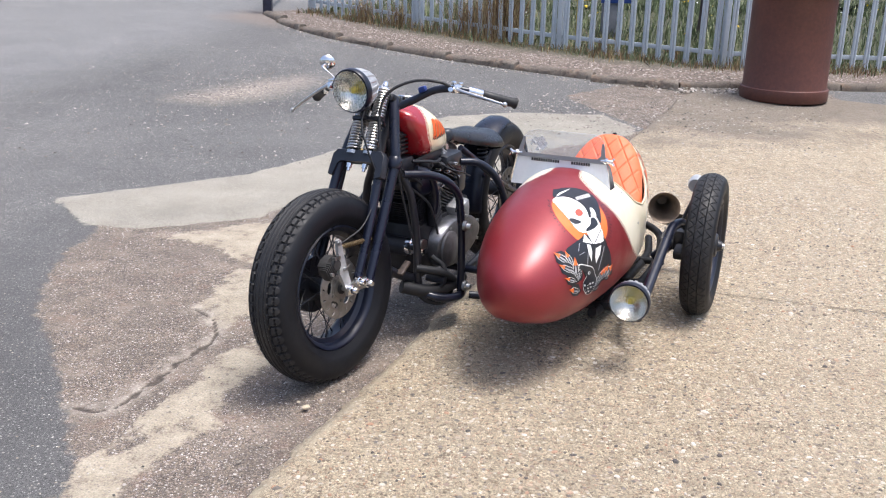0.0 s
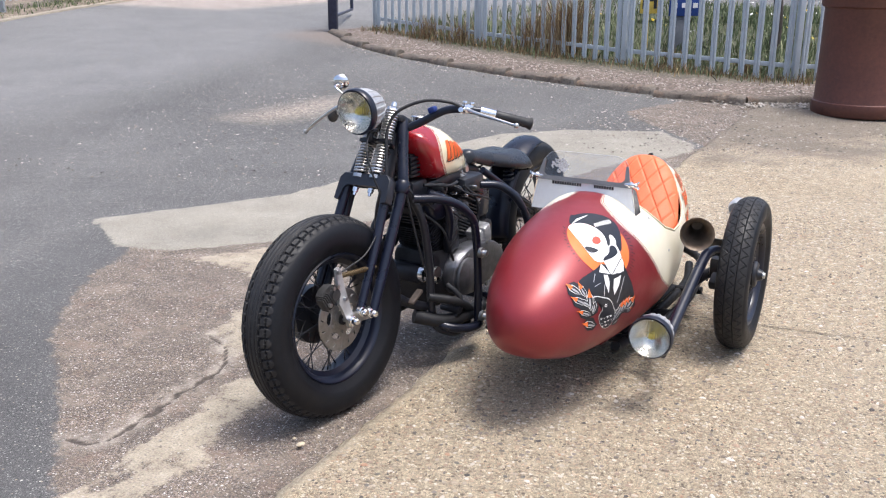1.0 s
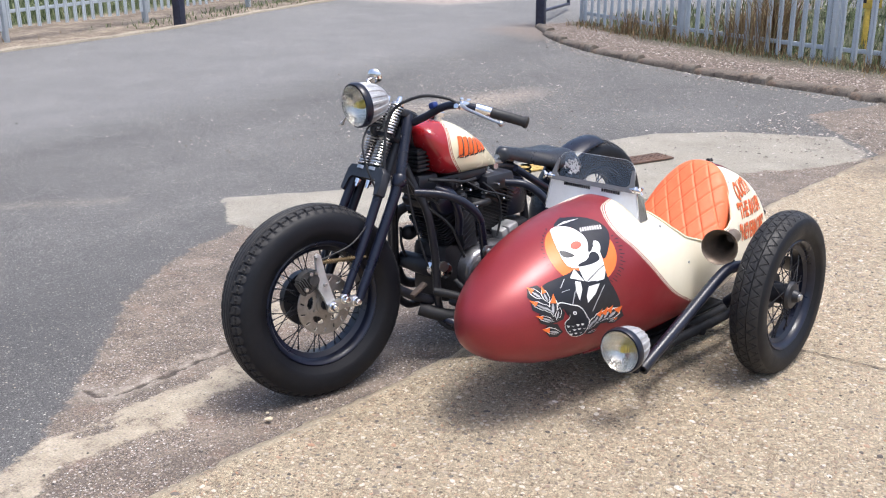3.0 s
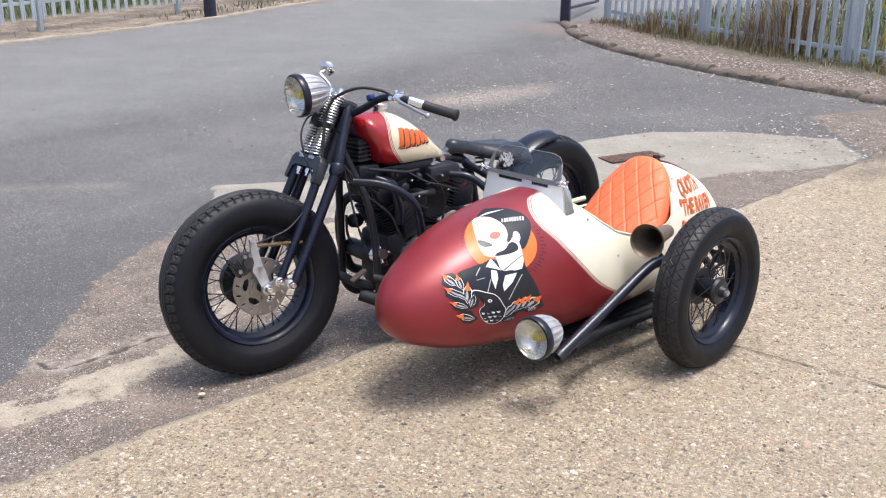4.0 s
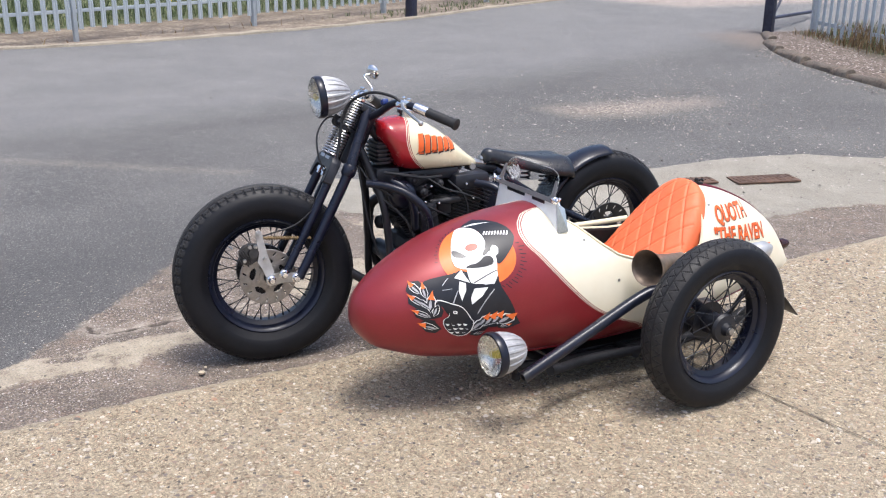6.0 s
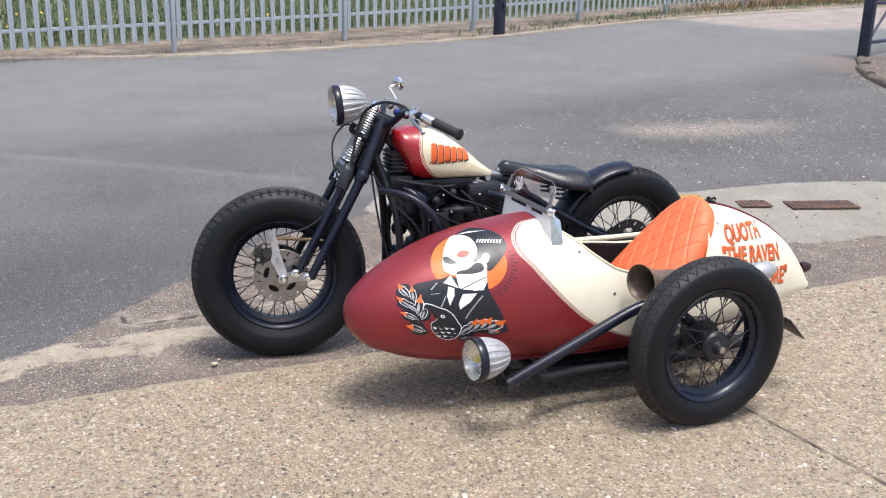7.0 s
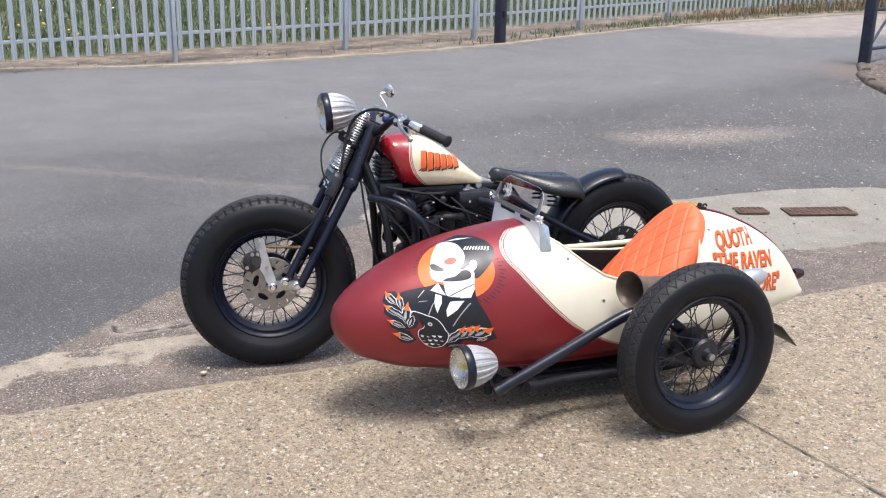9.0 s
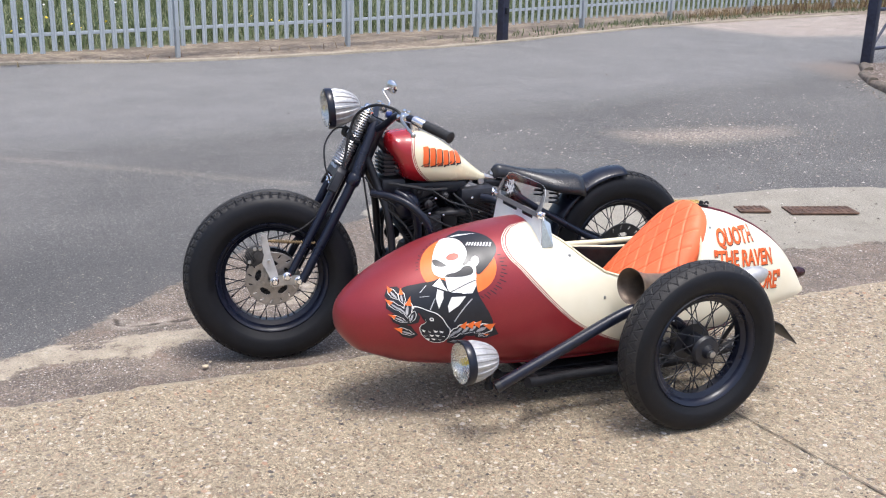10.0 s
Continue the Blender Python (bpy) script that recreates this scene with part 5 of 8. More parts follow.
def wheel(name, centre, R, W, bead, pattern, segs, label, hub, spokes=40, flange=0.05, hub_r=0.045, yaw=0.0):
    """hub > tyre, rim, each spoke; further parts are added by the caller."""
    bm = bmesh.new()
    lathe(bm, hub, (0, 0, 0), (0, 1, 0), 32)
    h = part(name, bm, SATIN, BIKE, label)
    h.matrix_basis = Matrix.Translation(centre) @ Matrix.Rotation(radians(yaw), 4, "Z")
    part("tyre", tyre_bm(R, W, bead, pattern, segs), TYRE, h, "black treaded rubber tyre", autosmooth=24)
    bm = bmesh.new()
    w = W * 0.36
    lathe(bm, [(-w, bead + 0.006), (-w - 0.004, bead + 0.002), (-w, bead - 0.006), (-w * 0.75, bead - 0.014), (-w * 0.55, bead - 0.016), (-w * 0.35, bead - 0.032), (w * 0.35, bead - 0.032), (w * 0.55, bead - 0.016), (w * 0.75, bead - 0.014), (w, bead - 0.006), (w + 0.004, bead + 0.002), (w, bead + 0.006)], (0, 0, 0), (0, 1, 0), 72, closed=True)
    part("rim", bm, BLACK, h, "black painted steel rim")
    kinds = []
    for side in (1, -1):
        for lead in (1, -1):
            bm = bmesh.new()
            a0, a1 = 0.0, lead * 0.62
            p = Vector((hub_r * math.cos(a0), side * flange, hub_r * math.sin(a0)))
            q = Vector(((bead - 0.03) * math.cos(a1), side * 0.008, (bead - 0.03) * math.sin(a1)))
            tube(bm, [p, q], 0.0019, 5, False, cap=False)
            tube(bm, [p + (q - p) * 0.9, q], 0.0032, 5, False)
            kinds.append(bm)
    meshes = []
    each = spokes // 4
    for j, bm in enumerate(kinds):
        ob = part("spoke", bm, SATIN, h)
        meshes.append(ob.data)
        for i in range(each):
            o = ob if i == 0 else new("spoke", ob.data)
            o.parent = h
            o.matrix_basis = Matrix.Rotation(2 * math.pi * (i + j * 0.26) / each, 4, "Y")
    return h


HUB_SOLO = [(-0.065, 0.0), (-0.065, 0.014), (-0.055, 0.016), (-0.055, 0.05), (-0.05, 0.052), (-0.045, 0.034), (0.03, 0.034), (0.045, 0.05), (0.055, 0.05), (0.055, 0.02), (0.075, 0.018), (0.075, 0.0)]
FRONT = (1.533, 0.009, 0.33)
REAR = (-0.018, 0.0, 0.338)
SIDE = (0.256, 1.034, 0.297)
front_wheel = wheel("front_wheel", FRONT, 0.342, 0.157, 0.214, tread_ribs, 600, "black spoked wheel with a fat balloon tyre", HUB_SOLO)
rear_wheel = wheel("rear_wheel", REAR, 0.338, 0.14, 0.216, tread_ribs, 480, "black spoked wheel with a fat balloon tyre", HUB_SOLO)
HUB_CAR = [(-0.075, 0.0), (-0.075, 0.06), (-0.03, 0.07), (-0.028, 0.04), (0.03, 0.036), (0.032, 0.05), (0.04, 0.052), (0.05, 0.046), (0.054, 0.024), (0.066, 0.02), (0.072, 0.018), (0.072, 0.0)]
side_wheel = wheel("sidecar_wheel", SIDE, 0.299, 0.118, 0.196, tread_zigzag, 552, "black spoked sidecar wheel with a worn tyre", HUB_CAR, flange=0.036, hub_r=0.055, yaw=3.2)
bm = bmesh.new()
lathe(bm, [(0.0, 0.0), (0.0, 0.012), (0.008, 0.011), (0.010, 0.0)], (0, 0.072, 0), (0, 1, 0), 20)
part("hub_cap", bm, STEEL, side_wheel, "worn steel hub cap")
for wheel_ob, r in ((front_wheel, 0.0035), (side_wheel, 0.0035)):
    bm = bmesh.new()
    tube(bm, [(0.13, 0.01, 0.12), (0.118, 0.014, 0.108)], r, 8, False)
    part("valve", bm, STEEL, wheel_ob)


def brake_disc(parent, y, R, mat):
    """A steel disc with five long windows and a ring of short slanting slots."""
    bm = bmesh.new()
    n, m = 240, 26
    rows = [[bm.verts.new((r * math.cos(2 * math.pi * k / n), y, r * math.sin(2 * math.pi * k / n))) for k in range(n)] for r in np.linspace(R * 0.28, R, m)]
    for i in range(m - 1):
        f = 0.28 + 0.72 * (i + 0.5) / (m - 1)
        for k in range(n):
            a = 2 * math.pi * (k + 0.5) / n
            window = (a + 0.35) % (2 * math.pi / 5) - math.pi / 5
            slot = (a - 0.5 * (f - 0.84)) % (2 * math.pi / 15) - math.pi / 15
            if (window * 0.55 / 0.21) ** 2 + ((f - 0.56) / 0.1) ** 2 < 1 or (abs(slot) < 0.03 and 0.76 < f < 0.92):
                continue
            bm.faces.new((rows[i][k], rows[i + 1][k], rows[i + 1][(k + 1) % n], rows[i][(k + 1) % n]))
    disc = part("brake_disc", bm, mat, parent, "slotted brake disc")
    mod = disc.modifiers.new("sheet", "SOLIDIFY")
    mod.thickness, mod.offset = 0.004, 0
    bm = bmesh.new()
    for k in range(5):
        turn = Matrix.Rotation(2 * math.pi * k / 5 + 0.35, 4, "Y")
        lathe(bm, [(-0.004, 0.0), (-0.004, 0.007), (0.007, 0.006), (0.007, 0.0)], turn @ Vector((R * 0.42, y, 0)), (0, 1, 0), 8)
    lathe(bm, [(-0.006, 0.0), (-0.006, R * 0.32), (0.006, R * 0.32), (0.008, 0.0)], (0, y, 0), (0, 1, 0), 24)
    part("disc_carrier", bm, mat, parent)


brake_disc(front_wheel, 0.062, 0.106, plain("disc_steel", (0.33, 0.31, 0.29), 0.4, 0.9, vary=0.2, scale=60))
brake_disc(rear_wheel, 0.066, 0.115, plain("dark_disc", (0.05, 0.05, 0.052), 0.4, 0.8, vary=0.3))
bm = bmesh.new()
lathe(bm, [(-0.085, 0.0), (-0.085, 0.085), (-0.075, 0.1), (-0.045, 0.1), (-0.045, 0.0)], (0, 0, 0), (0, 1, 0), 40)
part("drum", bm, SATIN, front_wheel, "black brake drum")

# ---- springer fork ----
LEG = Vector((-0.485, 0, 0.875))


for s in (1, -1):
    bm = bmesh.new()
    tube(bm, [(1.425, s * 0.118, 0.325), (1.318, s * 0.116, 0.52), (1.22, s * 0.114, 0.705), (1.2, s * 0.108, 0.752), (1.166, s * 0.086, 0.827), (1.13, s * 0.066, 0.905), (1.116, s * 0.055, 0.935)], [0.0165, 0.0185, 0.0195, 0.0195, 0.0195, 0.0195, 0.019], 16)
    leg = part("fork_leg", bm, BLACK, BIKE, "black rigid fork leg")
    bm = bmesh.new()
    p, q = Vector((1.226, s * 0.114, 0.694)), Vector((1.206, s * 0.112, 0.734))
    tube(bm, [p, p + (q - p) * 0.2, q - (q - p) * 0.2, q], [0.022, 0.0265, 0.0265, 0.022], 16, False)
    part("collar", bm, BLACK, leg)
    bm = bmesh.new()
    tube(bm, [(1.472, s * 0.104, 0.347), (1.37, s * 0.1, 0.53), (1.26, s * 0.088, 0.735)], [0.0145, 0.016, 0.0175], 14)
    part("spring_leg", bm, BLACK, BIKE, "black moving fork leg")
    # rocker with its bolts
    bm = bmesh.new()
    m = axes((1.53, s * 0.118, 0.327), (-1, 0, 0.03), (0, 0, 1))
    plate(bm, [(-0.018, -0.012), (-0.006, -0.02), (0.05, -0.014), (0.105, -0.02), (0.115, 0.0), (0.105, 0.017), (0.06, 0.02), (0.03, 0.024), (-0.005, 0.018), (-0.018, 0.008)], s * -0.012 if s > 0 else 0.012, m)
    rocker = part("rocker", bm, STEEL, BIKE, "polished steel fork rocker", smooth=False)
    for x, z in ((1.53, 0.33), (1.482, 0.347), (1.437, 0.328)):
        bm = bmesh.new()
        o = (x, s * 0.12, z)
        lathe(bm, [(-0.01, 0.0), (-0.01, 0.017), (0.004, 0.017), (0.006, 0.013), (0.02, 0.0125), (0.025, 0.009), (0.025, 0.0)], o, (0, s, 0), 16)
        part("bolt", bm, CHROME, rocker)
bm = bmesh.new()
tube(bm, [(1.53, -0.125, 0.33), (1.53, 0.125, 0.33)], 0.009, 10, False)
part("axle", bm, STEEL, BIKE)

# crosspiece on top of the moving legs
bm = bmesh.new()
m = axes((1.275, 0, 0.7215), (0, 1, 0), (LEG.x, 0, LEG.z))
outline = [(-0.118, -0.055), (-0.094, -0.06), (-0.086, -0.012), (-0.072, 0.0), (0.072, 0.0), (0.086, -0.012), (0.094, -0.06), (0.118, -0.055), (0.113, 0.024), (0.096, 0.042), (-0.096, 0.042), (-0.113, 0.024)]
plate(bm, outline, 0.036, m @ Matrix.Translation((0, 0, -0.018)))
bmesh.ops.bevel(bm, geom=list(bm.edges), offset=0.0025, segments=1, affect="EDGES")
cross = part("fork_crosspiece", bm, SATIN, BIKE, "black fork crosspiece")
for s in (1, -1):
    bm = bmesh.new()
    lathe(bm, [(-0.028, 0.0), (-0.028, 0.006), (-0.016, 0.006), (-0.016, 0.01), (0.0, 0.011), (0.0, 0.0)], (1.288, s * 0.034, 0.718), LEG, 12)
    part("stud", bm, CHROME, cross)


def coil(bm, p, q, R, r, turns, n=6):
    d = q - p
    a, b = frame_of(d)
    steps = int(turns * 16)
    pts = [p + d * (i / steps) + R * (math.cos(2 * math.pi * turns * i / steps) * a + math.sin(2 * math.pi * turns * i / steps) * b) for i in range(steps + 1)]
    return tube(bm, pts, r, n, False)


for s in (1, -1):
    base = Vector((1.259, s * 0.036, 0.76))
    for lo, hi, turns, label in ((0.0, 0.106, 10, "lower"), (0.122, 0.235, 11, "upper")):
        bm = bmesh.new()
        coil(bm, base + LEG * lo, base + LEG * hi, 0.0228, 0.0039, turns)
        part("fork_spring", bm, SPRING, BIKE, "worn chromed coil spring")
    bm = bmesh.new()
    tube(bm, [base + LEG * -0.02, base + LEG * 0.25], 0.0125, 10, False)
    rod = part("spring_rod", bm, SATIN, BIKE)
    bm = bmesh.new()
    lathe(bm, [(0.0, 0.0), (0.0, 0.0215), (0.01, 0.0215), (0.014, 0.012), (0.03, 0.01), (0.034, 0.005), (0.034, 0.0)], base + LEG * 0.235, LEG, 14)
    part("spring_cap", bm, CHROME, rod)
    bm = bmesh.new()
    lathe(bm, [(0.0, 0.0), (0.0, 0.0235), (0.012, 0.0235), (0.014, 0.0)], base + LEG * -0.014, LEG, 14)
    part("spring_seat", bm, STEEL, rod)
bm = bmesh.new()
m = axes(Vector((1.259, 0, 0.76)) + LEG * 0.118, (0, 1, 0), (-1, 0, -0.55))
plate(bm, [(-0.056, -0.026), (0.056, -0.026), (0.062, 0.0), (0.04, 0.06), (-0.04, 0.06), (-0.062, 0.0)], 0.011, m @ Matrix.Translation((0, 0, -0.0055)))
part("spring_perch", bm, SATIN, BIKE, "black spring perch")
bm = bmesh.new()
tube(bm, [(1.17, 0, 0.71), (1.068, 0, 0.93)], 0.034, 18, False)
head = part("steering_head", bm, SATIN, BIKE)
bm = bmesh.new()
box(bm, (1.11, 0, 0.925), (0.08, 0.15, 0.03), Matrix.Rotation(-0.5, 4, "Y"), 0.01)
part("top_clamp", bm, SATIN, BIKE)


# ---- lamps ----
def lamp(name, centre, axis, R, depth, label, up=(0, 0, 1)):
    """A ribbed alloy shell with a black rim, a reflector and ribbed glass. axis points out of the glass."""
    d = Vector(axis).normalized()
    m = axes(centre, d, Vector(up).cross(d))     # x out of the glass
    bm = bmesh.new()
    n = 126
    prof = [(-0.02, 0.97), (-0.12, 0.97), (-0.3, 0.93), (-0.5, 0.85), (-0.7, 0.72), (-0.85, 0.56), (-0.95, 0.38), (-1.0, 0.2), (-1.0, 0.0)]
    rings = []
    for i, (s, r) in enumerate(prof):
        ring = []
        for k in range(n):
            a = 2 * math.pi * k / n
            rib = 1 + (0.055 if (k % 7) in (0, 1, 2) else 0.0) * (1 if 1 < i < 7 else 0)
            ring.append(bm.verts.new(m @ Vector((s * depth, math.cos(a) * r * R * rib, math.sin(a) * r * R * rib))))
        rings.append(ring)
    for u, v in zip(rings, rings[1:]):
        for k in range(n):
            bm.faces.new((u[k], u[(k + 1) % n], v[(k + 1) % n], v[k]))
    bmesh.ops.remove_doubles(bm, verts=rings[-1], dist=1e-5)
    body = part(name, bm, ALLOY, BIKE, label, autosmooth=25)
    bm = bmesh.new()
    lathe(bm, [(-0.02, 0.93 * R), (-0.02, 1.0 * R), (-0.014, 1.045 * R), (0.002, 1.045 * R), (0.008, 1.01 * R), (0.008, 0.93 * R)], centre, d, 64, closed=True)
    part("rim", bm, BLACK, body, "black lamp rim")
    bm = bmesh.new()
    prof = [(0.012, 0.945 * R)] + [(0.012 + 0.016 * math.cos(t * math.pi / 2) ** 1.0 * (1 - 0), 0.94 * R * math.sin(t * math.pi / 2)) for t in (0.95, 0.8, 0.6, 0.4, 0.2, 0.0)]
    lathe(bm, prof, centre, d, 48)
    glass = part("glass", bm, GLASS, body, "ribbed clear glass")
    glass.visible_shadow = False
    bm = bmesh.new()
    lathe(bm, [(0.008, 0.93 * R)] + [(0.008 - 0.6 * R * (1 - t * t), 0.93 * R * t) for t in (0.9, 0.75, 0.6, 0.45, 0.3, 0.15, 0.0)], centre, d, 48)
    part("reflector", bm, REFLECTOR, body, "pale reflector")
    bm = bmesh.new()
    lathe(bm, [(-0.05, 0.0), (-0.05, 0.011), (-0.03, 0.013), (-0.018, 0.01), (-0.012, 0.0)], centre, d, 16)
    part("bulb", bm, BULB, body, "yellow bulb")
    return body


headlight = lamp("headlight", (1.295, 0.0, 0.98), (1, 0.0, -0.1), 0.076, 0.125, "ribbed alloy headlight")
bm = bmesh.new()
tube(bm, [(1.22, 0, 0.91), (1.235, 0, 0.885), (1.2, 0, 0.865)], 0.011, 10)
part("bracket", bm, SATIN, headlight)
side_lamp = lamp("sidecar_lamp", (1.055, 0.925, 0.285), (1, 0.06, -0.02), 0.07, 0.12, "ribbed alloy sidecar lamp")
bm = bmesh.new()
tube(bm, [(0.965, 0.918, 0.225), (0.96, 0.915, 0.19)], 0.009, 10, False)
lathe(bm, [(0.0, 0.0), (0.0, 0.014), (0.02, 0.014), (0.02, 0.0)], (0.96, 0.915, 0.18), (0, 0, 1), 12)
part("bracket", bm, DUSTY, side_lamp)

# ---- handlebar and controls ----
bm = bmesh.new()
half = [(1.135, 0.02, 0.9), (1.118, 0.065, 0.902), (1.092, 0.125, 0.926), (1.066, 0.21, 0.963), (1.036, 0.29, 0.962), (0.982, 0.368, 0.936), (0.918, 0.452, 0.904)]
tube(bm, [Vector((x, -y, z)) for x, y, z in half[::-1]] + [Vector(p) for p in half], 0.014, 14)
bar = part("handlebar", bm, BLACK, BIKE, "black handlebar")
for s in (1, -1):
    bm = bmesh.new()
    along = Vector((-0.068, s * 0.096, -0.036))
    lathe(bm, [(-0.005, 0.0), (-0.005, 0.0175)] + [(0.004 + 0.009 * i, 0.0165 if i % 2 else 0.0182) for i in range(12)] + [(0.114, 0.021), (0.12, 0.021), (0.124, 0.014), (0.124, 0.0)], (0.985, s * 0.364, 0.938), along, 18)
    part("grip", bm, GRIP, bar, "black rubber grip")
    bm = bmesh.new()
    lathe(bm, [(0.0, 0.0), (0.0, 0.018), (0.052, 0.0175), (0.056, 0.015), (0.056, 0.0)], (1.018, s * 0.316, 0.955), along, 18)
    part("chrome_sleeve", bm, CHROME, bar)
    bm = bmesh.new()
    box(bm, (1.042, s * 0.28, 0.966), (0.036, 0.035, 0.03), Matrix.Rotation(-0.5 * s, 4, "Z"), 0.006)
    box(bm, (1.045, s * 0.272, 0.985), (0.012, 0.022, 0.016), Matrix.Rotation(-0.5 * s, 4, "Z"), 0.004)
    lathe(bm, [(0.0, 0.0), (0.0, 0.009), (0.02, 0.009), (0.022, 0.0)], (1.055, s * 0.268, 0.961), (0.6, 0.2 * s, 0.2), 12)
    box(bm, (1.035, s * 0.296, 0.981), (0.014, 0.012, 0.014), Matrix.Rotation(-0.5 * s, 4, "Z"), 0.003)
    part("lever_clamp", bm, CHROME, bar)
    bm = bmesh.new()
    tip = [(1.053, s * 0.28, 0.968), (1.068, s * 0.325, 0.958), (1.068, s * 0.4, 0.94), (1.059, s * 0.483, 0.917)] if s > 0 else [(1.048, s * 0.262, 0.976), (1.07, s * 0.31, 0.955), (1.075, s * 0.4, 0.905), (1.065, s * 0.47, 0.865)]
    tube(bm, tip, [0.0075, 0.006, 0.0055, 0.0045], 8)
    bmesh.ops.create_uvsphere(bm, u_segments=12, v_segments=8, radius=0.0095, matrix=Matrix.Translation(tip[-1]))
    part("lever", bm, STEEL, bar, "worn steel lever")
bm = bmesh.new()
box(bm, (1.086, 0.165, 0.966), (0.024, 0.03, 0.022), Matrix.Rotation(0.3, 4, "X"), 0.006)
part("switch", bm, BLUE, bar, "blue switch")
# mirror on the far side
bm = bmesh.new()
tube(bm, [(1.0, -0.298, 0.965), (0.995, -0.302, 0.985), (1.014, -0.336, 1.026), (1.008, -0.35, 1.034), (0.985, -0.348, 1.04)], 0.0042, 8, steps=4)
mirror = part("mirror", bm, CHROME, BIKE, "small chrome mirror on a bent stalk")
bm = bmesh.new()
lathe(bm, [(-0.006, 0.0), (-0.006, 0.028), (0.0, 0.031), (0.008, 0.026), (0.014, 0.014), (0.016, 0.0)], (0.975, -0.348, 1.046), (0.82, 0.5, -0.25), 28)
part("mirror_head", bm, CHROME, mirror)
# cables
for pts, r in (
    ([(1.055, 0.27, 0.97), (1.08, 0.235, 0.992), (1.135, 0.165, 1.002), (1.19, 0.09, 0.968), (1.218, 0.065, 0.905), (1.238, 0.07, 0.82), (1.255, 0.08, 0.74)], 0.0055),
    ([(1.215, 0.02, 0.905), (1.27, 0.03, 0.905), (1.315, 0.05, 0.85), (1.32, 0.075, 0.77), (1.30, 0.09, 0.68), (1.33, 0.10, 0.6)], 0.0036),
    ([(1.33, 0.10, 0.6), (1.42, 0.105, 0.53), (1.5, 0.1, 0.505), (1.56, 0.09, 0.49)], 0.003),
    ([(1.175, 0.09, 0.73), (1.16, 0.1, 0.6), (1.14, 0.11, 0.48), (1.11, 0.11, 0.38)], 0.004),
    ([(1.165, 0.08, 0.72), (1.13, 0.1, 0.66), (1.09, 0.12, 0.63), (1.05, 0.12, 0.6)], 0.004),
    ([(0.9, 0.1, 0.66), (0.84, 0.13, 0.62), (0.78, 0.14, 0.6), (0.7, 0.13, 0.57)], 0.0035),
):
    bm = bmesh.new()
    tube(bm, pts, r, 7)
    part("cable", bm, CABLE, BIKE)

# ---- front caliper ----
bm = bmesh.new()
m = axes((1.53, 0.098, 0.33), (0.02, 0, 0.17), (1, 0, 0))
plate(bm, [(-0.014, -0.014), (0.0, -0.02), (0.05, -0.013), (0.1, -0.004), (0.15, 0.0), (0.184, 0.002), (0.192, 0.01), (0.188, 0.022), (0.15, 0.026), (0.1, 0.026), (0.075, 0.036), (0.05, 0.026), (0.0, 0.012)], 0.012, m)
caliper = part("caliper_bracket", bm, BRACKET_SILVER, BIKE, "worn silver caliper bracket", smooth=False)
bm = bmesh.new()
turn = Matrix.Translation((1.597, 0.085, 0.428)) @ Matrix.Rotation(0.5, 4, "Y")
outline = [(-0.04, -0.026), (-0.025, -0.034), (0.022, -0.034), (0.036, -0.022), (0.04, 0.005), (0.03, 0.028), (0.008, 0.036), (-0.02, 0.033), (-0.038, 0.018)]
plate(bm, outline, 0.03, turn @ Matrix.Rotation(math.pi / 2, 4, "X") @ Matrix.Translation((0, 0, -0.012)))
for k in range(5):
    box(bm, turn @ Vector((0.012 + 0.008 * k, 0.012, 0.004)), (0.003, 0.03, 0.05), turn.to_3x3().to_4x4(), 0.001)
lathe(bm, [(0.0, 0.0), (0.0, 0.021), (0.014, 0.019), (0.015, 0.0)], turn @ Vector((-0.012, 0.014, 0.0)), (0, 1, 0), 20)
part("caliper", bm, plain("grey_caliper", (0.06, 0.058, 0.058), 0.5, 0.5, vary=0.4, scale=60, bump=0.15), caliper, "grey cast alloy caliper")
for x, z in ((1.57, 0.505), (1.58, 0.46), (1.548, 0.41), (1.6, 0.46), (1.622, 0.41)):
    bm = bmesh.new()
    lathe(bm, [(-0.004, 0.0), (-0.004, 0.007), (0.008, 0.007), (0.009, 0.0)], (x, 0.112, z), (0, 1, 0), 8)
    part("bolt", bm, STEEL, caliper)
bm = bmesh.new()
coil(bm, Vector((1.535, 0.1, 0.485)), Vector((1.42, 0.1, 0.475)), 0.007, 0.002, 12)
tube(bm, [(1.55, 0.1, 0.487), (1.37, 0.1, 0.47)], 0.005, 8, False)
part("torque_rod", bm, BRASS, BIKE, "brass coloured torque rod")

FRONT_END = ("front_wheel", "fork_leg", "spring_leg", "rocker", "axle", "fork_crosspiece", "fork_spring", "spring_rod", "spring_perch", "top_clamp", "headlight", "handlebar", "mirror", "caliper_bracket", "torque_rod", "cable")
# the front end is turned a little about the steering head and leans a touch away from the sidecar
STEER = Matrix.Translation((-0.024, -0.037, -0.0115)) @ Matrix.Translation((0, 0, 0.33)) @ Matrix.Rotation(radians(1.0), 4, "X") @ Matrix.Translation((0, 0, -0.33)) @ Matrix.Translation((1.115, 0, 0.82)) @ Matrix.Rotation(radians(-6), 4, LEG.normalized()) @ Matrix.Translation((-1.115, 0, -0.82))
for ob in BIKE.children:
    if ob.name.split(".")[0] in FRONT_END:
        ob.matrix_basis = STEER @ ob.matrix_basis

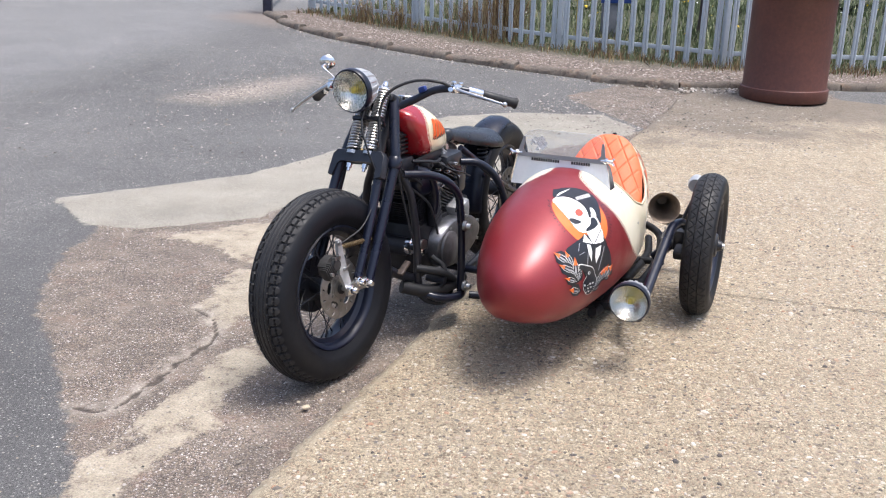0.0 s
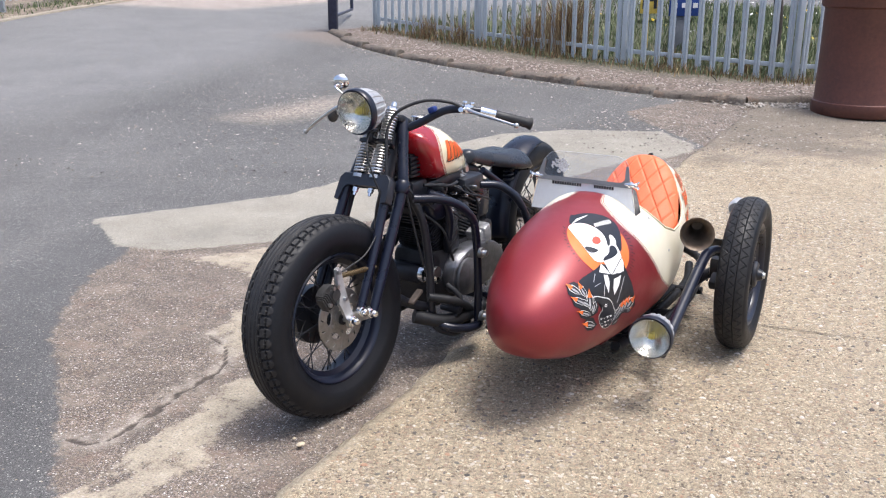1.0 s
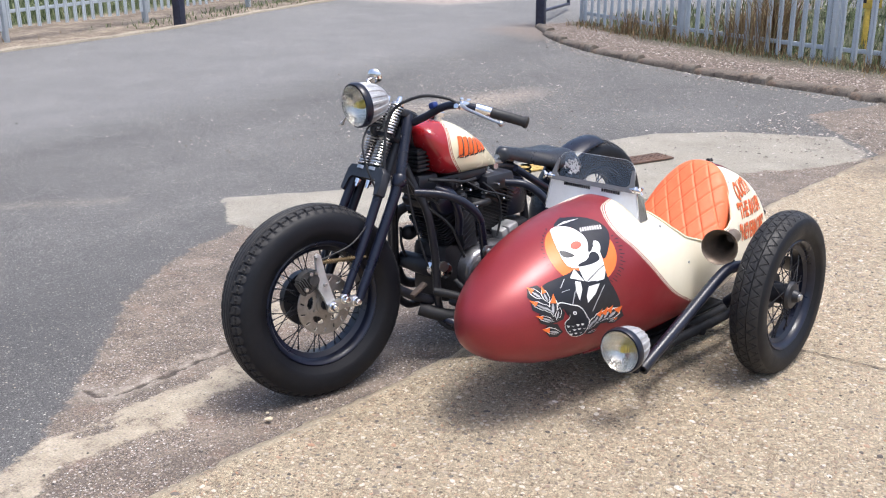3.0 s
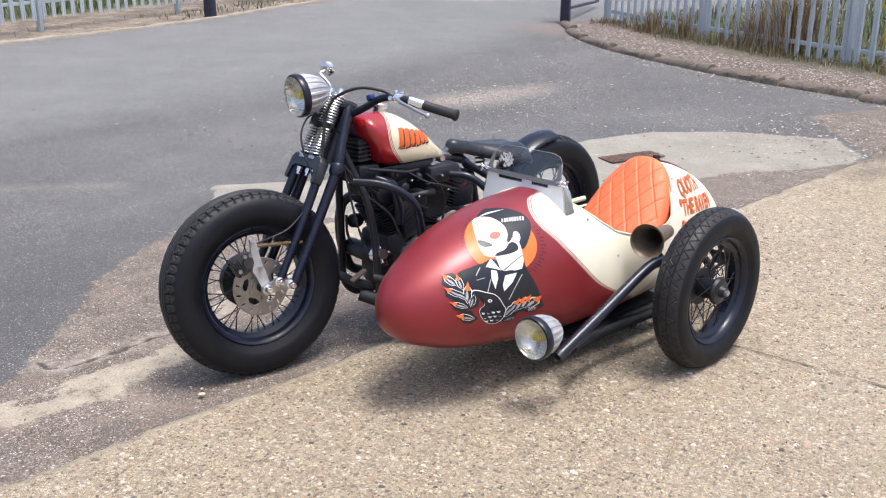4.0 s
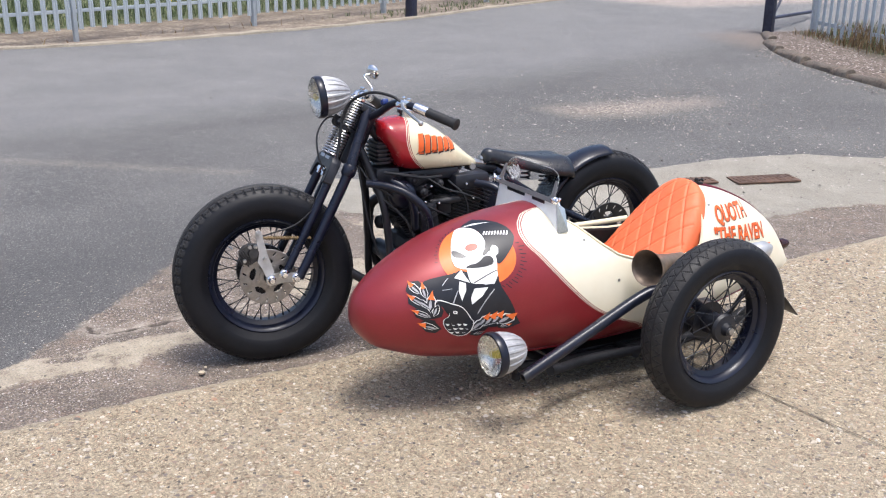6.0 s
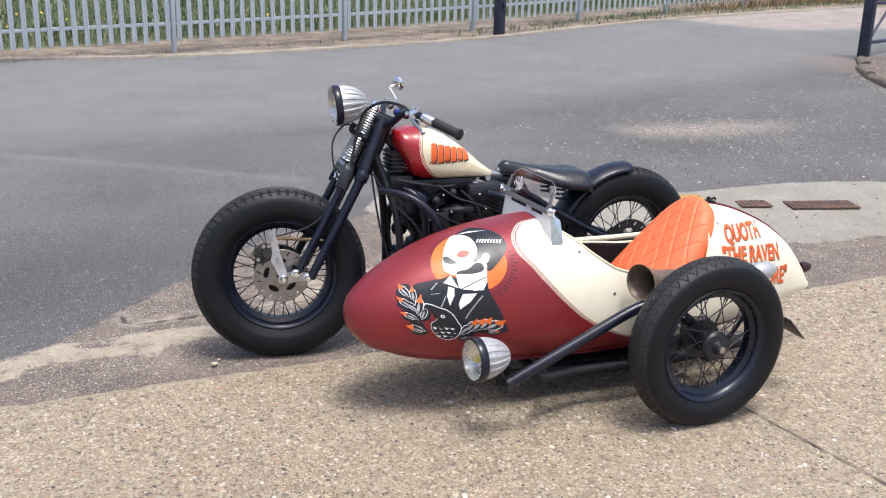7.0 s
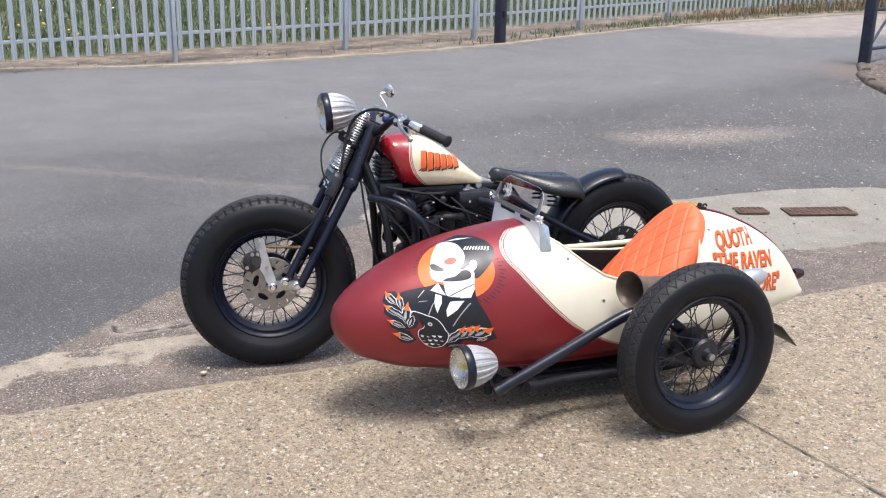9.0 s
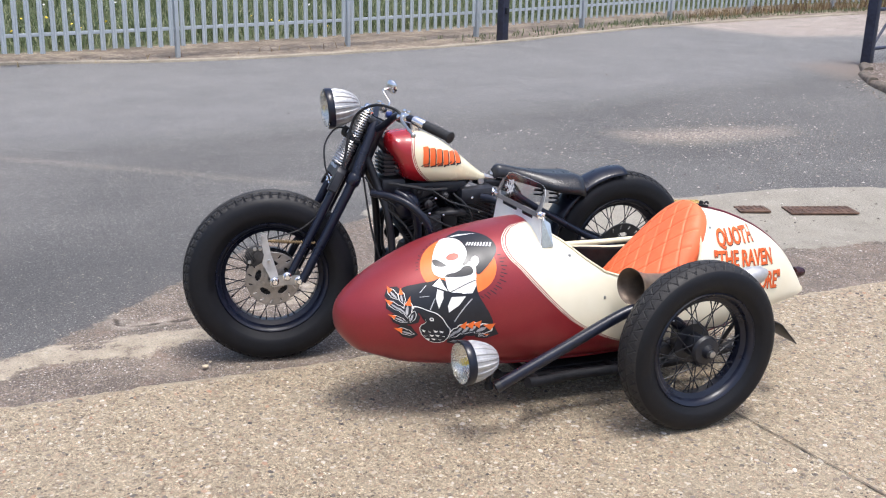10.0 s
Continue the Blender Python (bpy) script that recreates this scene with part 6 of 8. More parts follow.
# ---- fuel tank ----
TANK_ROWS = [(1.06, 0.852, 0.825, 0.02), (1.055, 0.864, 0.81, 0.05), (1.045, 0.874, 0.795, 0.076), (1.03, 0.88, 0.775, 0.092), (1.01, 0.884, 0.735, 0.101), (0.992, 0.886, 0.7, 0.106), (0.95, 0.886, 0.682, 0.112), (0.90, 0.876, 0.678, 0.113), (0.85, 0.854, 0.677, 0.109), (0.80, 0.824, 0.676, 0.1), (0.74, 0.779, 0.675, 0.082), (0.69, 0.737, 0.672, 0.058), (0.65, 0.706, 0.668, 0.036), (0.625, 0.69, 0.668, 0.014)]


def loft(rows, xs, n, axis_y=0.0, low=3.2, high=2.3, mid=0.45):
    bm = bmesh.new()
    rings = []
    for x in xs:
        zt, zb, hw = (table(rows, x, c) for c in (1, 2, 3))
        zc = zb + mid * (zt - zb)
        ring = []
        for k in range(n):
            a = 2 * math.pi * k / n
            s, c = math.sin(a), math.cos(a)
            e = high if c > 0 else low
            y = axis_y + hw * math.copysign(abs(s) ** (2 / e), s)
            z = zc + (zt - zc if c > 0 else zc - zb) * math.copysign(abs(c) ** (2 / e), c)
            ring.append(bm.verts.new((x, y, z)))
        rings.append(ring)
    for u, v in zip(rings, rings[1:]):
        for k in range(n):
            bm.faces.new((u[k], u[(k + 1) % n], v[(k + 1) % n], v[k]))
    bm.faces.new(rings[0][::-1])
    bm.faces.new(rings[-1])
    return bm


tank = part("fuel_tank", loft(TANK_ROWS, np.linspace(1.06, 0.625, 60), 48), TANK, BIKE, "dark red fuel tank with cream side panel", autosmooth=60)
bm = bmesh.new()
lathe(bm, [(-0.02, 0.0), (-0.02, 0.028), (0.004, 0.028), (0.004, 0.024), (0.012, 0.024), (0.012, 0.034), (0.026, 0.034), (0.03, 0.03), (0.031, 0.0)], (0.935, 0.0, 0.884), (-0.12, 0, 1), 14)
part("filler_cap", bm, CHROME, tank, "chrome filler cap")
bm = bmesh.new()
tube(bm, [(0.64, 0, 0.68), (0.6, 0, 0.672), (0.575, 0, 0.668)], [0.016, 0.012, 0.01], 12)
lathe(bm, [(0.0, 0.0), (0.0, 0.013), (0.012, 0.013), (0.012, 0.0)], (0.655, 0.035, 0.668), (0, 1, 0.1), 10)
part("tank_bolt", bm, STEEL, tank)


def tank_y(x, z):
    """The tank's outer side at x and z."""
    zt, zb, hw = (table(TANK_ROWS, x, c) for c in (1, 2, 3))
    zc = zb + 0.45 * (zt - zb)
    e = 2.3 if z > zc else 3.2
    k = min(0.999, abs(z - zc) / ((zt - zc) if z > zc else (zc - zb)))
    return hw * (1 - k ** e) ** (1 / e)


def on_surface(bm, outline, at, lift, rows=1):
    """A thin painted shape: an outline of (x, z) laid on the surface y = at(x, z)."""
    cx = sum(p[0] for p in outline) / len(outline)
    cz = sum(p[1] for p in outline) / len(outline)
    pts = []
    for (x0, z0), (x1, z1) in zip(outline, outline[1:] + outline[:1]):
        n = max(1, int(math.hypot(x1 - x0, z1 - z0) / 0.008))
        pts += [(x0 + (x1 - x0) * i / n, z0 + (z1 - z0) * i / n) for i in range(n)]

    def vert(x, z):
        e = 0.004
        y = at(x, z)
        nx, nz = -(at(x + e, z) - at(x - e, z)) / (2 * e), -(at(x, z + e) - at(x, z - e)) / (2 * e)
        nv = Vector((nx, 1, nz)).normalized()
        return bm.verts.new(Vector((x, y, z)) + nv * lift)

    rings = []
    for f in (1.0, 0.75, 0.5, 0.25):
        rings.append([vert(cx + (x - cx) * f, cz + (z - cz) * f) for x, z in pts])
    for u, v in zip(rings, rings[1:]):
        for k in range(len(pts)):
            bm.faces.new((u[k], u[(k + 1) % len(pts)], v[(k + 1) % len(pts)], v[k]))
    mid = vert(cx, cz)
    for k in range(len(pts)):
        bm.faces.new((rings[-1][k], rings[-1][(k + 1) % len(pts)], mid))
    return bm


# six tall strokes and a scrawl below, as plain shapes
for k in range(6):
    x = 0.928 - 0.0285 * k
    h = 0.075 - 0.007 * k
    z = 0.755 + 0.0005 * k
    for dx, lift, mat, nm in ((0.0045, 0.0012, PAINT_BLACK, "lettering_shadow"), (0.0, 0.002, PAINT_LETTER, "lettering")):
        bm = bmesh.new()
        on_surface(bm, [(x - dx, z - dx), (x - 0.022 - dx, z - dx + 0.0), (x - 0.025 - dx, z + h - dx), (x - 0.003 - dx, z + h - dx)], tank_y, lift)
        part(nm, bm, mat, tank)
for k in range(9):
    x = 0.937 - 0.019 * k
    bm = bmesh.new()
    z = 0.752 + 0.006 * math.sin(k * 2.2)
    on_surface(bm, [(x, z), (x - 0.017, z + 0.008), (x - 0.02, z + 0.013), (x - 0.003, z + 0.006)], tank_y, 0.0028)
    part("scrawl", bm, PAINT_BLACK, tank)

# ---- saddle ----
def saddle():
    bm = bmesh.new()
    nx, ny = 30, 24
    top, low = [], []
    for i in range(nx + 1):
        u = i / nx
        x = 0.592 - 0.42 * u
        w = 0.035 + 0.105 * (1 / (1 + math.exp(-(u - 0.45) * 11)))
        w *= math.sqrt(max(0.0, 1 - max(0, (u - 0.86) / 0.14) ** 2)) * math.sqrt(max(0.02, min(1, u / 0.06)))
        w = max(w, 0.004)
        ridge = 0.737 - 0.04 * math.sin(min(1, u * 1.1) * math.pi * 0.6) - 0.002 * u
        a, b = [], []
        for j in range(ny + 1):
            v = j / ny * 2 - 1
            droop = 0.055 * abs(v) ** 2.4 * (0.35 + 0.85 * u) + 0.018 * abs(v) ** 9 + 0.03 * max(0, (u - 0.82) / 0.18) ** 2 + 0.018 * u * math.exp(-(v / 0.45) ** 2)
            z = ridge - droop - 0.03 * max(0, 1 - u / 0.09) ** 2
            a.append(bm.verts.new((x, v * w, z)))
            b.append(bm.verts.new((x, v * w * 0.9, z - (0.026 + 0.02 * u) * (1 - 0.75 * abs(v) ** 3) - 0.003)))
        top.append(a)
        low.append(b)
    for i in range(nx):
        for j in range(ny):
            bm.faces.new((top[i][j], top[i][j + 1], top[i + 1][j + 1], top[i + 1][j]))
            bm.faces.new((low[i][j], low[i + 1][j], low[i + 1][j + 1], low[i][j + 1]))
        for j in (0, ny):
            bm.faces.new((top[i][j], top[i + 1][j], low[i + 1][j], low[i][j]))
    for i in (0, nx):
        for j in range(ny):
            bm.faces.new((top[i][j], low[i][j], low[i][j + 1], top[i][j + 1]))
    seat = part("saddle", bm, LEATHER, BIKE, "black leather solo saddle", autosmooth=85)
    for s in (1, -1):
        bm = bmesh.new()
        coil(bm, Vector((0.33, s * 0.075, 0.56)), Vector((0.33, s * 0.075, 0.655)), 0.02, 0.004, 5)
        part("seat_spring", bm, SATIN, seat)
    bm = bmesh.new()
    tube(bm, [(0.6, 0, 0.69), (0.55, 0, 0.68), (0.5, 0, 0.665)], 0.012, 8)
    part("seat_pivot", bm, STEEL, seat)


saddle()

# ---- rear mudguard ----
bm = bmesh.new()
rings = []
for i in range(29):
    a = radians(186 - 96 * i / 28)
    ring = []
    for k in range(13):
        w = (k / 12 * 2 - 1)
        r = 0.356 - 0.026 * abs(w) ** 2.6
        flat = 0.072
        ring.append((REAR[0] - r * math.cos(a), w * flat, REAR[2] + r * math.sin(a)))
    rings.append([bm.verts.new(p) for p in ring])
for u, v in zip(rings, rings[1:]):
    for k in range(12):
        bm.faces.new((u[k], u[k + 1], v[k + 1], v[k]))
guard = part("rear_mudguard", bm, BLACK, BIKE, "short black rear mudguard")
mod = guard.modifiers.new("sheet", "SOLIDIFY")
mod.thickness, mod.offset = 0.004, 1

# ---- frame ----
def pipe(name, pts, r, mat=BLACK, label="", parent=None, curved=True):
    bm = bmesh.new()
    tube(bm, pts, r, 12, curved)
    return part(name, bm, mat, parent or BIKE, label)


for s in (1, -1):
    pipe("down_tube", [(1.13, s * 0.025, 0.78), (1.09, s * 0.055, 0.66), (1.062, s * 0.095, 0.56), (1.045, s * 0.115, 0.38), (1.04, s * 0.12, 0.22), (1.0, s * 0.12, 0.145), (0.9, s * 0.12, 0.125), (0.5, s * 0.125, 0.135), (0.25, s * 0.13, 0.22), (0.02, s * 0.125, 0.33)], 0.0155, SATIN)
    pipe("rear_stay", [(0.56, s * 0.07, 0.65), (0.46, s * 0.1, 0.58), (0.3, s * 0.115, 0.485), (0.15, s * 0.12, 0.405), (0.0, s * 0.12, 0.34)], 0.0145, BLACK)
pipe("backbone", [(1.09, 0, 0.86), (0.95, 0, 0.72), (0.75, 0, 0.665), (0.56, 0, 0.65), (0.47, 0, 0.6), (0.42, 0, 0.4), (0.4, 0, 0.16)], 0.0185, SATIN)
pipe("engine_bar", [(1.13, 0.1, 0.655), (1.06, 0.165, 0.647), (1.0, 0.21, 0.618), (0.952, 0.238, 0.565), (0.934, 0.246, 0.5), (0.92, 0.25, 0.35), (0.905, 0.245, 0.13)], 0.0155, BLACK, "black tubular engine guard")
pipe("sidecar_stay", [(0.68, 0.09, 0.62), (0.63, 0.15, 0.612), (0.575, 0.2, 0.555), (0.53, 0.23, 0.45), (0.5, 0.24, 0.3)], 0.0155, BLACK, "black sidecar mounting stay")
pipe("sidecar_stay", [(0.905, 0.245, 0.14), (0.87, 0.32, 0.135), (0.82, 0.4, 0.14)], 0.0155, BLACK)
pipe("sidecar_stay", [(0.2, 0.13, 0.25), (0.2, 0.3, 0.2), (0.2, 0.4, 0.17)], 0.0155, BLACK)
pipe("sidecar_stay", [(0.62, 0.0, 0.14), (0.62, 0.3, 0.14), (0.62, 0.42, 0.14)], 0.0155, BLACK)
for o in ((0.93, 0.262, 0.43), (0.908, 0.258, 0.175)):
    bm = bmesh.new()
    lathe(bm, [(0.0, 0.0), (0.0, 0.02), (0.012, 0.02), (0.014, 0.012), (0.03, 0.011), (0.03, 0.0)], o, (0, 1, 0), 12)
    part("clamp_bolt", bm, STEEL, BIKE)

# ---- engine ----
bm = bmesh.new()
box(bm, (0.80, 0.0, 0.30), (0.36, 0.2, 0.24), bevel=0.04)
box(bm, (0.58, 0.0, 0.34), (0.2, 0.18, 0.2), bevel=0.03)
engine = part("crankcase", bm, ALLOY_DULL, BIKE, "dark cast engine crankcase")
bm = bmesh.new()
prof = [(0.0, 1.0), (0.045, 1.0), (0.058, 0.94), (0.064, 0.8), (0.066, 0.0)]
n = 64
rings = []
for s, r in prof:
    ring = []
    for k in range(n):
        a = 2 * math.pi * k / n
        x = 0.72 + (0.20 * r) * math.copysign(abs(math.cos(a)) ** 0.8, math.cos(a))
        ring.append(bm.verts.new((x, 0.1 + s, 0.305 + (0.095 + 0.025 * math.cos(a)) * r * math.sin(a))))
    rings.append(ring)
for u, v in zip(rings, rings[1:]):
    for k in range(n):
        bm.faces.new((u[k], u[(k + 1) % n], v[(k + 1) % n], v[k]))
cover = part("primary_cover", bm, ALLOY_MID, engine, "polished cast alloy primary cover")
bm = bmesh.new()
lathe(bm, [(0.0, 0.072), (0.01, 0.072), (0.014, 0.066), (0.014, 0.06), (0.022, 0.05), (0.024, 0.0)], (0.855, 0.163, 0.30), (0, 1, 0), 36)
part("alternator_cover", bm, ALLOY_MID, engine, "round alloy cover")
for k in range(7):
    a = 2 * math.pi * k / 7
    bm = bmesh.new()
    lathe(bm, [(0.0, 0.0), (0.0, 0.008), (0.008, 0.008), (0.009, 0.0)], (0.72 + 0.18 * math.cos(a), 0.155, 0.305 + 0.09 * math.sin(a)), (0, 1, 0), 8)
    part("screw", bm, STEEL, engine)
for tilt, cx, nm in ((0.39, 0.865, "front"), (-0.39, 0.735, "rear")):
    ax = Vector((math.sin(tilt), 0, math.cos(tilt)))
    o = Vector((cx, 0, 0.40))
    bm = bmesh.new()
    m = axes(o, (ax.z, 0, -ax.x), (0, 1, 0))
    rows = [(0.0, 0.062, 0.062)]
    for i in range(11):
        z, h = 0.02 + 0.0125 * i, 0.066 + 0.0024 * i
        rows += [(z, 0.062, 0.062), (z, h, 0.086), (z + 0.004, h, 0.086), (z + 0.004, 0.062, 0.062)]
    stack(bm, m, rows + [(0.16, 0.062, 0.062)])
    cyl = part("cylinder", bm, SATIN, engine, "black finned cylinder")
    m = axes(o + ax * 0.158, (ax.z, 0, -ax.x), (0, 1, 0))
    bm = bmesh.new()
    for i in range(4):
        box(bm, m @ Vector((0, 0, 0.008 + 0.014 * i)), (0.165, 0.17, 0.006), m.to_3x3().to_4x4(), 0.002)
    box(bm, m @ Vector((0, 0, 0.028)), (0.13, 0.13, 0.056), m.to_3x3().to_4x4(), 0.006)
    part("cylinder_head", bm, SATIN, engine, "black finned cylinder head")
    bm = bmesh.new()
    box(bm, m @ Vector((0, 0, 0.074)), (0.19, 0.15, 0.036), m.to_3x3().to_4x4(), 0.012)
    box(bm, m @ Vector((0, 0, 0.094)), (0.17, 0.13, 0.016), m.to_3x3().to_4x4(), 0.006)
    part("rocker_box", bm, ALLOY_DULL if tilt > 0 else ROCKER_GREY, engine, "grey alloy rocker box")
    for dx in (-0.07, 0.07):
        for dy in (-0.05, 0.05):
            bm = bmesh.new()
            lathe(bm, [(0.0, 0.0), (0.0, 0.007), (0.01, 0.007), (0.01, 0.0)], m @ Vector((dx, dy, 0.1)), ax, 8)
            part("bolt", bm, STEEL, engine)
bm = bmesh.new()
box(bm, (0.66, 0.11, 0.405), (0.1, 0.07, 0.085), Matrix.Rotation(0.25, 4, "Y"), 0.012)
box(bm, (0.66, 0.135, 0.43), (0.05, 0.04, 0.05), Matrix.Rotation(0.25, 4, "Y"), 0.008)
part("gearbox_top", bm, ALLOY, engine, "pale cast alloy gearbox top")
# dark disc added on the far side to close the bright gap behind the cylinders
bm = bmesh.new()
lathe(bm, [(-0.03, 0.0), (-0.03, 0.1), (-0.02, 0.112), (0.02, 0.112), (0.03, 0.1), (0.04, 0.06), (0.04, 0.0)], (0.79, -0.14, 0.57), (0, -1, 0), 36)
part("air_cleaner", bm, SATIN, engine, "round black filler disc, shaped like an air cleaner")
# dark clutter below the tank
bm = bmesh.new()
box(bm, (0.87, 0.0, 0.655), (0.3, 0.13, 0.05), bevel=0.015)
box(bm, (1.03, 0.0, 0.66), (0.1, 0.14, 0.08), bevel=0.015)
box(bm, (0.68, 0.03, 0.62), (0.16, 0.15, 0.07), bevel=0.02)
part("engine_mount", bm, SATIN, engine, "black engine mounting and wiring boxes")
for pts, r in (([(1.06, 0.1, 0.69), (0.99, 0.13, 0.68), (0.9, 0.12, 0.66), (0.82, 0.1, 0.655)], 0.006), ([(1.08, 0.09, 0.6), (1.0, 0.14, 0.52), (0.96, 0.15, 0.44), (0.93, 0.15, 0.38)], 0.005), ([(0.8, 0.12, 0.64), (0.74, 0.14, 0.58), (0.72, 0.14, 0.5), (0.74, 0.14, 0.42)], 0.0045), ([(1.0, 0.1, 0.63), (0.93, 0.14, 0.57), (0.86, 0.14, 0.53), (0.8, 0.13, 0.5)], 0.004)):
    bm = bmesh.new()
    tube(bm, pts, r, 8)
    part("hose", bm, CABLE, engine)
for x, z, r in ((0.945, 0.655, 0.022), (0.9, 0.6, 0.02), (1.03, 0.62, 0.018), (0.83, 0.63, 0.016)):
    bm = bmesh.new()
    lathe(bm, [(-0.03, 0.0), (-0.03, r), (0.0, r), (0.01, r * 0.8), (0.014, r * 0.35), (0.02, r * 0.3), (0.02, 0.0)], (x, 0.11, z), (0.1, 1, 0.1), 16)
    part("cap", bm, ALLOY_DULL, engine)
# bright chrome studs added to stand for small highlights on the engine
for x, z in ((0.95, 0.61), (0.9, 0.565), (0.875, 0.625), (1.0, 0.575), (0.84, 0.555), (0.79, 0.6), (0.93, 0.525), (1.03, 0.64), (0.72, 0.62), (0.69, 0.56)):
    bm = bmesh.new()
    lathe(bm, [(-0.02, 0.0), (-0.02, 0.006), (0.0, 0.006), (0.002, 0.0045), (0.006, 0.004), (0.007, 0.0)], (x, 0.125, z), (0.2, 1, 0.2), 8)
    part("bolt", bm, CHROME, engine)
# black cover plate with slanting ribs on the front cylinder's side
bm = bmesh.new()
box(bm, (0.875, 0.105, 0.475), (0.075, 0.03, 0.155), Matrix.Rotation(0.15, 4, "Y"), 0.006)
for k in range(6):
    box(bm, (0.875, 0.121, 0.42 + 0.022 * k), (0.066, 0.004, 0.004), Matrix.Rotation(0.55, 4, "Y"))
part("cylinder_cover", bm, SATIN, engine, "black ribbed cover plate")
# horn cover and small fittings between the cylinders
bm = bmesh.new()
lathe(bm, [(0.0, 0.0), (0.0, 0.045), (0.02, 0.055), (0.04, 0.05), (0.052, 0.035), (0.055, 0.0)], (0.985, 0.09, 0.60), (0.35, 1, 0), 32)
part("horn_cover", bm, BLACK, engine, "black domed horn cover")
bm = bmesh.new()
tube(bm, [(1.03, 0.1, 0.655), (0.99, 0.14, 0.625), (0.96, 0.15, 0.55), (0.95, 0.14, 0.47)], 0.016, 14)
part("intake_pipe", bm, BLACK, engine)
bm = bmesh.new()
box(bm, (0.8, 0.06, 0.53), (0.07, 0.07, 0.07), bevel=0.015)
tube(bm, [(0.86, 0.09, 0.55), (0.8, 0.12, 0.56), (0.74, 0.09, 0.55)], 0.014, 10)
part("carburettor", bm, ALLOY_DULL, engine)
bm = bmesh.new()
rows = [(-0.035, 0.02, 0.05)]
for i in range(5):
    z = -0.03 + 0.016 * i
    rows += [(z, 0.02, 0.05), (z, 0.03, 0.06), (z + 0.007, 0.03, 0.06), (z + 0.007, 0.02, 0.05)]
stack(bm, Matrix.Translation((1.045, 0.0, 0.745)), rows + [(0.05, 0.02, 0.05)])
part("ignition_coil", bm, SATIN, BIKE, "black finned coil pack")
bm = bmesh.new()
box(bm, (0.56, 0.0, 0.53), (0.12, 0.16, 0.15), bevel=0.02)
part("oil_tank", bm, BLACK, BIKE, "black oil tank")
for z0, x1, yy in ((0.5, 1.03, -0.09), (0.52, 0.6, -0.1)):
    pipe("exhaust_pipe", [(0.95 if x1 > 0.9 else 0.68, -0.08, 0.56), (x1, -0.13, z0), (x1 - 0.02, -0.15, 0.3), (x1 - 0.15, -0.16, 0.19), (0.3, -0.17, 0.19)], 0.02, SATIN, "black exhaust pipe", engine)
bm = bmesh.new()
lathe(bm, [(-0.125, 0.0), (-0.125, 0.026), (-0.118, 0.034), (-0.03, 0.037), (0.05, 0.037), (0.055, 0.034), (0.055, 0.0)], (1.0, 0.0, 0.33), (0, 1, 0), 28)
part("starter", bm, SATIN, engine, "black starter barrel")
bm = bmesh.new()
lathe(bm, [(0.055, 0.0), (0.055, 0.035), (0.075, 0.036), (0.08, 0.03), (0.125, 0.03), (0.132, 0.024), (0.134, 0.0)], (1.0, 0.0, 0.335), (0, 1, 0), 28)
part("starter_cap", bm, CHROME, engine, "bright chrome starter cap")
bm = bmesh.new()
lathe(bm, [(-0.03, 0.0), (-0.03, 0.026), (-0.01, 0.03), (0.012, 0.026), (0.022, 0.014), (0.024, 0.0)], (1.0, -0.088, 0.441), (1, 0.3, 0.1), 24)
part("regulator", bm, ALLOY_DULL, engine, "dark domed regulator")
bm = bmesh.new()
tube(bm, [(1.035, -0.09, 0.47), (1.04, -0.08, 0.4), (1.02, -0.07, 0.34)], 0.0055, 8)
part("hose", bm, CABLE, engine)
pipe("foot_rail", [(1.04, 0.12, 0.17), (1.03, 0.18, 0.155), (0.98, 0.23, 0.14), (0.9, 0.245, 0.135), (0.8, 0.2, 0.13)], 0.017, BLACK)
bm = bmesh.new()
lathe(bm, [(0.0, 0.0), (0.0, 0.014), (0.08, 0.017), (0.085, 0.0)], (0.98, 0.13, 0.21), (0, 1, 0), 14)
part("foot_peg", bm, SATIN, BIKE, "black foot peg")
bm = bmesh.new()
box(bm, (1.12, 0.1, 0.285), (0.075, 0.025, 0.012), Matrix.Rotation(0.45, 4, "Y"), 0.003)
part("brake_pedal", bm, plain("worn_pedal", (0.09, 0.068, 0.055), 0.6, 0.2, vary=0.4, scale=60), BIKE)
bm = bmesh.new()
lathe(bm, [(0.0, 0.0), (0.0, 0.012), (0.02, 0.013), (0.02, 0.02), (0.03, 0.02), (0.032, 0.0)], (1.02, 0.11, 0.36), (0.2, 1, 0), 14)
part("fittings", bm, STEEL, engine)
for pts, r in (([(1.1, 0.08, 0.2), (1.02, 0.16, 0.17), (0.92, 0.2, 0.17), (0.8, 0.2, 0.17)], 0.026), ([(1.06, 0.12, 0.27), (1.0, 0.19, 0.25), (0.93, 0.21, 0.21), (0.86, 0.2, 0.16)], 0.016), ([(1.06, 0.1, 0.2), (1.04, 0.16, 0.14), (0.98, 0.2, 0.12), (0.88, 0.19, 0.13)], 0.012), ([(0.98, 0.15, 0.3), (0.97, 0.2, 0.26), (0.98, 0.2, 0.2), (1.0, 0.17, 0.15)], 0.01)):
    bm = bmesh.new()
    tube(bm, pts, r, 10)
    part("hose", bm, CABLE, engine)
# bracket and pedal seen behind the front tyre
bm = bmesh.new()
tube(bm, [(1.2, 0.06, 0.305), (1.13, 0.08, 0.26), (1.05, 0.1, 0.225)], 0.018, 10)
part("mounting_bracket", bm, SATIN, BIKE)


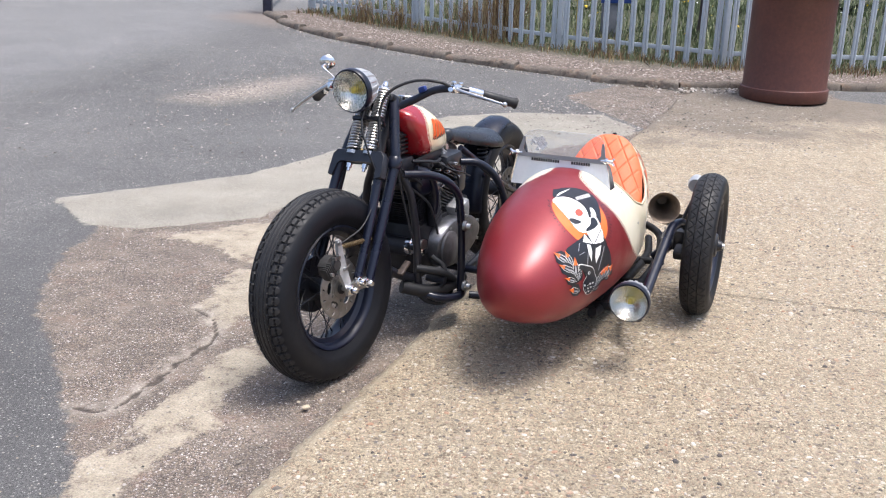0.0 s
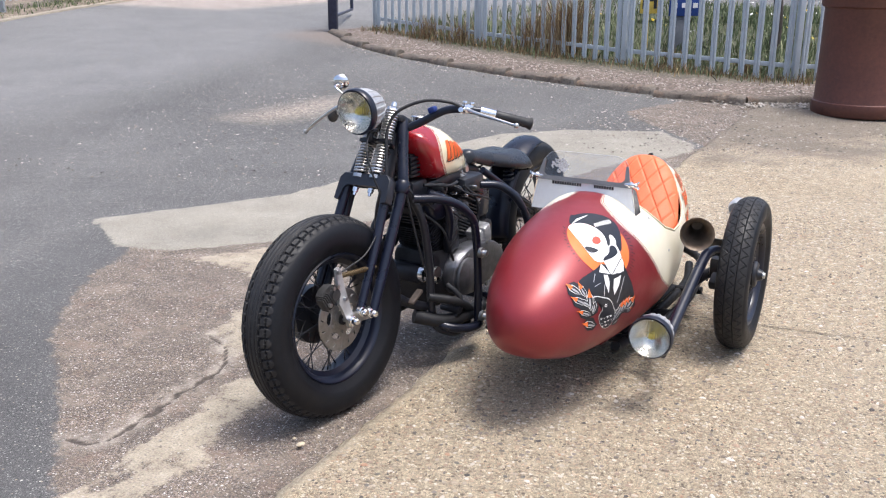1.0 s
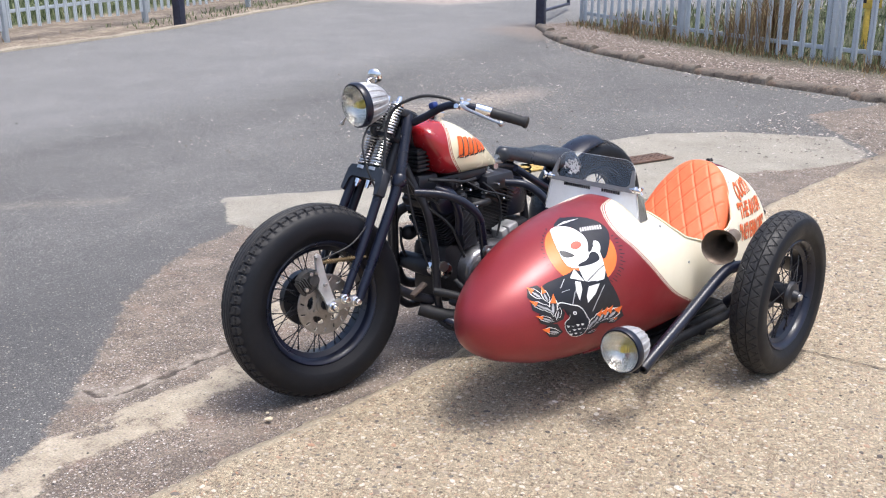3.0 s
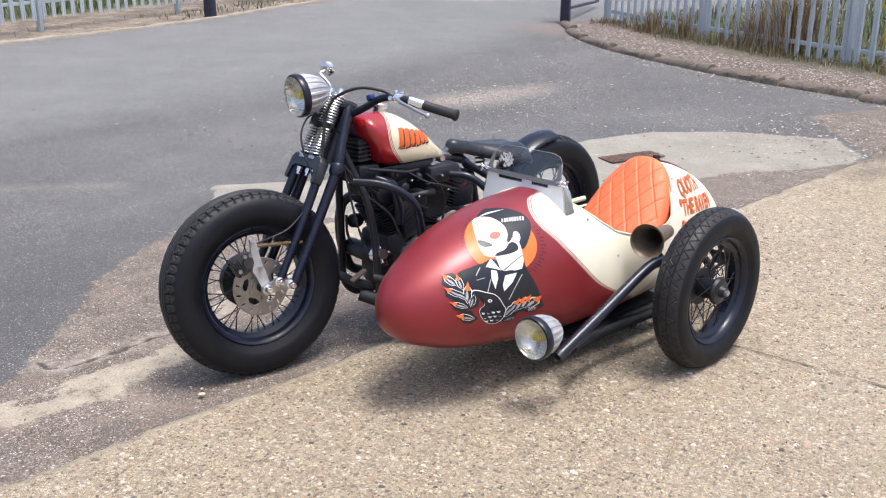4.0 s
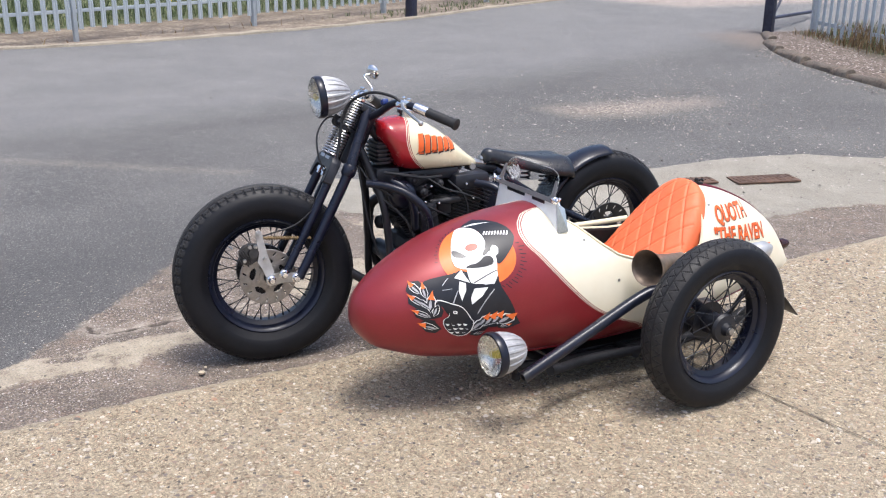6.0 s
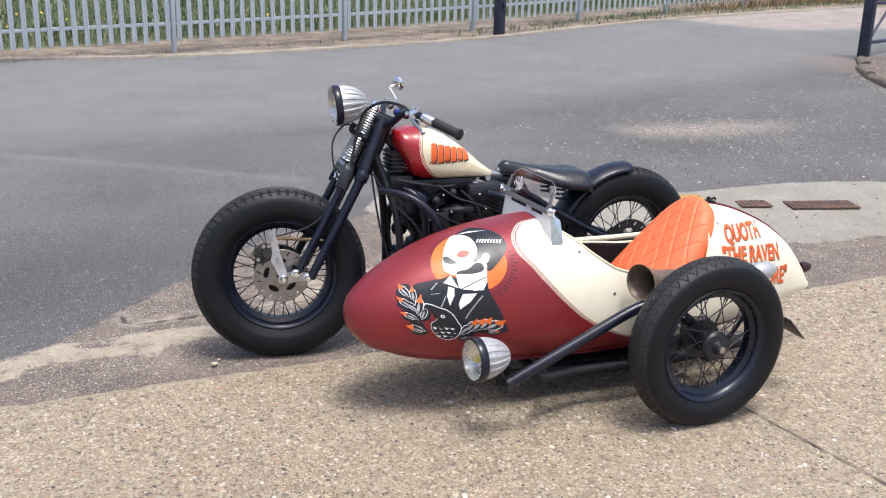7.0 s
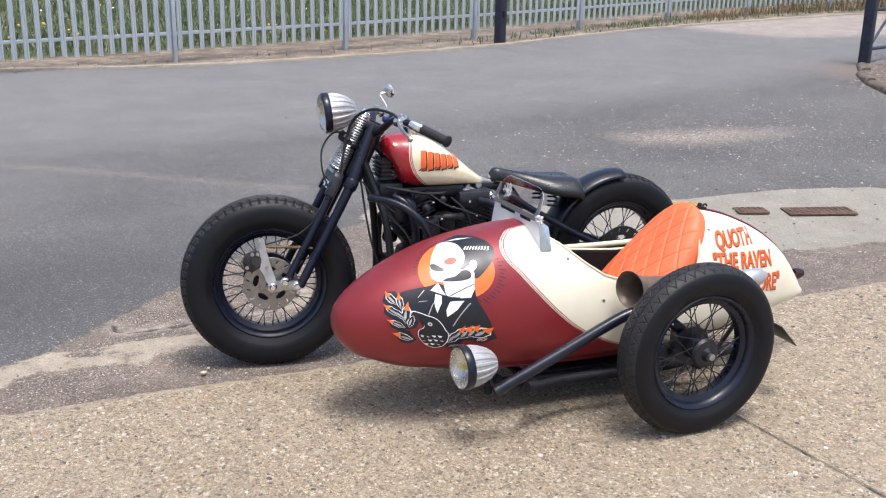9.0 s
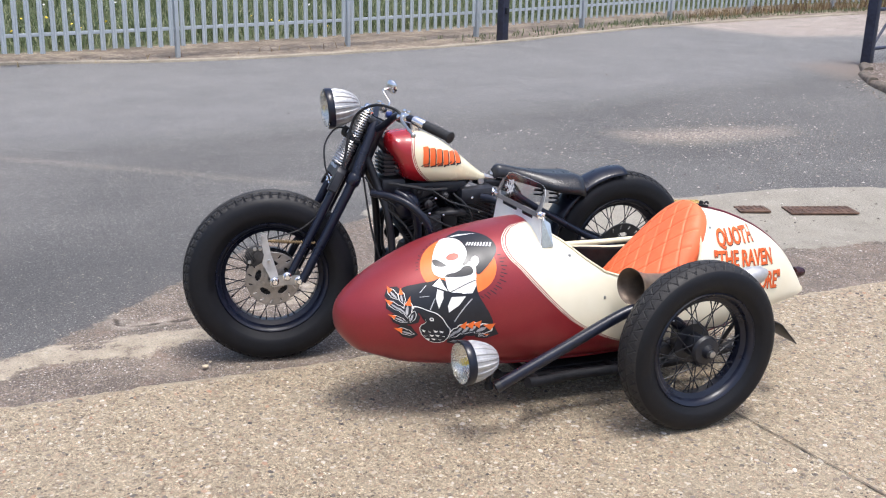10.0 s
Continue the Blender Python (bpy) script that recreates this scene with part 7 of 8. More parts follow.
# the motorcycle stands a little further from the sidecar than its own drawing
for ob in BIKE.children:
    kind = ob.name.split(".")[0]
    if kind not in FRONT_END and not kind.startswith("sidecar_"):
        ob.matrix_basis = Matrix.Translation((0, -0.03 if kind == "fuel_tank" else -0.036, 0)) @ ob.matrix_basis


# ---- sidecar body ----
CAR = [(1.405, 0.368, 0.348, 0.008), (1.4, 0.392, 0.325, 0.032), (1.38, 0.425, 0.288, 0.072), (1.34, 0.462, 0.25, 0.113), (1.28, 0.503, 0.226, 0.15), (1.2, 0.546, 0.199, 0.183), (1.1, 0.588, 0.18, 0.21), (1.0, 0.617, 0.168, 0.228), (0.9, 0.638, 0.159, 0.239), (0.8, 0.652, 0.15, 0.245), (0.7, 0.66, 0.149, 0.252), (0.5, 0.662, 0.147, 0.253), (0.3, 0.66, 0.147, 0.24), (0.1, 0.656, 0.142, 0.208), (0.0, 0.651, 0.15, 0.19), (-0.1, 0.632, 0.163, 0.172), (-0.2, 0.6, 0.178, 0.152), (-0.33, 0.54, 0.197, 0.12), (-0.45, 0.455, 0.218, 0.086), (-0.53, 0.36, 0.233, 0.06), (-0.588, 0.275, 0.247, 0.028)]
RIM = [(0.73, 0.7), (0.70, 0.645), (0.63, 0.602), (0.56, 0.545), (0.49, 0.498), (0.376, 0.459), (0.2, 0.447), (0.115, 0.45), (0.075, 0.468), (0.052, 0.52), (0.036, 0.585), (0.014, 0.62), (-0.025, 0.642), (-0.05, 0.665)]
HIGH, LOW = 2.15, 2.6


def waist(x):
    """How far up the section is widest: half way at the nose, lower along the cockpit and tail."""
    return float(np.interp(x, (0.5, 1.0), (0.32, 0.47)))


def car_section(x, phi):
    """The body's skin at x, phi from 0 on top to pi below: half width, height."""
    zt, zb, hw = (table(CAR, x, c) for c in (1, 2, 3))
    zc = zb + waist(x) * (zt - zb)
    c = math.cos(phi)
    e = HIGH if c > 0 else LOW
    return hw * max(0.0, math.sin(phi)) ** (2 / e), zc + (zt - zc if c > 0 else zc - zb) * math.copysign(abs(c) ** (2 / e), c)


def open_angle(x):
    if not -0.05 < x < 0.73:
        return 0.0
    zt, zb = table(CAR, x, 1), table(CAR, x, 2)
    zc = zb + waist(x) * (zt - zb)
    z = float(np.interp(x, [r[0] for r in RIM[::-1]], [r[1] for r in RIM[::-1]]))
    k = (z - zc) / (zt - zc)
    return 0.0 if k >= 1 else math.acos(max(-1, min(1, math.copysign(abs(k) ** (HIGH / 2), k))))


def car_y(x, z):
    """The body's near side at x and z."""
    zt, zb, hw = (table(CAR, x, c) for c in (1, 2, 3))
    zc = zb + waist(x) * (zt - zb)
    e = HIGH if z > zc else LOW
    k = min(0.9995, abs(z - zc) / ((zt - zc) if z > zc else (zc - zb)))
    return AXIS + hw * (1 - k ** e) ** (1 / e)


def sidecar_body():
    bm = bmesh.new()
    xs = list(np.linspace(1.405, 1.3, 16)) + list(np.linspace(1.29, 0.74, 44)) + list(np.linspace(0.73, 0.1, 54)) + list(np.linspace(0.095, -0.055, 40)) + list(np.linspace(-0.07, -0.588, 40))
    n = 44
    rows, rims = [], ([], [])
    for x in xs:
        a = open_angle(x)
        left = [a + (math.pi - a) * k / n for k in range(n + 1)]
        row = []
        for phi in left:
            y, z = car_section(x, phi)
            row.append(bm.verts.new((x, AXIS + y, z)))
        for phi in left[-2::-1]:
            y, z = car_section(x, phi)
            row.append(bm.verts.new((x, AXIS - y, z)))
        rows.append(row)
        if a > 0:
            rims[0].append(row[0].co.copy())
            rims[1].append(row[-1].co.copy())
    for u, v in zip(rows, rows[1:]):
        for k in range(len(u) - 1):
            bm.faces.new((u[k], u[k + 1], v[k + 1], v[k]))
    bm.faces.new(rows[0][::-1])
    bm.faces.new(rows[-1])
    bmesh.ops.remove_doubles(bm, verts=bm.verts, dist=1e-4)
    body = part("sidecar_body", bm, [BODY, LINING], BIKE, "torpedo sidecar body, red nose and cream cockpit", autosmooth=70)
    mod = body.modifiers.new("shell", "SOLIDIFY")
    mod.thickness, mod.offset, mod.material_offset = 0.006, -1, 1
    body.matrix_basis = Matrix.Translation((0.5, AXIS, 0)) @ Matrix.Rotation(radians(2.7), 4, "Z") @ Matrix.Translation((-0.5, -AXIS, 0))
    bm = bmesh.new()
    tube(bm, rims[0], 0.0045, 8, False)
    tube(bm, rims[1], 0.0045, 8, False)
    part("cockpit_edge", bm, CREAM, body, "rolled cream cockpit edge")
    # lower seam strip and tail lip
    bm = bmesh.new()
    for s in (1, -1):
        pts = []
        for x in np.linspace(1.0, -0.3, 24):
            y, z = car_section(x, math.pi * 0.80)
            pts.append(Vector((x, AXIS + s * (y + 0.002), z)))
        tube(bm, pts, 0.005, 6, False)
    part("seam", bm, RED, body, "red seam strip")
    bm = bmesh.new()
    box(bm, (-0.58, AXIS, 0.262), (0.03, 0.06, 0.03), Matrix.Rotation(0.25, 4, "Y"), 0.012)
    part("tail_lip", bm, CREAM, body)
    bm = bmesh.new()
    tube(bm, [Vector((x, AXIS, table(CAR, x, 1) + 0.001)) for x in np.linspace(-0.04, -0.585, 40)], 0.0065, 8, False)
    part("tail_piping", bm, plain("dark_wine_piping", (0.12, 0.012, 0.025), 0.45), body, "dark wine red piping along the tail")
    # small dark catch on the ridge behind the seat
    bm = bmesh.new()
    box(bm, (-0.06, AXIS, 0.648), (0.05, 0.018, 0.008), Matrix.Rotation(-0.15, 4, "Y"), 0.002)
    lathe(bm, [(0.0, 0.0), (0.0, 0.008), (0.01, 0.009), (0.016, 0.006), (0.017, 0.0)], (-0.055, AXIS, 0.65), (-0.15, 0, 1), 12)
    tube(bm, [(-0.07, AXIS, 0.655), (-0.082, AXIS, 0.66), (-0.09, AXIS, 0.652)], 0.004, 8)
    part("catch", bm, DUSTY, body, "small dark metal catch")
    # dark lining: floor and cushion
    bm = bmesh.new()
    box(bm, (0.5, AXIS, 0.2), (0.5, 0.3, 0.03), bevel=0.008)
    part("floor_mat", bm, LEATHER, body, "black floor mat")
    bm = bmesh.new()
    box(bm, (0.36, AXIS, 0.27), (0.36, 0.31, 0.1), bevel=0.03)
    part("seat_cushion", bm, LINING, body, "black seat cushion")
    for x, z in ((0.5, 0.413), (0.62, 0.56), (-0.02, 0.59), (0.1, 0.4)):
        bm = bmesh.new()
        lathe(bm, [(-0.002, 0.0), (-0.002, 0.006), (0.002, 0.005), (0.003, 0.0)], (x, car_y(x, z), z), (0, 1, 0.2), 10)
        part("screw", bm, STEEL, body)
    return body


car = sidecar_body()


def seat_back():
    """A leaning arched cushion, quilted in diamonds."""
    bm = bmesh.new()
    o = Vector((0.264, AXIS, 0.335))
    up = Vector((-0.3, 0, 0.326))
    H = up.length
    up.normalize()
    out = Vector((up.z, 0, -up.x))
    nu, nv = 132, 136
    front, back = [], []
    for j in range(nv + 1):
        v = j / nv
        w = float(np.interp(v, (0, 0.2, 0.45, 0.7, 0.85, 1), (0.205, 0.202, 0.19, 0.174, 0.163, 0.146)))
        a, b = [], []
        for i in range(nu + 1):
            u = i / nu * 2 - 1
            top = H * 0.975 * (1 - 0.26 * abs(u) ** 2.6)
            y, h = u * w, v * top
            puff = (max(0.0, 1 - abs(u) ** 5) ** 0.45) * (max(0.0, 1 - abs(v * 1.0) ** 12) ** 0.4)
            d1 = abs(((y * 15 + h * 8.6) % 1) - 0.5)
            d2 = abs(((y * 15 - h * 8.6) % 1) - 0.5)
            seam = 0.0045 * (math.exp(-((0.5 - d1) / 0.05) ** 2) + math.exp(-((0.5 - d2) / 0.05) ** 2))
            bulge = 0.035 * puff - min(seam, 0.007) * (puff > 0.6) + 0.012 * (1 - u * u)
            wrap = -0.02 * u * u
            a.append(bm.verts.new(o + up * h + out * (bulge + wrap) + Vector((0, y, 0))))
            b.append(bm.verts.new(o + up * h * 0.985 + out * (wrap - 0.07) + Vector((0, y * 0.93, 0))))
        front.append(a)
        back.append(b)
    for j in range(nv):
        for i in range(nu):
            bm.faces.new((front[j][i], front[j][i + 1], front[j + 1][i + 1], front[j + 1][i]))
            bm.faces.new((back[j][i], back[j + 1][i], back[j + 1][i + 1], back[j][i + 1]))
        for i in (0, nu):
            bm.faces.new((front[j][i], front[j + 1][i], back[j + 1][i], back[j][i]))
    for j in (0, nv):
        for i in range(nu):
            bm.faces.new((front[j][i], back[j][i], back[j][i + 1], front[j][i + 1]))
    part("seat_back", bm, VINYL, car, "orange vinyl seat back with diamond quilting", autosmooth=60)


seat_back()

# ---- little windscreen ----
def windscreen():
    """An upright pale plate astride the cowl, a dark frame on it, and a low clear pane."""
    xp, z1 = 0.712, 0.69
    mid = AXIS - 0.033

    def cowl(y):
        zt, zb, hw = (table(CAR, xp, c) for c in (1, 2, 3))
        zc = zb + waist(xp) * (zt - zb)
        return zc + (zt - zc) * max(0.0, 1 - (abs(y - AXIS) / hw) ** HIGH) ** (1 / HIGH)

    n = 32
    bm = bmesh.new()
    lo, hi = [], []
    for k in range(n + 1):
        t = k / n * 2 - 1
        y = mid + 0.197 * t
        lo.append(bm.verts.new((xp + 0.006, y, max(cowl(y) - 0.003, 0.575))))
        hi.append(bm.verts.new((xp - 0.002, mid + 0.176 * t, z1)))
    for k in range(n):
        bm.faces.new((lo[k], lo[k + 1], hi[k + 1], hi[k]))
    base = part("screen_plate", bm, plain("polished_screen_plate", (0.8, 0.81, 0.83), 0.38, 0.1, vary=0.06), car, "polished metal plate below the windscreen", smooth=False)
    mod = base.modifiers.new("sheet", "SOLIDIFY")
    mod.thickness, mod.offset = 0.003, 0
    d = Vector((-0.32, 0, 0.95)).normalized()
    m = axes((xp, mid, z1), (0, 1, 0), d)
    w = 0.162
    pane_outline = [(-w, 0.0), (w, 0.0), (w + 0.004, 0.04), (w - 0.004, 0.075), (w - 0.02, 0.095), (w - 0.05, 0.104), (-w + 0.05, 0.104), (-w + 0.02, 0.095), (-w + 0.004, 0.075), (-w - 0.004, 0.04)]
    bm = bmesh.new()
    plate(bm, pane_outline, 0.004, m)
    pane = part("windscreen", bm, PERSPEX, car, "small clear perspex windscreen", smooth=False)
    pane.visible_shadow = False
    # pale worn edge of the pane
    bm = bmesh.new()
    tube(bm, [m @ Vector((x, y, 0.002)) for x, y in pane_outline[1:]], 0.0006, 6, False)
    part("pane_edge", bm, plain("frosted_edge", (0.5, 0.52, 0.53), 0.5), pane, "frosted edge of the pane")
    bm = bmesh.new()
    plate(bm, [(-w - 0.014, -0.006), (w + 0.014, -0.006), (w + 0.012, 0.014), (w - 0.002, 0.07), (w - 0.01, 0.07), (w - 0.008, 0.022), (w - 0.02, 0.010), (-w + 0.02, 0.010), (-w + 0.008, 0.022), (-w + 0.01, 0.07), (-w + 0.002, 0.07), (-w - 0.012, 0.014)], 0.006, m @ Matrix.Translation((0, 0, 0.005)))
    part("screen_frame", bm, plain("dark_screen_frame", (0.16, 0.16, 0.165), 0.42, 0.3), car, "dark grey screen frame", smooth=False)
    # open knot of bars etched on the pane
    rng = random.Random(5)
    for k in range(46):
        bm = bmesh.new()
        r, a = 0.028 * rng.random() ** 0.6, rng.uniform(0, 6.28)
        c = m @ Vector((-w + 0.066 + 1.1 * r * math.cos(a), 0.05 + 0.9 * r * math.sin(a), 0.006))
        box(bm, c, (0.0015, 0.014, 0.005), Matrix.Rotation(rng.uniform(0, 3.14), 4, "X") @ Matrix.Rotation(-0.32, 4, "Y"))
        part("etching", bm, ETCH, pane)
    # small lettering on the plate, as plain bars
    for a, b in ((-0.115, -0.01), (0.045, 0.118)):
        k = a
        while k < b:
            bm = bmesh.new()
            box(bm, (xp + 0.0035, mid + k, 0.678), (0.003, 0.0065, 0.011))
            part("lettering", bm, PAINT_BLACK, base, "small black bar of lettering")
            k += 0.0095
    for s in (-1, 1):
        y = mid + s * 0.172
        bm = bmesh.new()
        lathe(bm, [(-0.016, 0.0), (-0.016, 0.007), (0.0, 0.007), (0.0, 0.012), (0.008, 0.013), (0.012, 0.008), (0.02, 0.007), (0.024, 0.010), (0.03, 0.007), (0.032, 0.0)], (xp + 0.004, y, 0.698), (0.1, s, 0.0), 14)
        for tilt in (-1, 1):
            tube(bm, [(xp + 0.006, y + s * 0.026, 0.698), (xp + 0.006, y + s * 0.035, 0.698 + tilt * 0.013)], 0.0045, 8, False)
        part("thumb_screw", bm, CHROME, base, "chrome thumb screw")
        bm = bmesh.new()
        # folded flange that runs back from the plate's end
        p = [(xp - 0.002, mid + s * 0.178, 0.69), (xp + 0.003, mid + s * 0.197, 0.585), (xp - 0.036, mid + s * 0.205, 0.592), (xp - 0.03, mid + s * 0.186, 0.668)]
        bm.faces.new([bm.verts.new(q) for q in p])
        flange = part("bracket", bm, CHROME, base, "bright folded screen bracket", smooth=False)
        mod = flange.modifiers.new("sheet", "SOLIDIFY")
        mod.thickness, mod.offset = 0.008, 0


windscreen()

# ---- painting on the nose: plain shapes in their colours ----
def skin(x, phi, lift):
    """A point on the near side of the body, lifted off it along the normal."""
    def at(x, phi):
        y, z = car_section(x, max(0.015, phi))
        return Vector((x, AXIS + y, z))
    p = at(x, phi)
    n = (at(x, phi + 0.01) - at(x, phi - 0.01)).cross(at(x + 0.004, phi) - at(x - 0.004, phi))
    if n.y < 0 and n.z < 0:
        n = -n
    if n.dot(p - Vector((x, AXIS, 0.38))) < 0:
        n = -n
    return p + n.normalized() * lift


def art(u, v):
    """From the painting's own grid (u to the tail, v down) to x and phi on the body."""
    x = 0.752 + 0.567 * u + 1.838 * v - 0.948 * u * v - 0.914 * u * u - 1.679 * v * v + 0.026 * u * u * v + 0.144 * u * v * v + 0.542 * v ** 3
    p = -0.099 - 0.109 * u - 2.253 * v + 8.397 * u * v + 0.991 * u * u + 6.194 * v * v - 2.92 * u * u * v - 7.731 * u * v * v - 0.974 * v ** 3
    return x, max(0.02, p)


def paint(shape, mat, lift, name, rounds=0):
    """One thin painted form; rounds: how often its corners are cut."""
    for _ in range(rounds):
        shape = [q for (x0, y0), (x1, y1) in zip(shape, shape[1:] + shape[:1]) for q in ((0.75 * x0 + 0.25 * x1, 0.75 * y0 + 0.25 * y1), (0.25 * x0 + 0.75 * x1, 0.25 * y0 + 0.75 * y1))]
    pts = []
    for (x0, y0), (x1, y1) in zip(shape, shape[1:] + shape[:1]):
        n = max(1, int(math.hypot(x1 - x0, y1 - y0) / 0.015))
        pts += [(x0 + (x1 - x0) * i / n, y0 + (y1 - y0) * i / n) for i in range(n)]
    bm = bmesh.new()
    flat = [bm.verts.new((x, y, 0)) for x, y in pts]
    face = bm.faces.new(flat)
    bmesh.ops.triangulate(bm, faces=[face])
    for _ in range(4):
        long = [e for e in bm.edges if e.calc_length() > 0.03]
        if not long:
            break
        bmesh.ops.subdivide_edges(bm, edges=long, cuts=1)
        bmesh.ops.triangulate(bm, faces=[f for f in bm.faces if len(f.verts) > 3])
    for v in bm.verts:
        v.co = skin(*art(v.co.x, v.co.y), lift)
    return part(name, bm, mat, car, autosmooth=180)


def oval(cu, cv, ru, rv, n=28, turn=0.0):
    out = []
    for k in range(n):
        a = 2 * math.pi * k / n
        x, y = ru * math.cos(a), rv * math.sin(a)
        out.append((cu + x * math.cos(turn) - y * math.sin(turn), cv + x * math.sin(turn) + y * math.cos(turn)))
    return out


def leaf(cu, cv, length, turn, fat=0.16):
    return [(cu + length * (x * math.cos(turn) - y * math.sin(turn)), cv + length * (x * math.sin(turn) + y * math.cos(turn))) for x, y in ((0, 0), (0.3, fat), (0.7, fat), (1, 0), (0.7, -fat), (0.3, -fat))]


def stroke(p, q, w):
    """A thin bar from p to q."""
    dx, dy = q[0] - p[0], q[1] - p[1]
    k = w / max(1e-6, math.hypot(dx, dy))
    return [(p[0] - dy * k, p[1] + dx * k), (q[0] - dy * k, q[1] + dx * k), (q[0] + dy * k, q[1] - dx * k), (p[0] + dy * k, p[1] - dx * k)]


DISC = [(0.713, 0.247), (0.72, 0.293), (0.713, 0.34), (0.693, 0.383), (0.663, 0.418), (0.626, 0.439), (0.586, 0.444), (0.544, 0.432), (0.504, 0.404), (0.464, 0.364), (0.426, 0.316), (0.39, 0.265), (0.36, 0.215), (0.347, 0.171), (0.372, 0.138), (0.439, 0.122), (0.522, 0.125), (0.595, 0.143), (0.651, 0.171), (0.69, 0.206)]
# each leaf from its foot to its point, and whether the point is orange
LEAVES = [((0.41, 0.516), (0.327, 0.457), 1), ((0.435, 0.575), (0.35, 0.529), 1), ((0.456, 0.631), (0.381, 0.609), 1), ((0.484, 0.672), (0.412, 0.673), 1), ((0.435, 0.538), (0.4, 0.458), 1), ((0.454, 0.61), (0.453, 0.502), 1), ((0.467, 0.628), (0.483, 0.558), 0), ((0.459, 0.59), (0.393, 0.541), 0),
          ((0.598, 0.667), (0.64, 0.591), 0), ((0.62, 0.638), (0.655, 0.571), 1), ((0.638, 0.633), (0.678, 0.558), 1), ((0.662, 0.616), (0.699, 0.543), 1), ((0.679, 0.611), (0.738, 0.527), 1), ((0.688, 0.629), (0.721, 0.593), 1), ((0.598, 0.693), (0.634, 0.674), 0)]


def nose_painting():
    paint(DISC, PAINT_ORANGE, 0.0010, "painted_disc", 2)
    cu, cv = 0.54, 0.285
    for k in range(60):
        a = k / 60 * len(DISC)
        (x0, y0), (x1, y1) = DISC[int(a)], DISC[(int(a) + 1) % len(DISC)]
        px, py = x0 + (x1 - x0) * (a % 1), y0 + (y1 - y0) * (a % 1)
        if (px > 0.66 and py > 0.19) or (px < 0.45 and 0.17 < py < 0.36):
            far = 1.2 if k % 2 else 1.15
            paint(stroke((cu + (px - cu) * 1.08, cv + (py - cv) * 1.08), (cu + (px - cu) * far, cv + (py - cv) * far), 0.0019), PAINT_BLACK, 0.0009, "painted_ray")
    # bust and head as plain overlapping forms
    paint([(0.399, 0.458), (0.41, 0.438), (0.475, 0.409), (0.524, 0.387), (0.54, 0.367), (0.603, 0.38), (0.672, 0.345), (0.686, 0.4), (0.72, 0.459), (0.738, 0.51), (0.738, 0.527), (0.71, 0.548), (0.664, 0.567), (0.61, 0.619), (0.566, 0.651), (0.522, 0.615), (0.485, 0.542), (0.438, 0.489)], PAINT_BLACK, 0.0014, "painted_form", 1)
    paint([(0.562, 0.355), (0.616, 0.325), (0.661, 0.305), (0.668, 0.336), (0.637, 0.418), (0.603, 0.427), (0.589, 0.423)], PAINT_WHITE, 0.0018, "painted_form")
    paint([(0.544, 0.366), (0.527, 0.412), (0.589, 0.425)], PAINT_WHITE, 0.0022, "painted_form")
    paint([(0.666, 0.332), (0.674, 0.359), (0.669, 0.406), (0.637, 0.423), (0.642, 0.375)], PAINT_WHITE, 0.0022, "painted_form")
    paint(stroke((0.666, 0.335), (0.6, 0.425), 0.0018), PAINT_BLACK, 0.0025, "painted_line")
    paint(stroke((0.55, 0.37), (0.59, 0.424), 0.0016), PAINT_BLACK, 0.0025, "painted_line")
    paint([(0.55, 0.426), (0.573, 0.43), (0.579, 0.468), (0.568, 0.527), (0.553, 0.475)], PAINT_WHITE, 0.0020, "painted_form")
    paint([(0.606, 0.451), (0.651, 0.431), (0.634, 0.486), (0.602, 0.538), (0.597, 0.503)], PAINT_WHITE, 0.0020, "painted_form")
    for p, q, w in (((0.671, 0.436), (0.612, 0.603), 0.0018), ((0.55, 0.475), (0.538, 0.543), 0.0018), ((0.488, 0.46), (0.503, 0.416), 0.0022), ((0.527, 0.469), (0.492, 0.483), 0.0018)):
        paint(stroke(p, q, w), PAINT_GREY, 0.0020, "painted_line")
    paint([(0.347, 0.154), (0.396, 0.137), (0.47, 0.143), (0.535, 0.17), (0.576, 0.201), (0.61, 0.235), (0.65, 0.272), (0.661, 0.313), (0.647, 0.325), (0.616, 0.333), (0.585, 0.348), (0.561, 0.361), (0.535, 0.361), (0.506, 0.346), (0.455, 0.261), (0.393, 0.189)], PAINT_WHITE, 0.0024, "painted_form", 1)
    paint([(0.608, 0.275), (0.636, 0.275), (0.652, 0.308), (0.628, 0.332), (0.59, 0.348), (0.556, 0.356), (0.566, 0.336), (0.598, 0.318)], PAINT_BLACK, 0.0027, "painted_form", 1)
    paint([(0.462, 0.277), (0.48, 0.271), (0.52, 0.284), (0.549, 0.299), (0.518, 0.311), (0.489, 0.306)], PAINT_BLACK, 0.0027, "painted_form", 1)
    paint([(0.345, 0.084), (0.378, 0.09), (0.447, 0.084), (0.536, 0.093), (0.607, 0.113), (0.653, 0.14), (0.675, 0.166), (0.685, 0.21), (0.681, 0.257), (0.672, 0.3), (0.66, 0.304), (0.649, 0.272), (0.615, 0.245), (0.612, 0.273), (0.598, 0.282), (0.594, 0.235), (0.575, 0.201), (0.531, 0.168), (0.47, 0.143), (0.401, 0.14), (0.357, 0.14)], PAINT_BLACK, 0.0028, "painted_form", 1)
    paint([(0.38, 0.141), (0.416, 0.114), (0.51, 0.098), (0.436, 0.123)], PAINT_WHITE, 0.0031, "painted_line")
    paint([(0.618, 0.217), (0.638, 0.224), (0.65, 0.252), (0.644, 0.276), (0.626, 0.264), (0.613, 0.236)], PAINT_WHITE, 0.0031, "painted_form", 1)
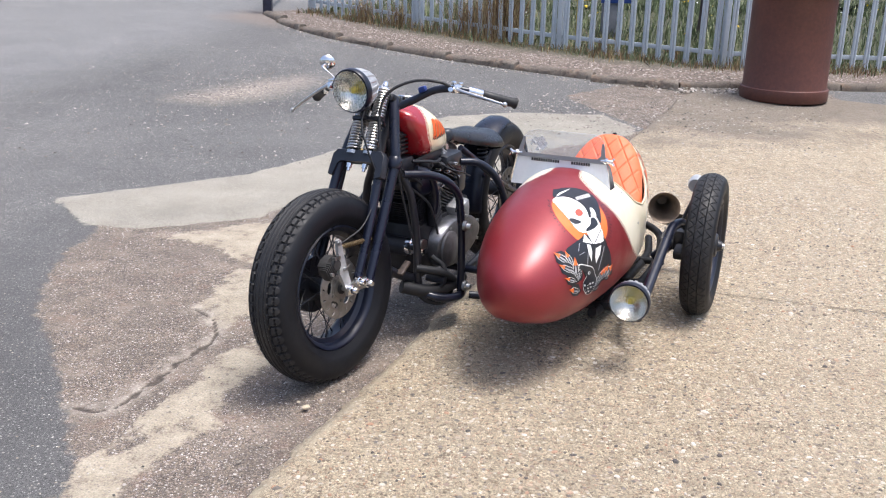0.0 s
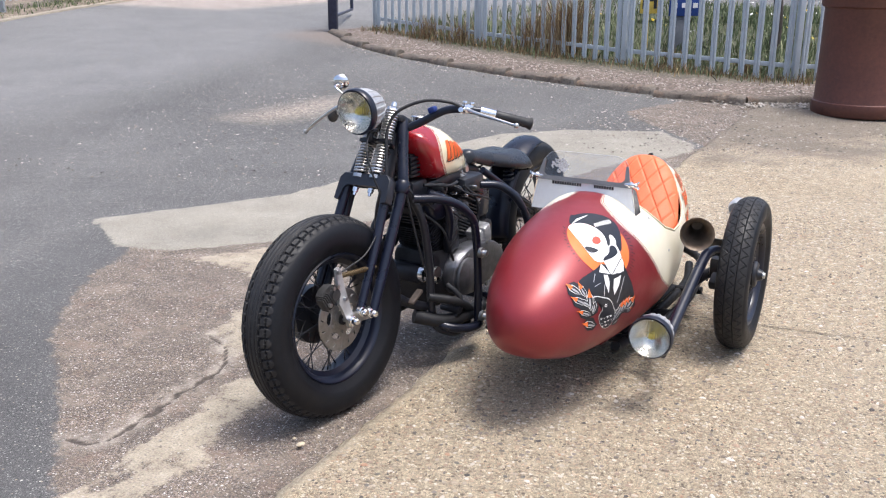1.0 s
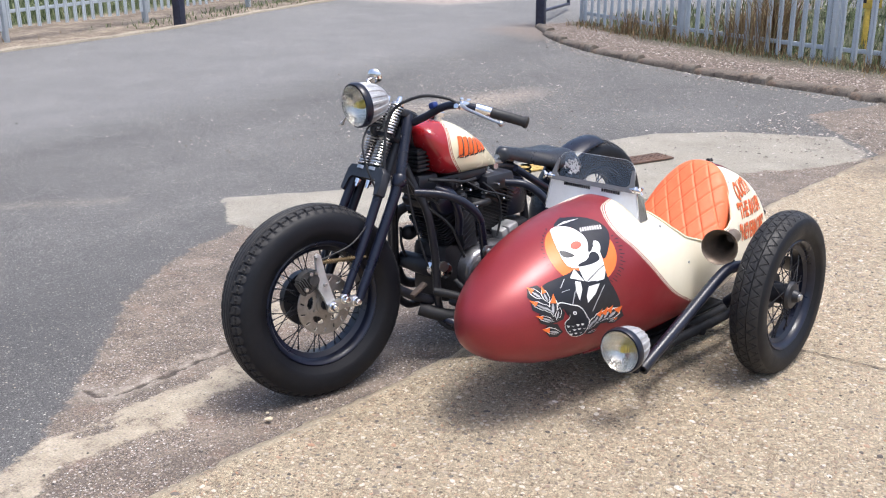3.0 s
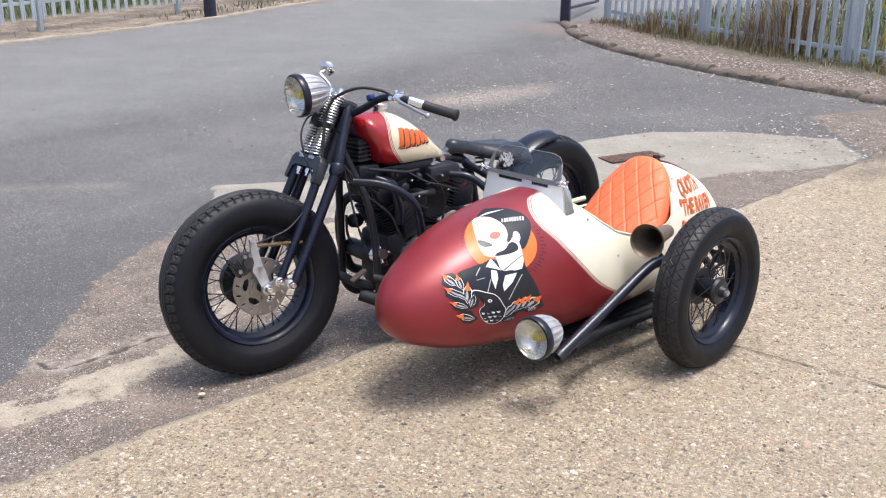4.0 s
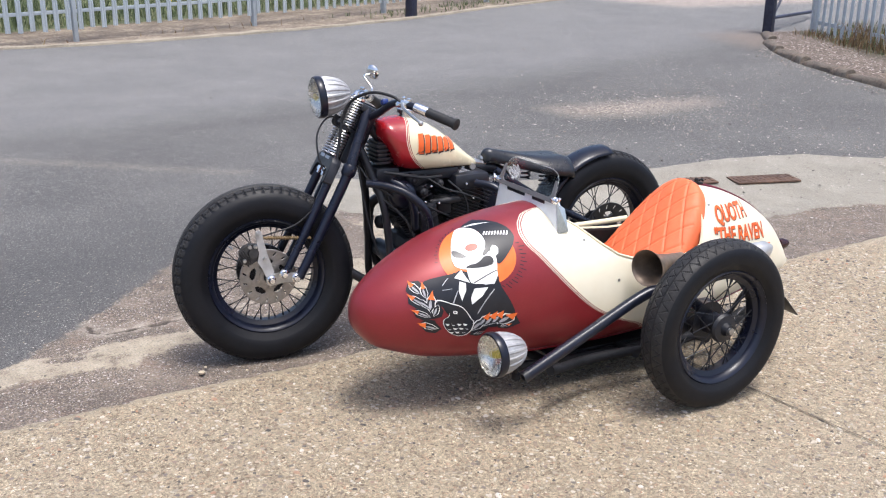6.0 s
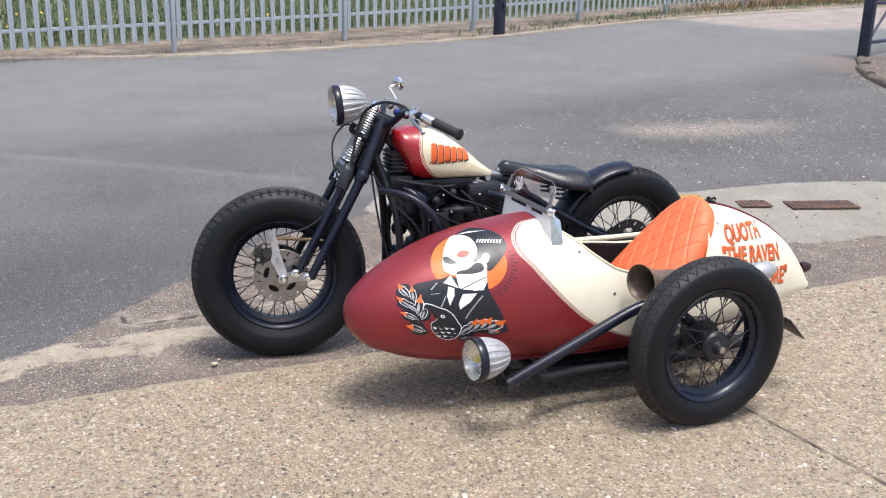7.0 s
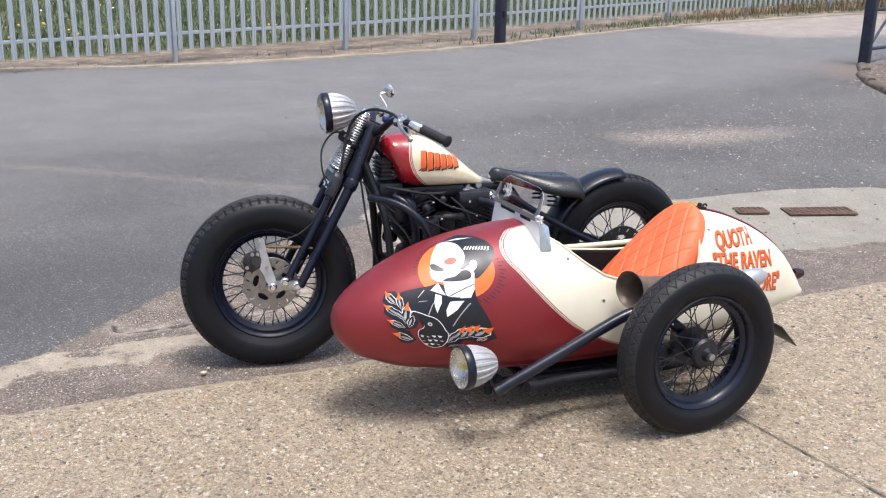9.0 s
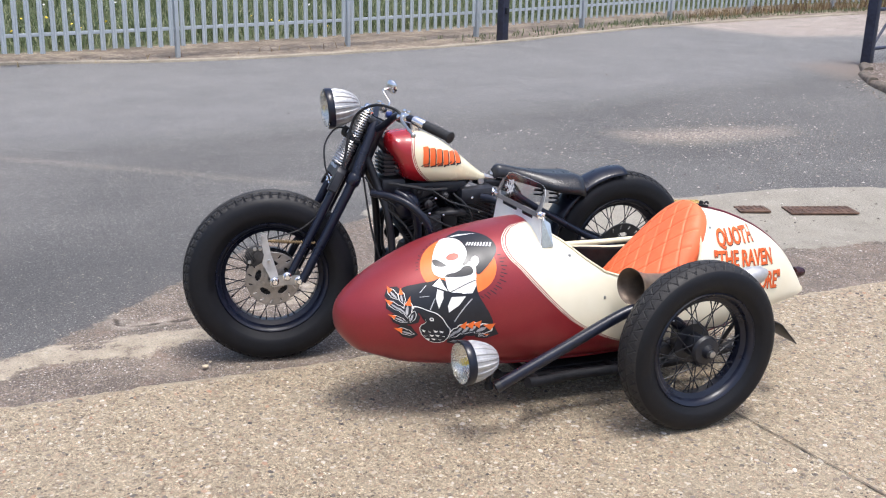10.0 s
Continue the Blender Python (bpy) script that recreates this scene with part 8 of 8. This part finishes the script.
    paint(oval(0.54, 0.246, 0.025, 0.021, 20), PAINT_RED, 0.0031, "painted_form")
    for k in range(9):
        u, v = 0.537 + 0.0112 * k, 0.155 - 0.0022 * k
        paint([(u, v), (u + 0.006, v - 0.001), (u + 0.016, v + 0.019), (u + 0.01, v + 0.02)], PAINT_WHITE, 0.0031, "painted_form")
    # leaves either side and the dark bird-like form between them
    for k, ((bu, bv), (tu, tv), tip) in enumerate(LEAVES):
        ln, tr = math.hypot(tu - bu, tv - bv), math.atan2(tv - bv, tu - bu)
        c, n = math.cos(tr), math.sin(tr)
        paint(leaf(bu - 0.012 * c, bv - 0.012 * n, ln * 1.16, tr, 0.33), PAINT_BLACK, 0.0017 + 0.00005 * k, "painted_leaf_edge")
        paint(leaf(bu, bv, ln, tr, 0.17), PAINT_WHITE, 0.0026 + 0.00005 * k, "painted_leaf")
        paint(leaf(bu + 0.03 * ln * c, bv + 0.03 * ln * n, ln * 0.93, tr, 0.15), PAINT_BLACK, 0.0030 + 0.00004 * k, "painted_leaf")
        paint(leaf(bu + 0.1 * ln * c + 0.02 * ln * n, bv + 0.1 * ln * n - 0.02 * ln * c, ln * 0.6, tr, 0.085), PAINT_GREY, 0.0034 + 0.00003 * k, "painted_leaf")
        if tip:
            paint([(bu + ln * (0.66 * c - 0.13 * n), bv + ln * (0.66 * n + 0.13 * c)), (bu + ln * 1.12 * c, bv + ln * 1.12 * n), (bu + ln * (0.66 * c + 0.13 * n), bv + ln * (0.66 * n - 0.13 * c))], PAINT_ORANGE, 0.0041, "painted_leaf_tip")
    bird = [(0.474, 0.54), (0.499, 0.539), (0.535, 0.551), (0.561, 0.555), (0.58, 0.575), (0.592, 0.602), (0.607, 0.615), (0.588, 0.681), (0.556, 0.707), (0.526, 0.693), (0.505, 0.657), (0.502, 0.634), (0.526, 0.614), (0.522, 0.59), (0.501, 0.57), (0.479, 0.559)]
    paint([(0.545 + (u - 0.545) * 1.05, 0.62 + (v - 0.62) * 1.055 - 0.001) for u, v in bird], PAINT_WHITE, 0.0036, "painted_form", 1)
    paint(bird, PAINT_BLACK, 0.0040, "painted_form", 1)
    paint(oval(0.544, 0.59, 0.008, 0.009, 14), PAINT_WHITE, 0.0043, "painted_form")
    paint(oval(0.544, 0.59, 0.004, 0.0045, 10), PAINT_BLACK, 0.0046, "painted_form")
    for r, c in ((0, 4), (1, 4), (2, 3)):
        for k in range(c):
            u, v = 0.516 + 0.02 * k + 0.006 * r, 0.643 + 0.02 * r - 0.004 * k
            paint([(u - 0.008, v), (u - 0.004, v + 0.006), (u + 0.004, v + 0.006), (u + 0.008, v), (u + 0.003, v + 0.009), (u - 0.003, v + 0.009)], PAINT_WHITE, 0.0043, "painted_form")


nose_painting()


# ---- lettering on the tail ----
def wrap_letters(text, x0, x1, z0, z1, h0, h1, name):
    """Words laid on the near side of the tail from x0 to x1, on a base line from z0 to z1."""
    cu = bpy.data.curves.new(name, "FONT")
    cu.body, cu.size, cu.offset = text, 1.0, 0.026
    tmp = bpy.data.objects.new(name, cu)
    flat = bpy.data.meshes.new_from_object(tmp)
    bpy.data.objects.remove(tmp)
    w = max(v.co.x for v in flat.vertices)
    for shift, lift, mat, nm in ((0.0032, 0.0014, PAINT_BLACK, name + "_shadow"), (0.0, 0.0026, PAINT_LETTER, name)):
        me = flat.copy()
        for v in me.vertices:
            t, k = v.co.x / w, v.co.y / 0.73
            px = x0 + (x1 - x0) * t - shift
            pz = z0 + (z1 - z0) * t + k * (h0 + (h1 - h0) * t) - shift
            v.co = (px, car_y(px, pz) + lift, pz + lift * 0.5)
        me.materials.append(mat)
        me.name = nm
        ob = new(nm, me)
        ob.parent = car
        ob["label"] = "orange painted word" if shift == 0 else "black letter shadow"


wrap_letters("QUOTH", -0.038, -0.242, 0.524, 0.518, 0.062, 0.056, "lettering")
wrap_letters('"THE RAVEN', -0.012, -0.345, 0.451, 0.418, 0.062, 0.062, "lettering")
wrap_letters('"NEVERMORE"', -0.01, -0.395, 0.363, 0.316, 0.067, 0.07, "lettering")

# ---- sidecar chassis ----
strut = pipe("chassis_strut", [(0.935, 0.93, 0.19), (0.70, 0.93, 0.30), (0.50, 0.932, 0.395), (0.43, 0.94, 0.412), (0.36, 0.96, 0.40), (0.26, 0.98, 0.33)], 0.0195, BLACK, "black chassis strut")
bm = bmesh.new()
lathe(bm, [(0.0, 0.012), (0.0, 0.0205), (0.02, 0.0205), (0.02, 0.012)], (0.942, 0.93, 0.187), (-0.9, 0, 0.42), 20, closed=True)
part("tube_end", bm, SATIN, strut)
pipe("chassis_rail", [(0.8, 0.87, 0.16), (0.74, 0.85, 0.15), (0.6, 0.82, 0.145), (0.2, 0.82, 0.15), (-0.2, 0.75, 0.17), (-0.35, 0.6, 0.19)], 0.0175, DUSTY, "black chassis rail")
pipe("chassis_rail", [(0.82, 0.4, 0.14), (0.6, 0.36, 0.13), (0.1, 0.36, 0.15), (-0.3, 0.45, 0.18)], 0.0175, DUSTY, "black chassis rail")
for y in (0.45, 0.74):
    pipe("underframe_rail", [(0.86, y, 0.145), (0.8, y, 0.125), (0.4, y, 0.118), (0.0, y, 0.125), (-0.2, y * 0.7 + 0.18, 0.15)], 0.018, DUSTY, "black underframe tube")
for x in (0.1, 0.42, 0.74):
    pipe("underframe_cross_tube", [(x, 0.3, 0.128), (x, 0.6, 0.12), (x, 0.84, 0.14)], 0.016, DUSTY)
# unseen plate, added to keep light off the ground below the body
bm = bmesh.new()
box(bm, (0.4, 0.6, 0.138), (0.62, 0.26, 0.012), bevel=0.003)
part("underframe_plate", bm, DUSTY, BIKE, "dark plate added below the body to deepen the shade")
pipe("wheel_axle", [(0.235, 0.82, 0.2), (0.235, 0.9, 0.27), (0.235, 1.0, 0.302)], 0.02, BLACK)
bm = bmesh.new()
box(bm, (0.235, 0.93, 0.3), (0.1, 0.05, 0.09), bevel=0.012)
box(bm, (0.33, 0.95, 0.27), (0.07, 0.05, 0.04), Matrix.Rotation(0.4, 4, "Y"), 0.01)
part("axle_carrier", bm, SATIN, BIKE, "black axle carrier")
# trumpet horn between body and wheel
bm = bmesh.new()
prof = [(0.0, 0.064), (-0.012, 0.059), (-0.03, 0.05), (-0.07, 0.038), (-0.14, 0.03), (-0.2, 0.026), (-0.2, 0.0), (-0.19, 0.0), (-0.19, 0.023), (-0.14, 0.027), (-0.07, 0.033), (-0.03, 0.046), (-0.012, 0.055), (-0.002, 0.061)]
lathe(bm, prof, (0.445, 0.89, 0.478), (0.96, 0.27, 0.05), 40, closed=True)
horn = part("trumpet_horn", bm, plain("tarnished_brass", (0.2, 0.15, 0.11), 0.45, 0.45, vary=0.4, scale=25), BIKE, "tarnished brown trumpet horn")
pipe("horn_bracket", [(0.40, 0.905, 0.44), (0.39, 0.92, 0.41)], 0.01, SATIN, "", horn, False)
# tail lamp, chrome marker and plate at the back
bm = bmesh.new()
lathe(bm, [(0.0, 0.0), (0.0, 0.022), (-0.02, 0.024), (-0.045, 0.016), (-0.05, 0.0)], (-0.555, 0.56, 0.33), (1, 0, 0), 18)
part("tail_lamp", bm, plain("red_lamp", (0.03, 0.008, 0.01), 0.25), car, "small red tail lamp")
bm = bmesh.new()
lathe(bm, [(0.0, 0.0), (0.004, 0.03), (-0.02, 0.036), (-0.07, 0.03), (-0.1, 0.012), (-0.104, 0.0)], (0.02, 0.93, 0.485), (1, 0.1, -0.1), 20)
part("marker_lamp", bm, BRACKET_SILVER, BIKE, "silver marker lamp behind the wheel")
pipe("lamp_stalk", [(-0.05, 0.93, 0.45), (0.0, 0.88, 0.3), (0.05, 0.84, 0.17)], 0.008, SATIN)
bm = bmesh.new()
box(bm, (-0.19, 0.85, 0.26), (0.005, 0.2, 0.11), Matrix.Rotation(0.75, 4, "Y"), 0.002)
part("number_plate", bm, NUMBER_PLATE, BIKE, "black number plate")
pipe("plate_bracket", [(-0.19, 0.83, 0.26), (-0.12, 0.78, 0.2), (-0.05, 0.8, 0.16)], 0.006, SATIN)
pipe("grab_rail", [(0.44, 0.285, 0.455), (0.2, 0.28, 0.45), (0.05, 0.285, 0.452)], 0.011, CREAM, "cream cockpit rail", car)
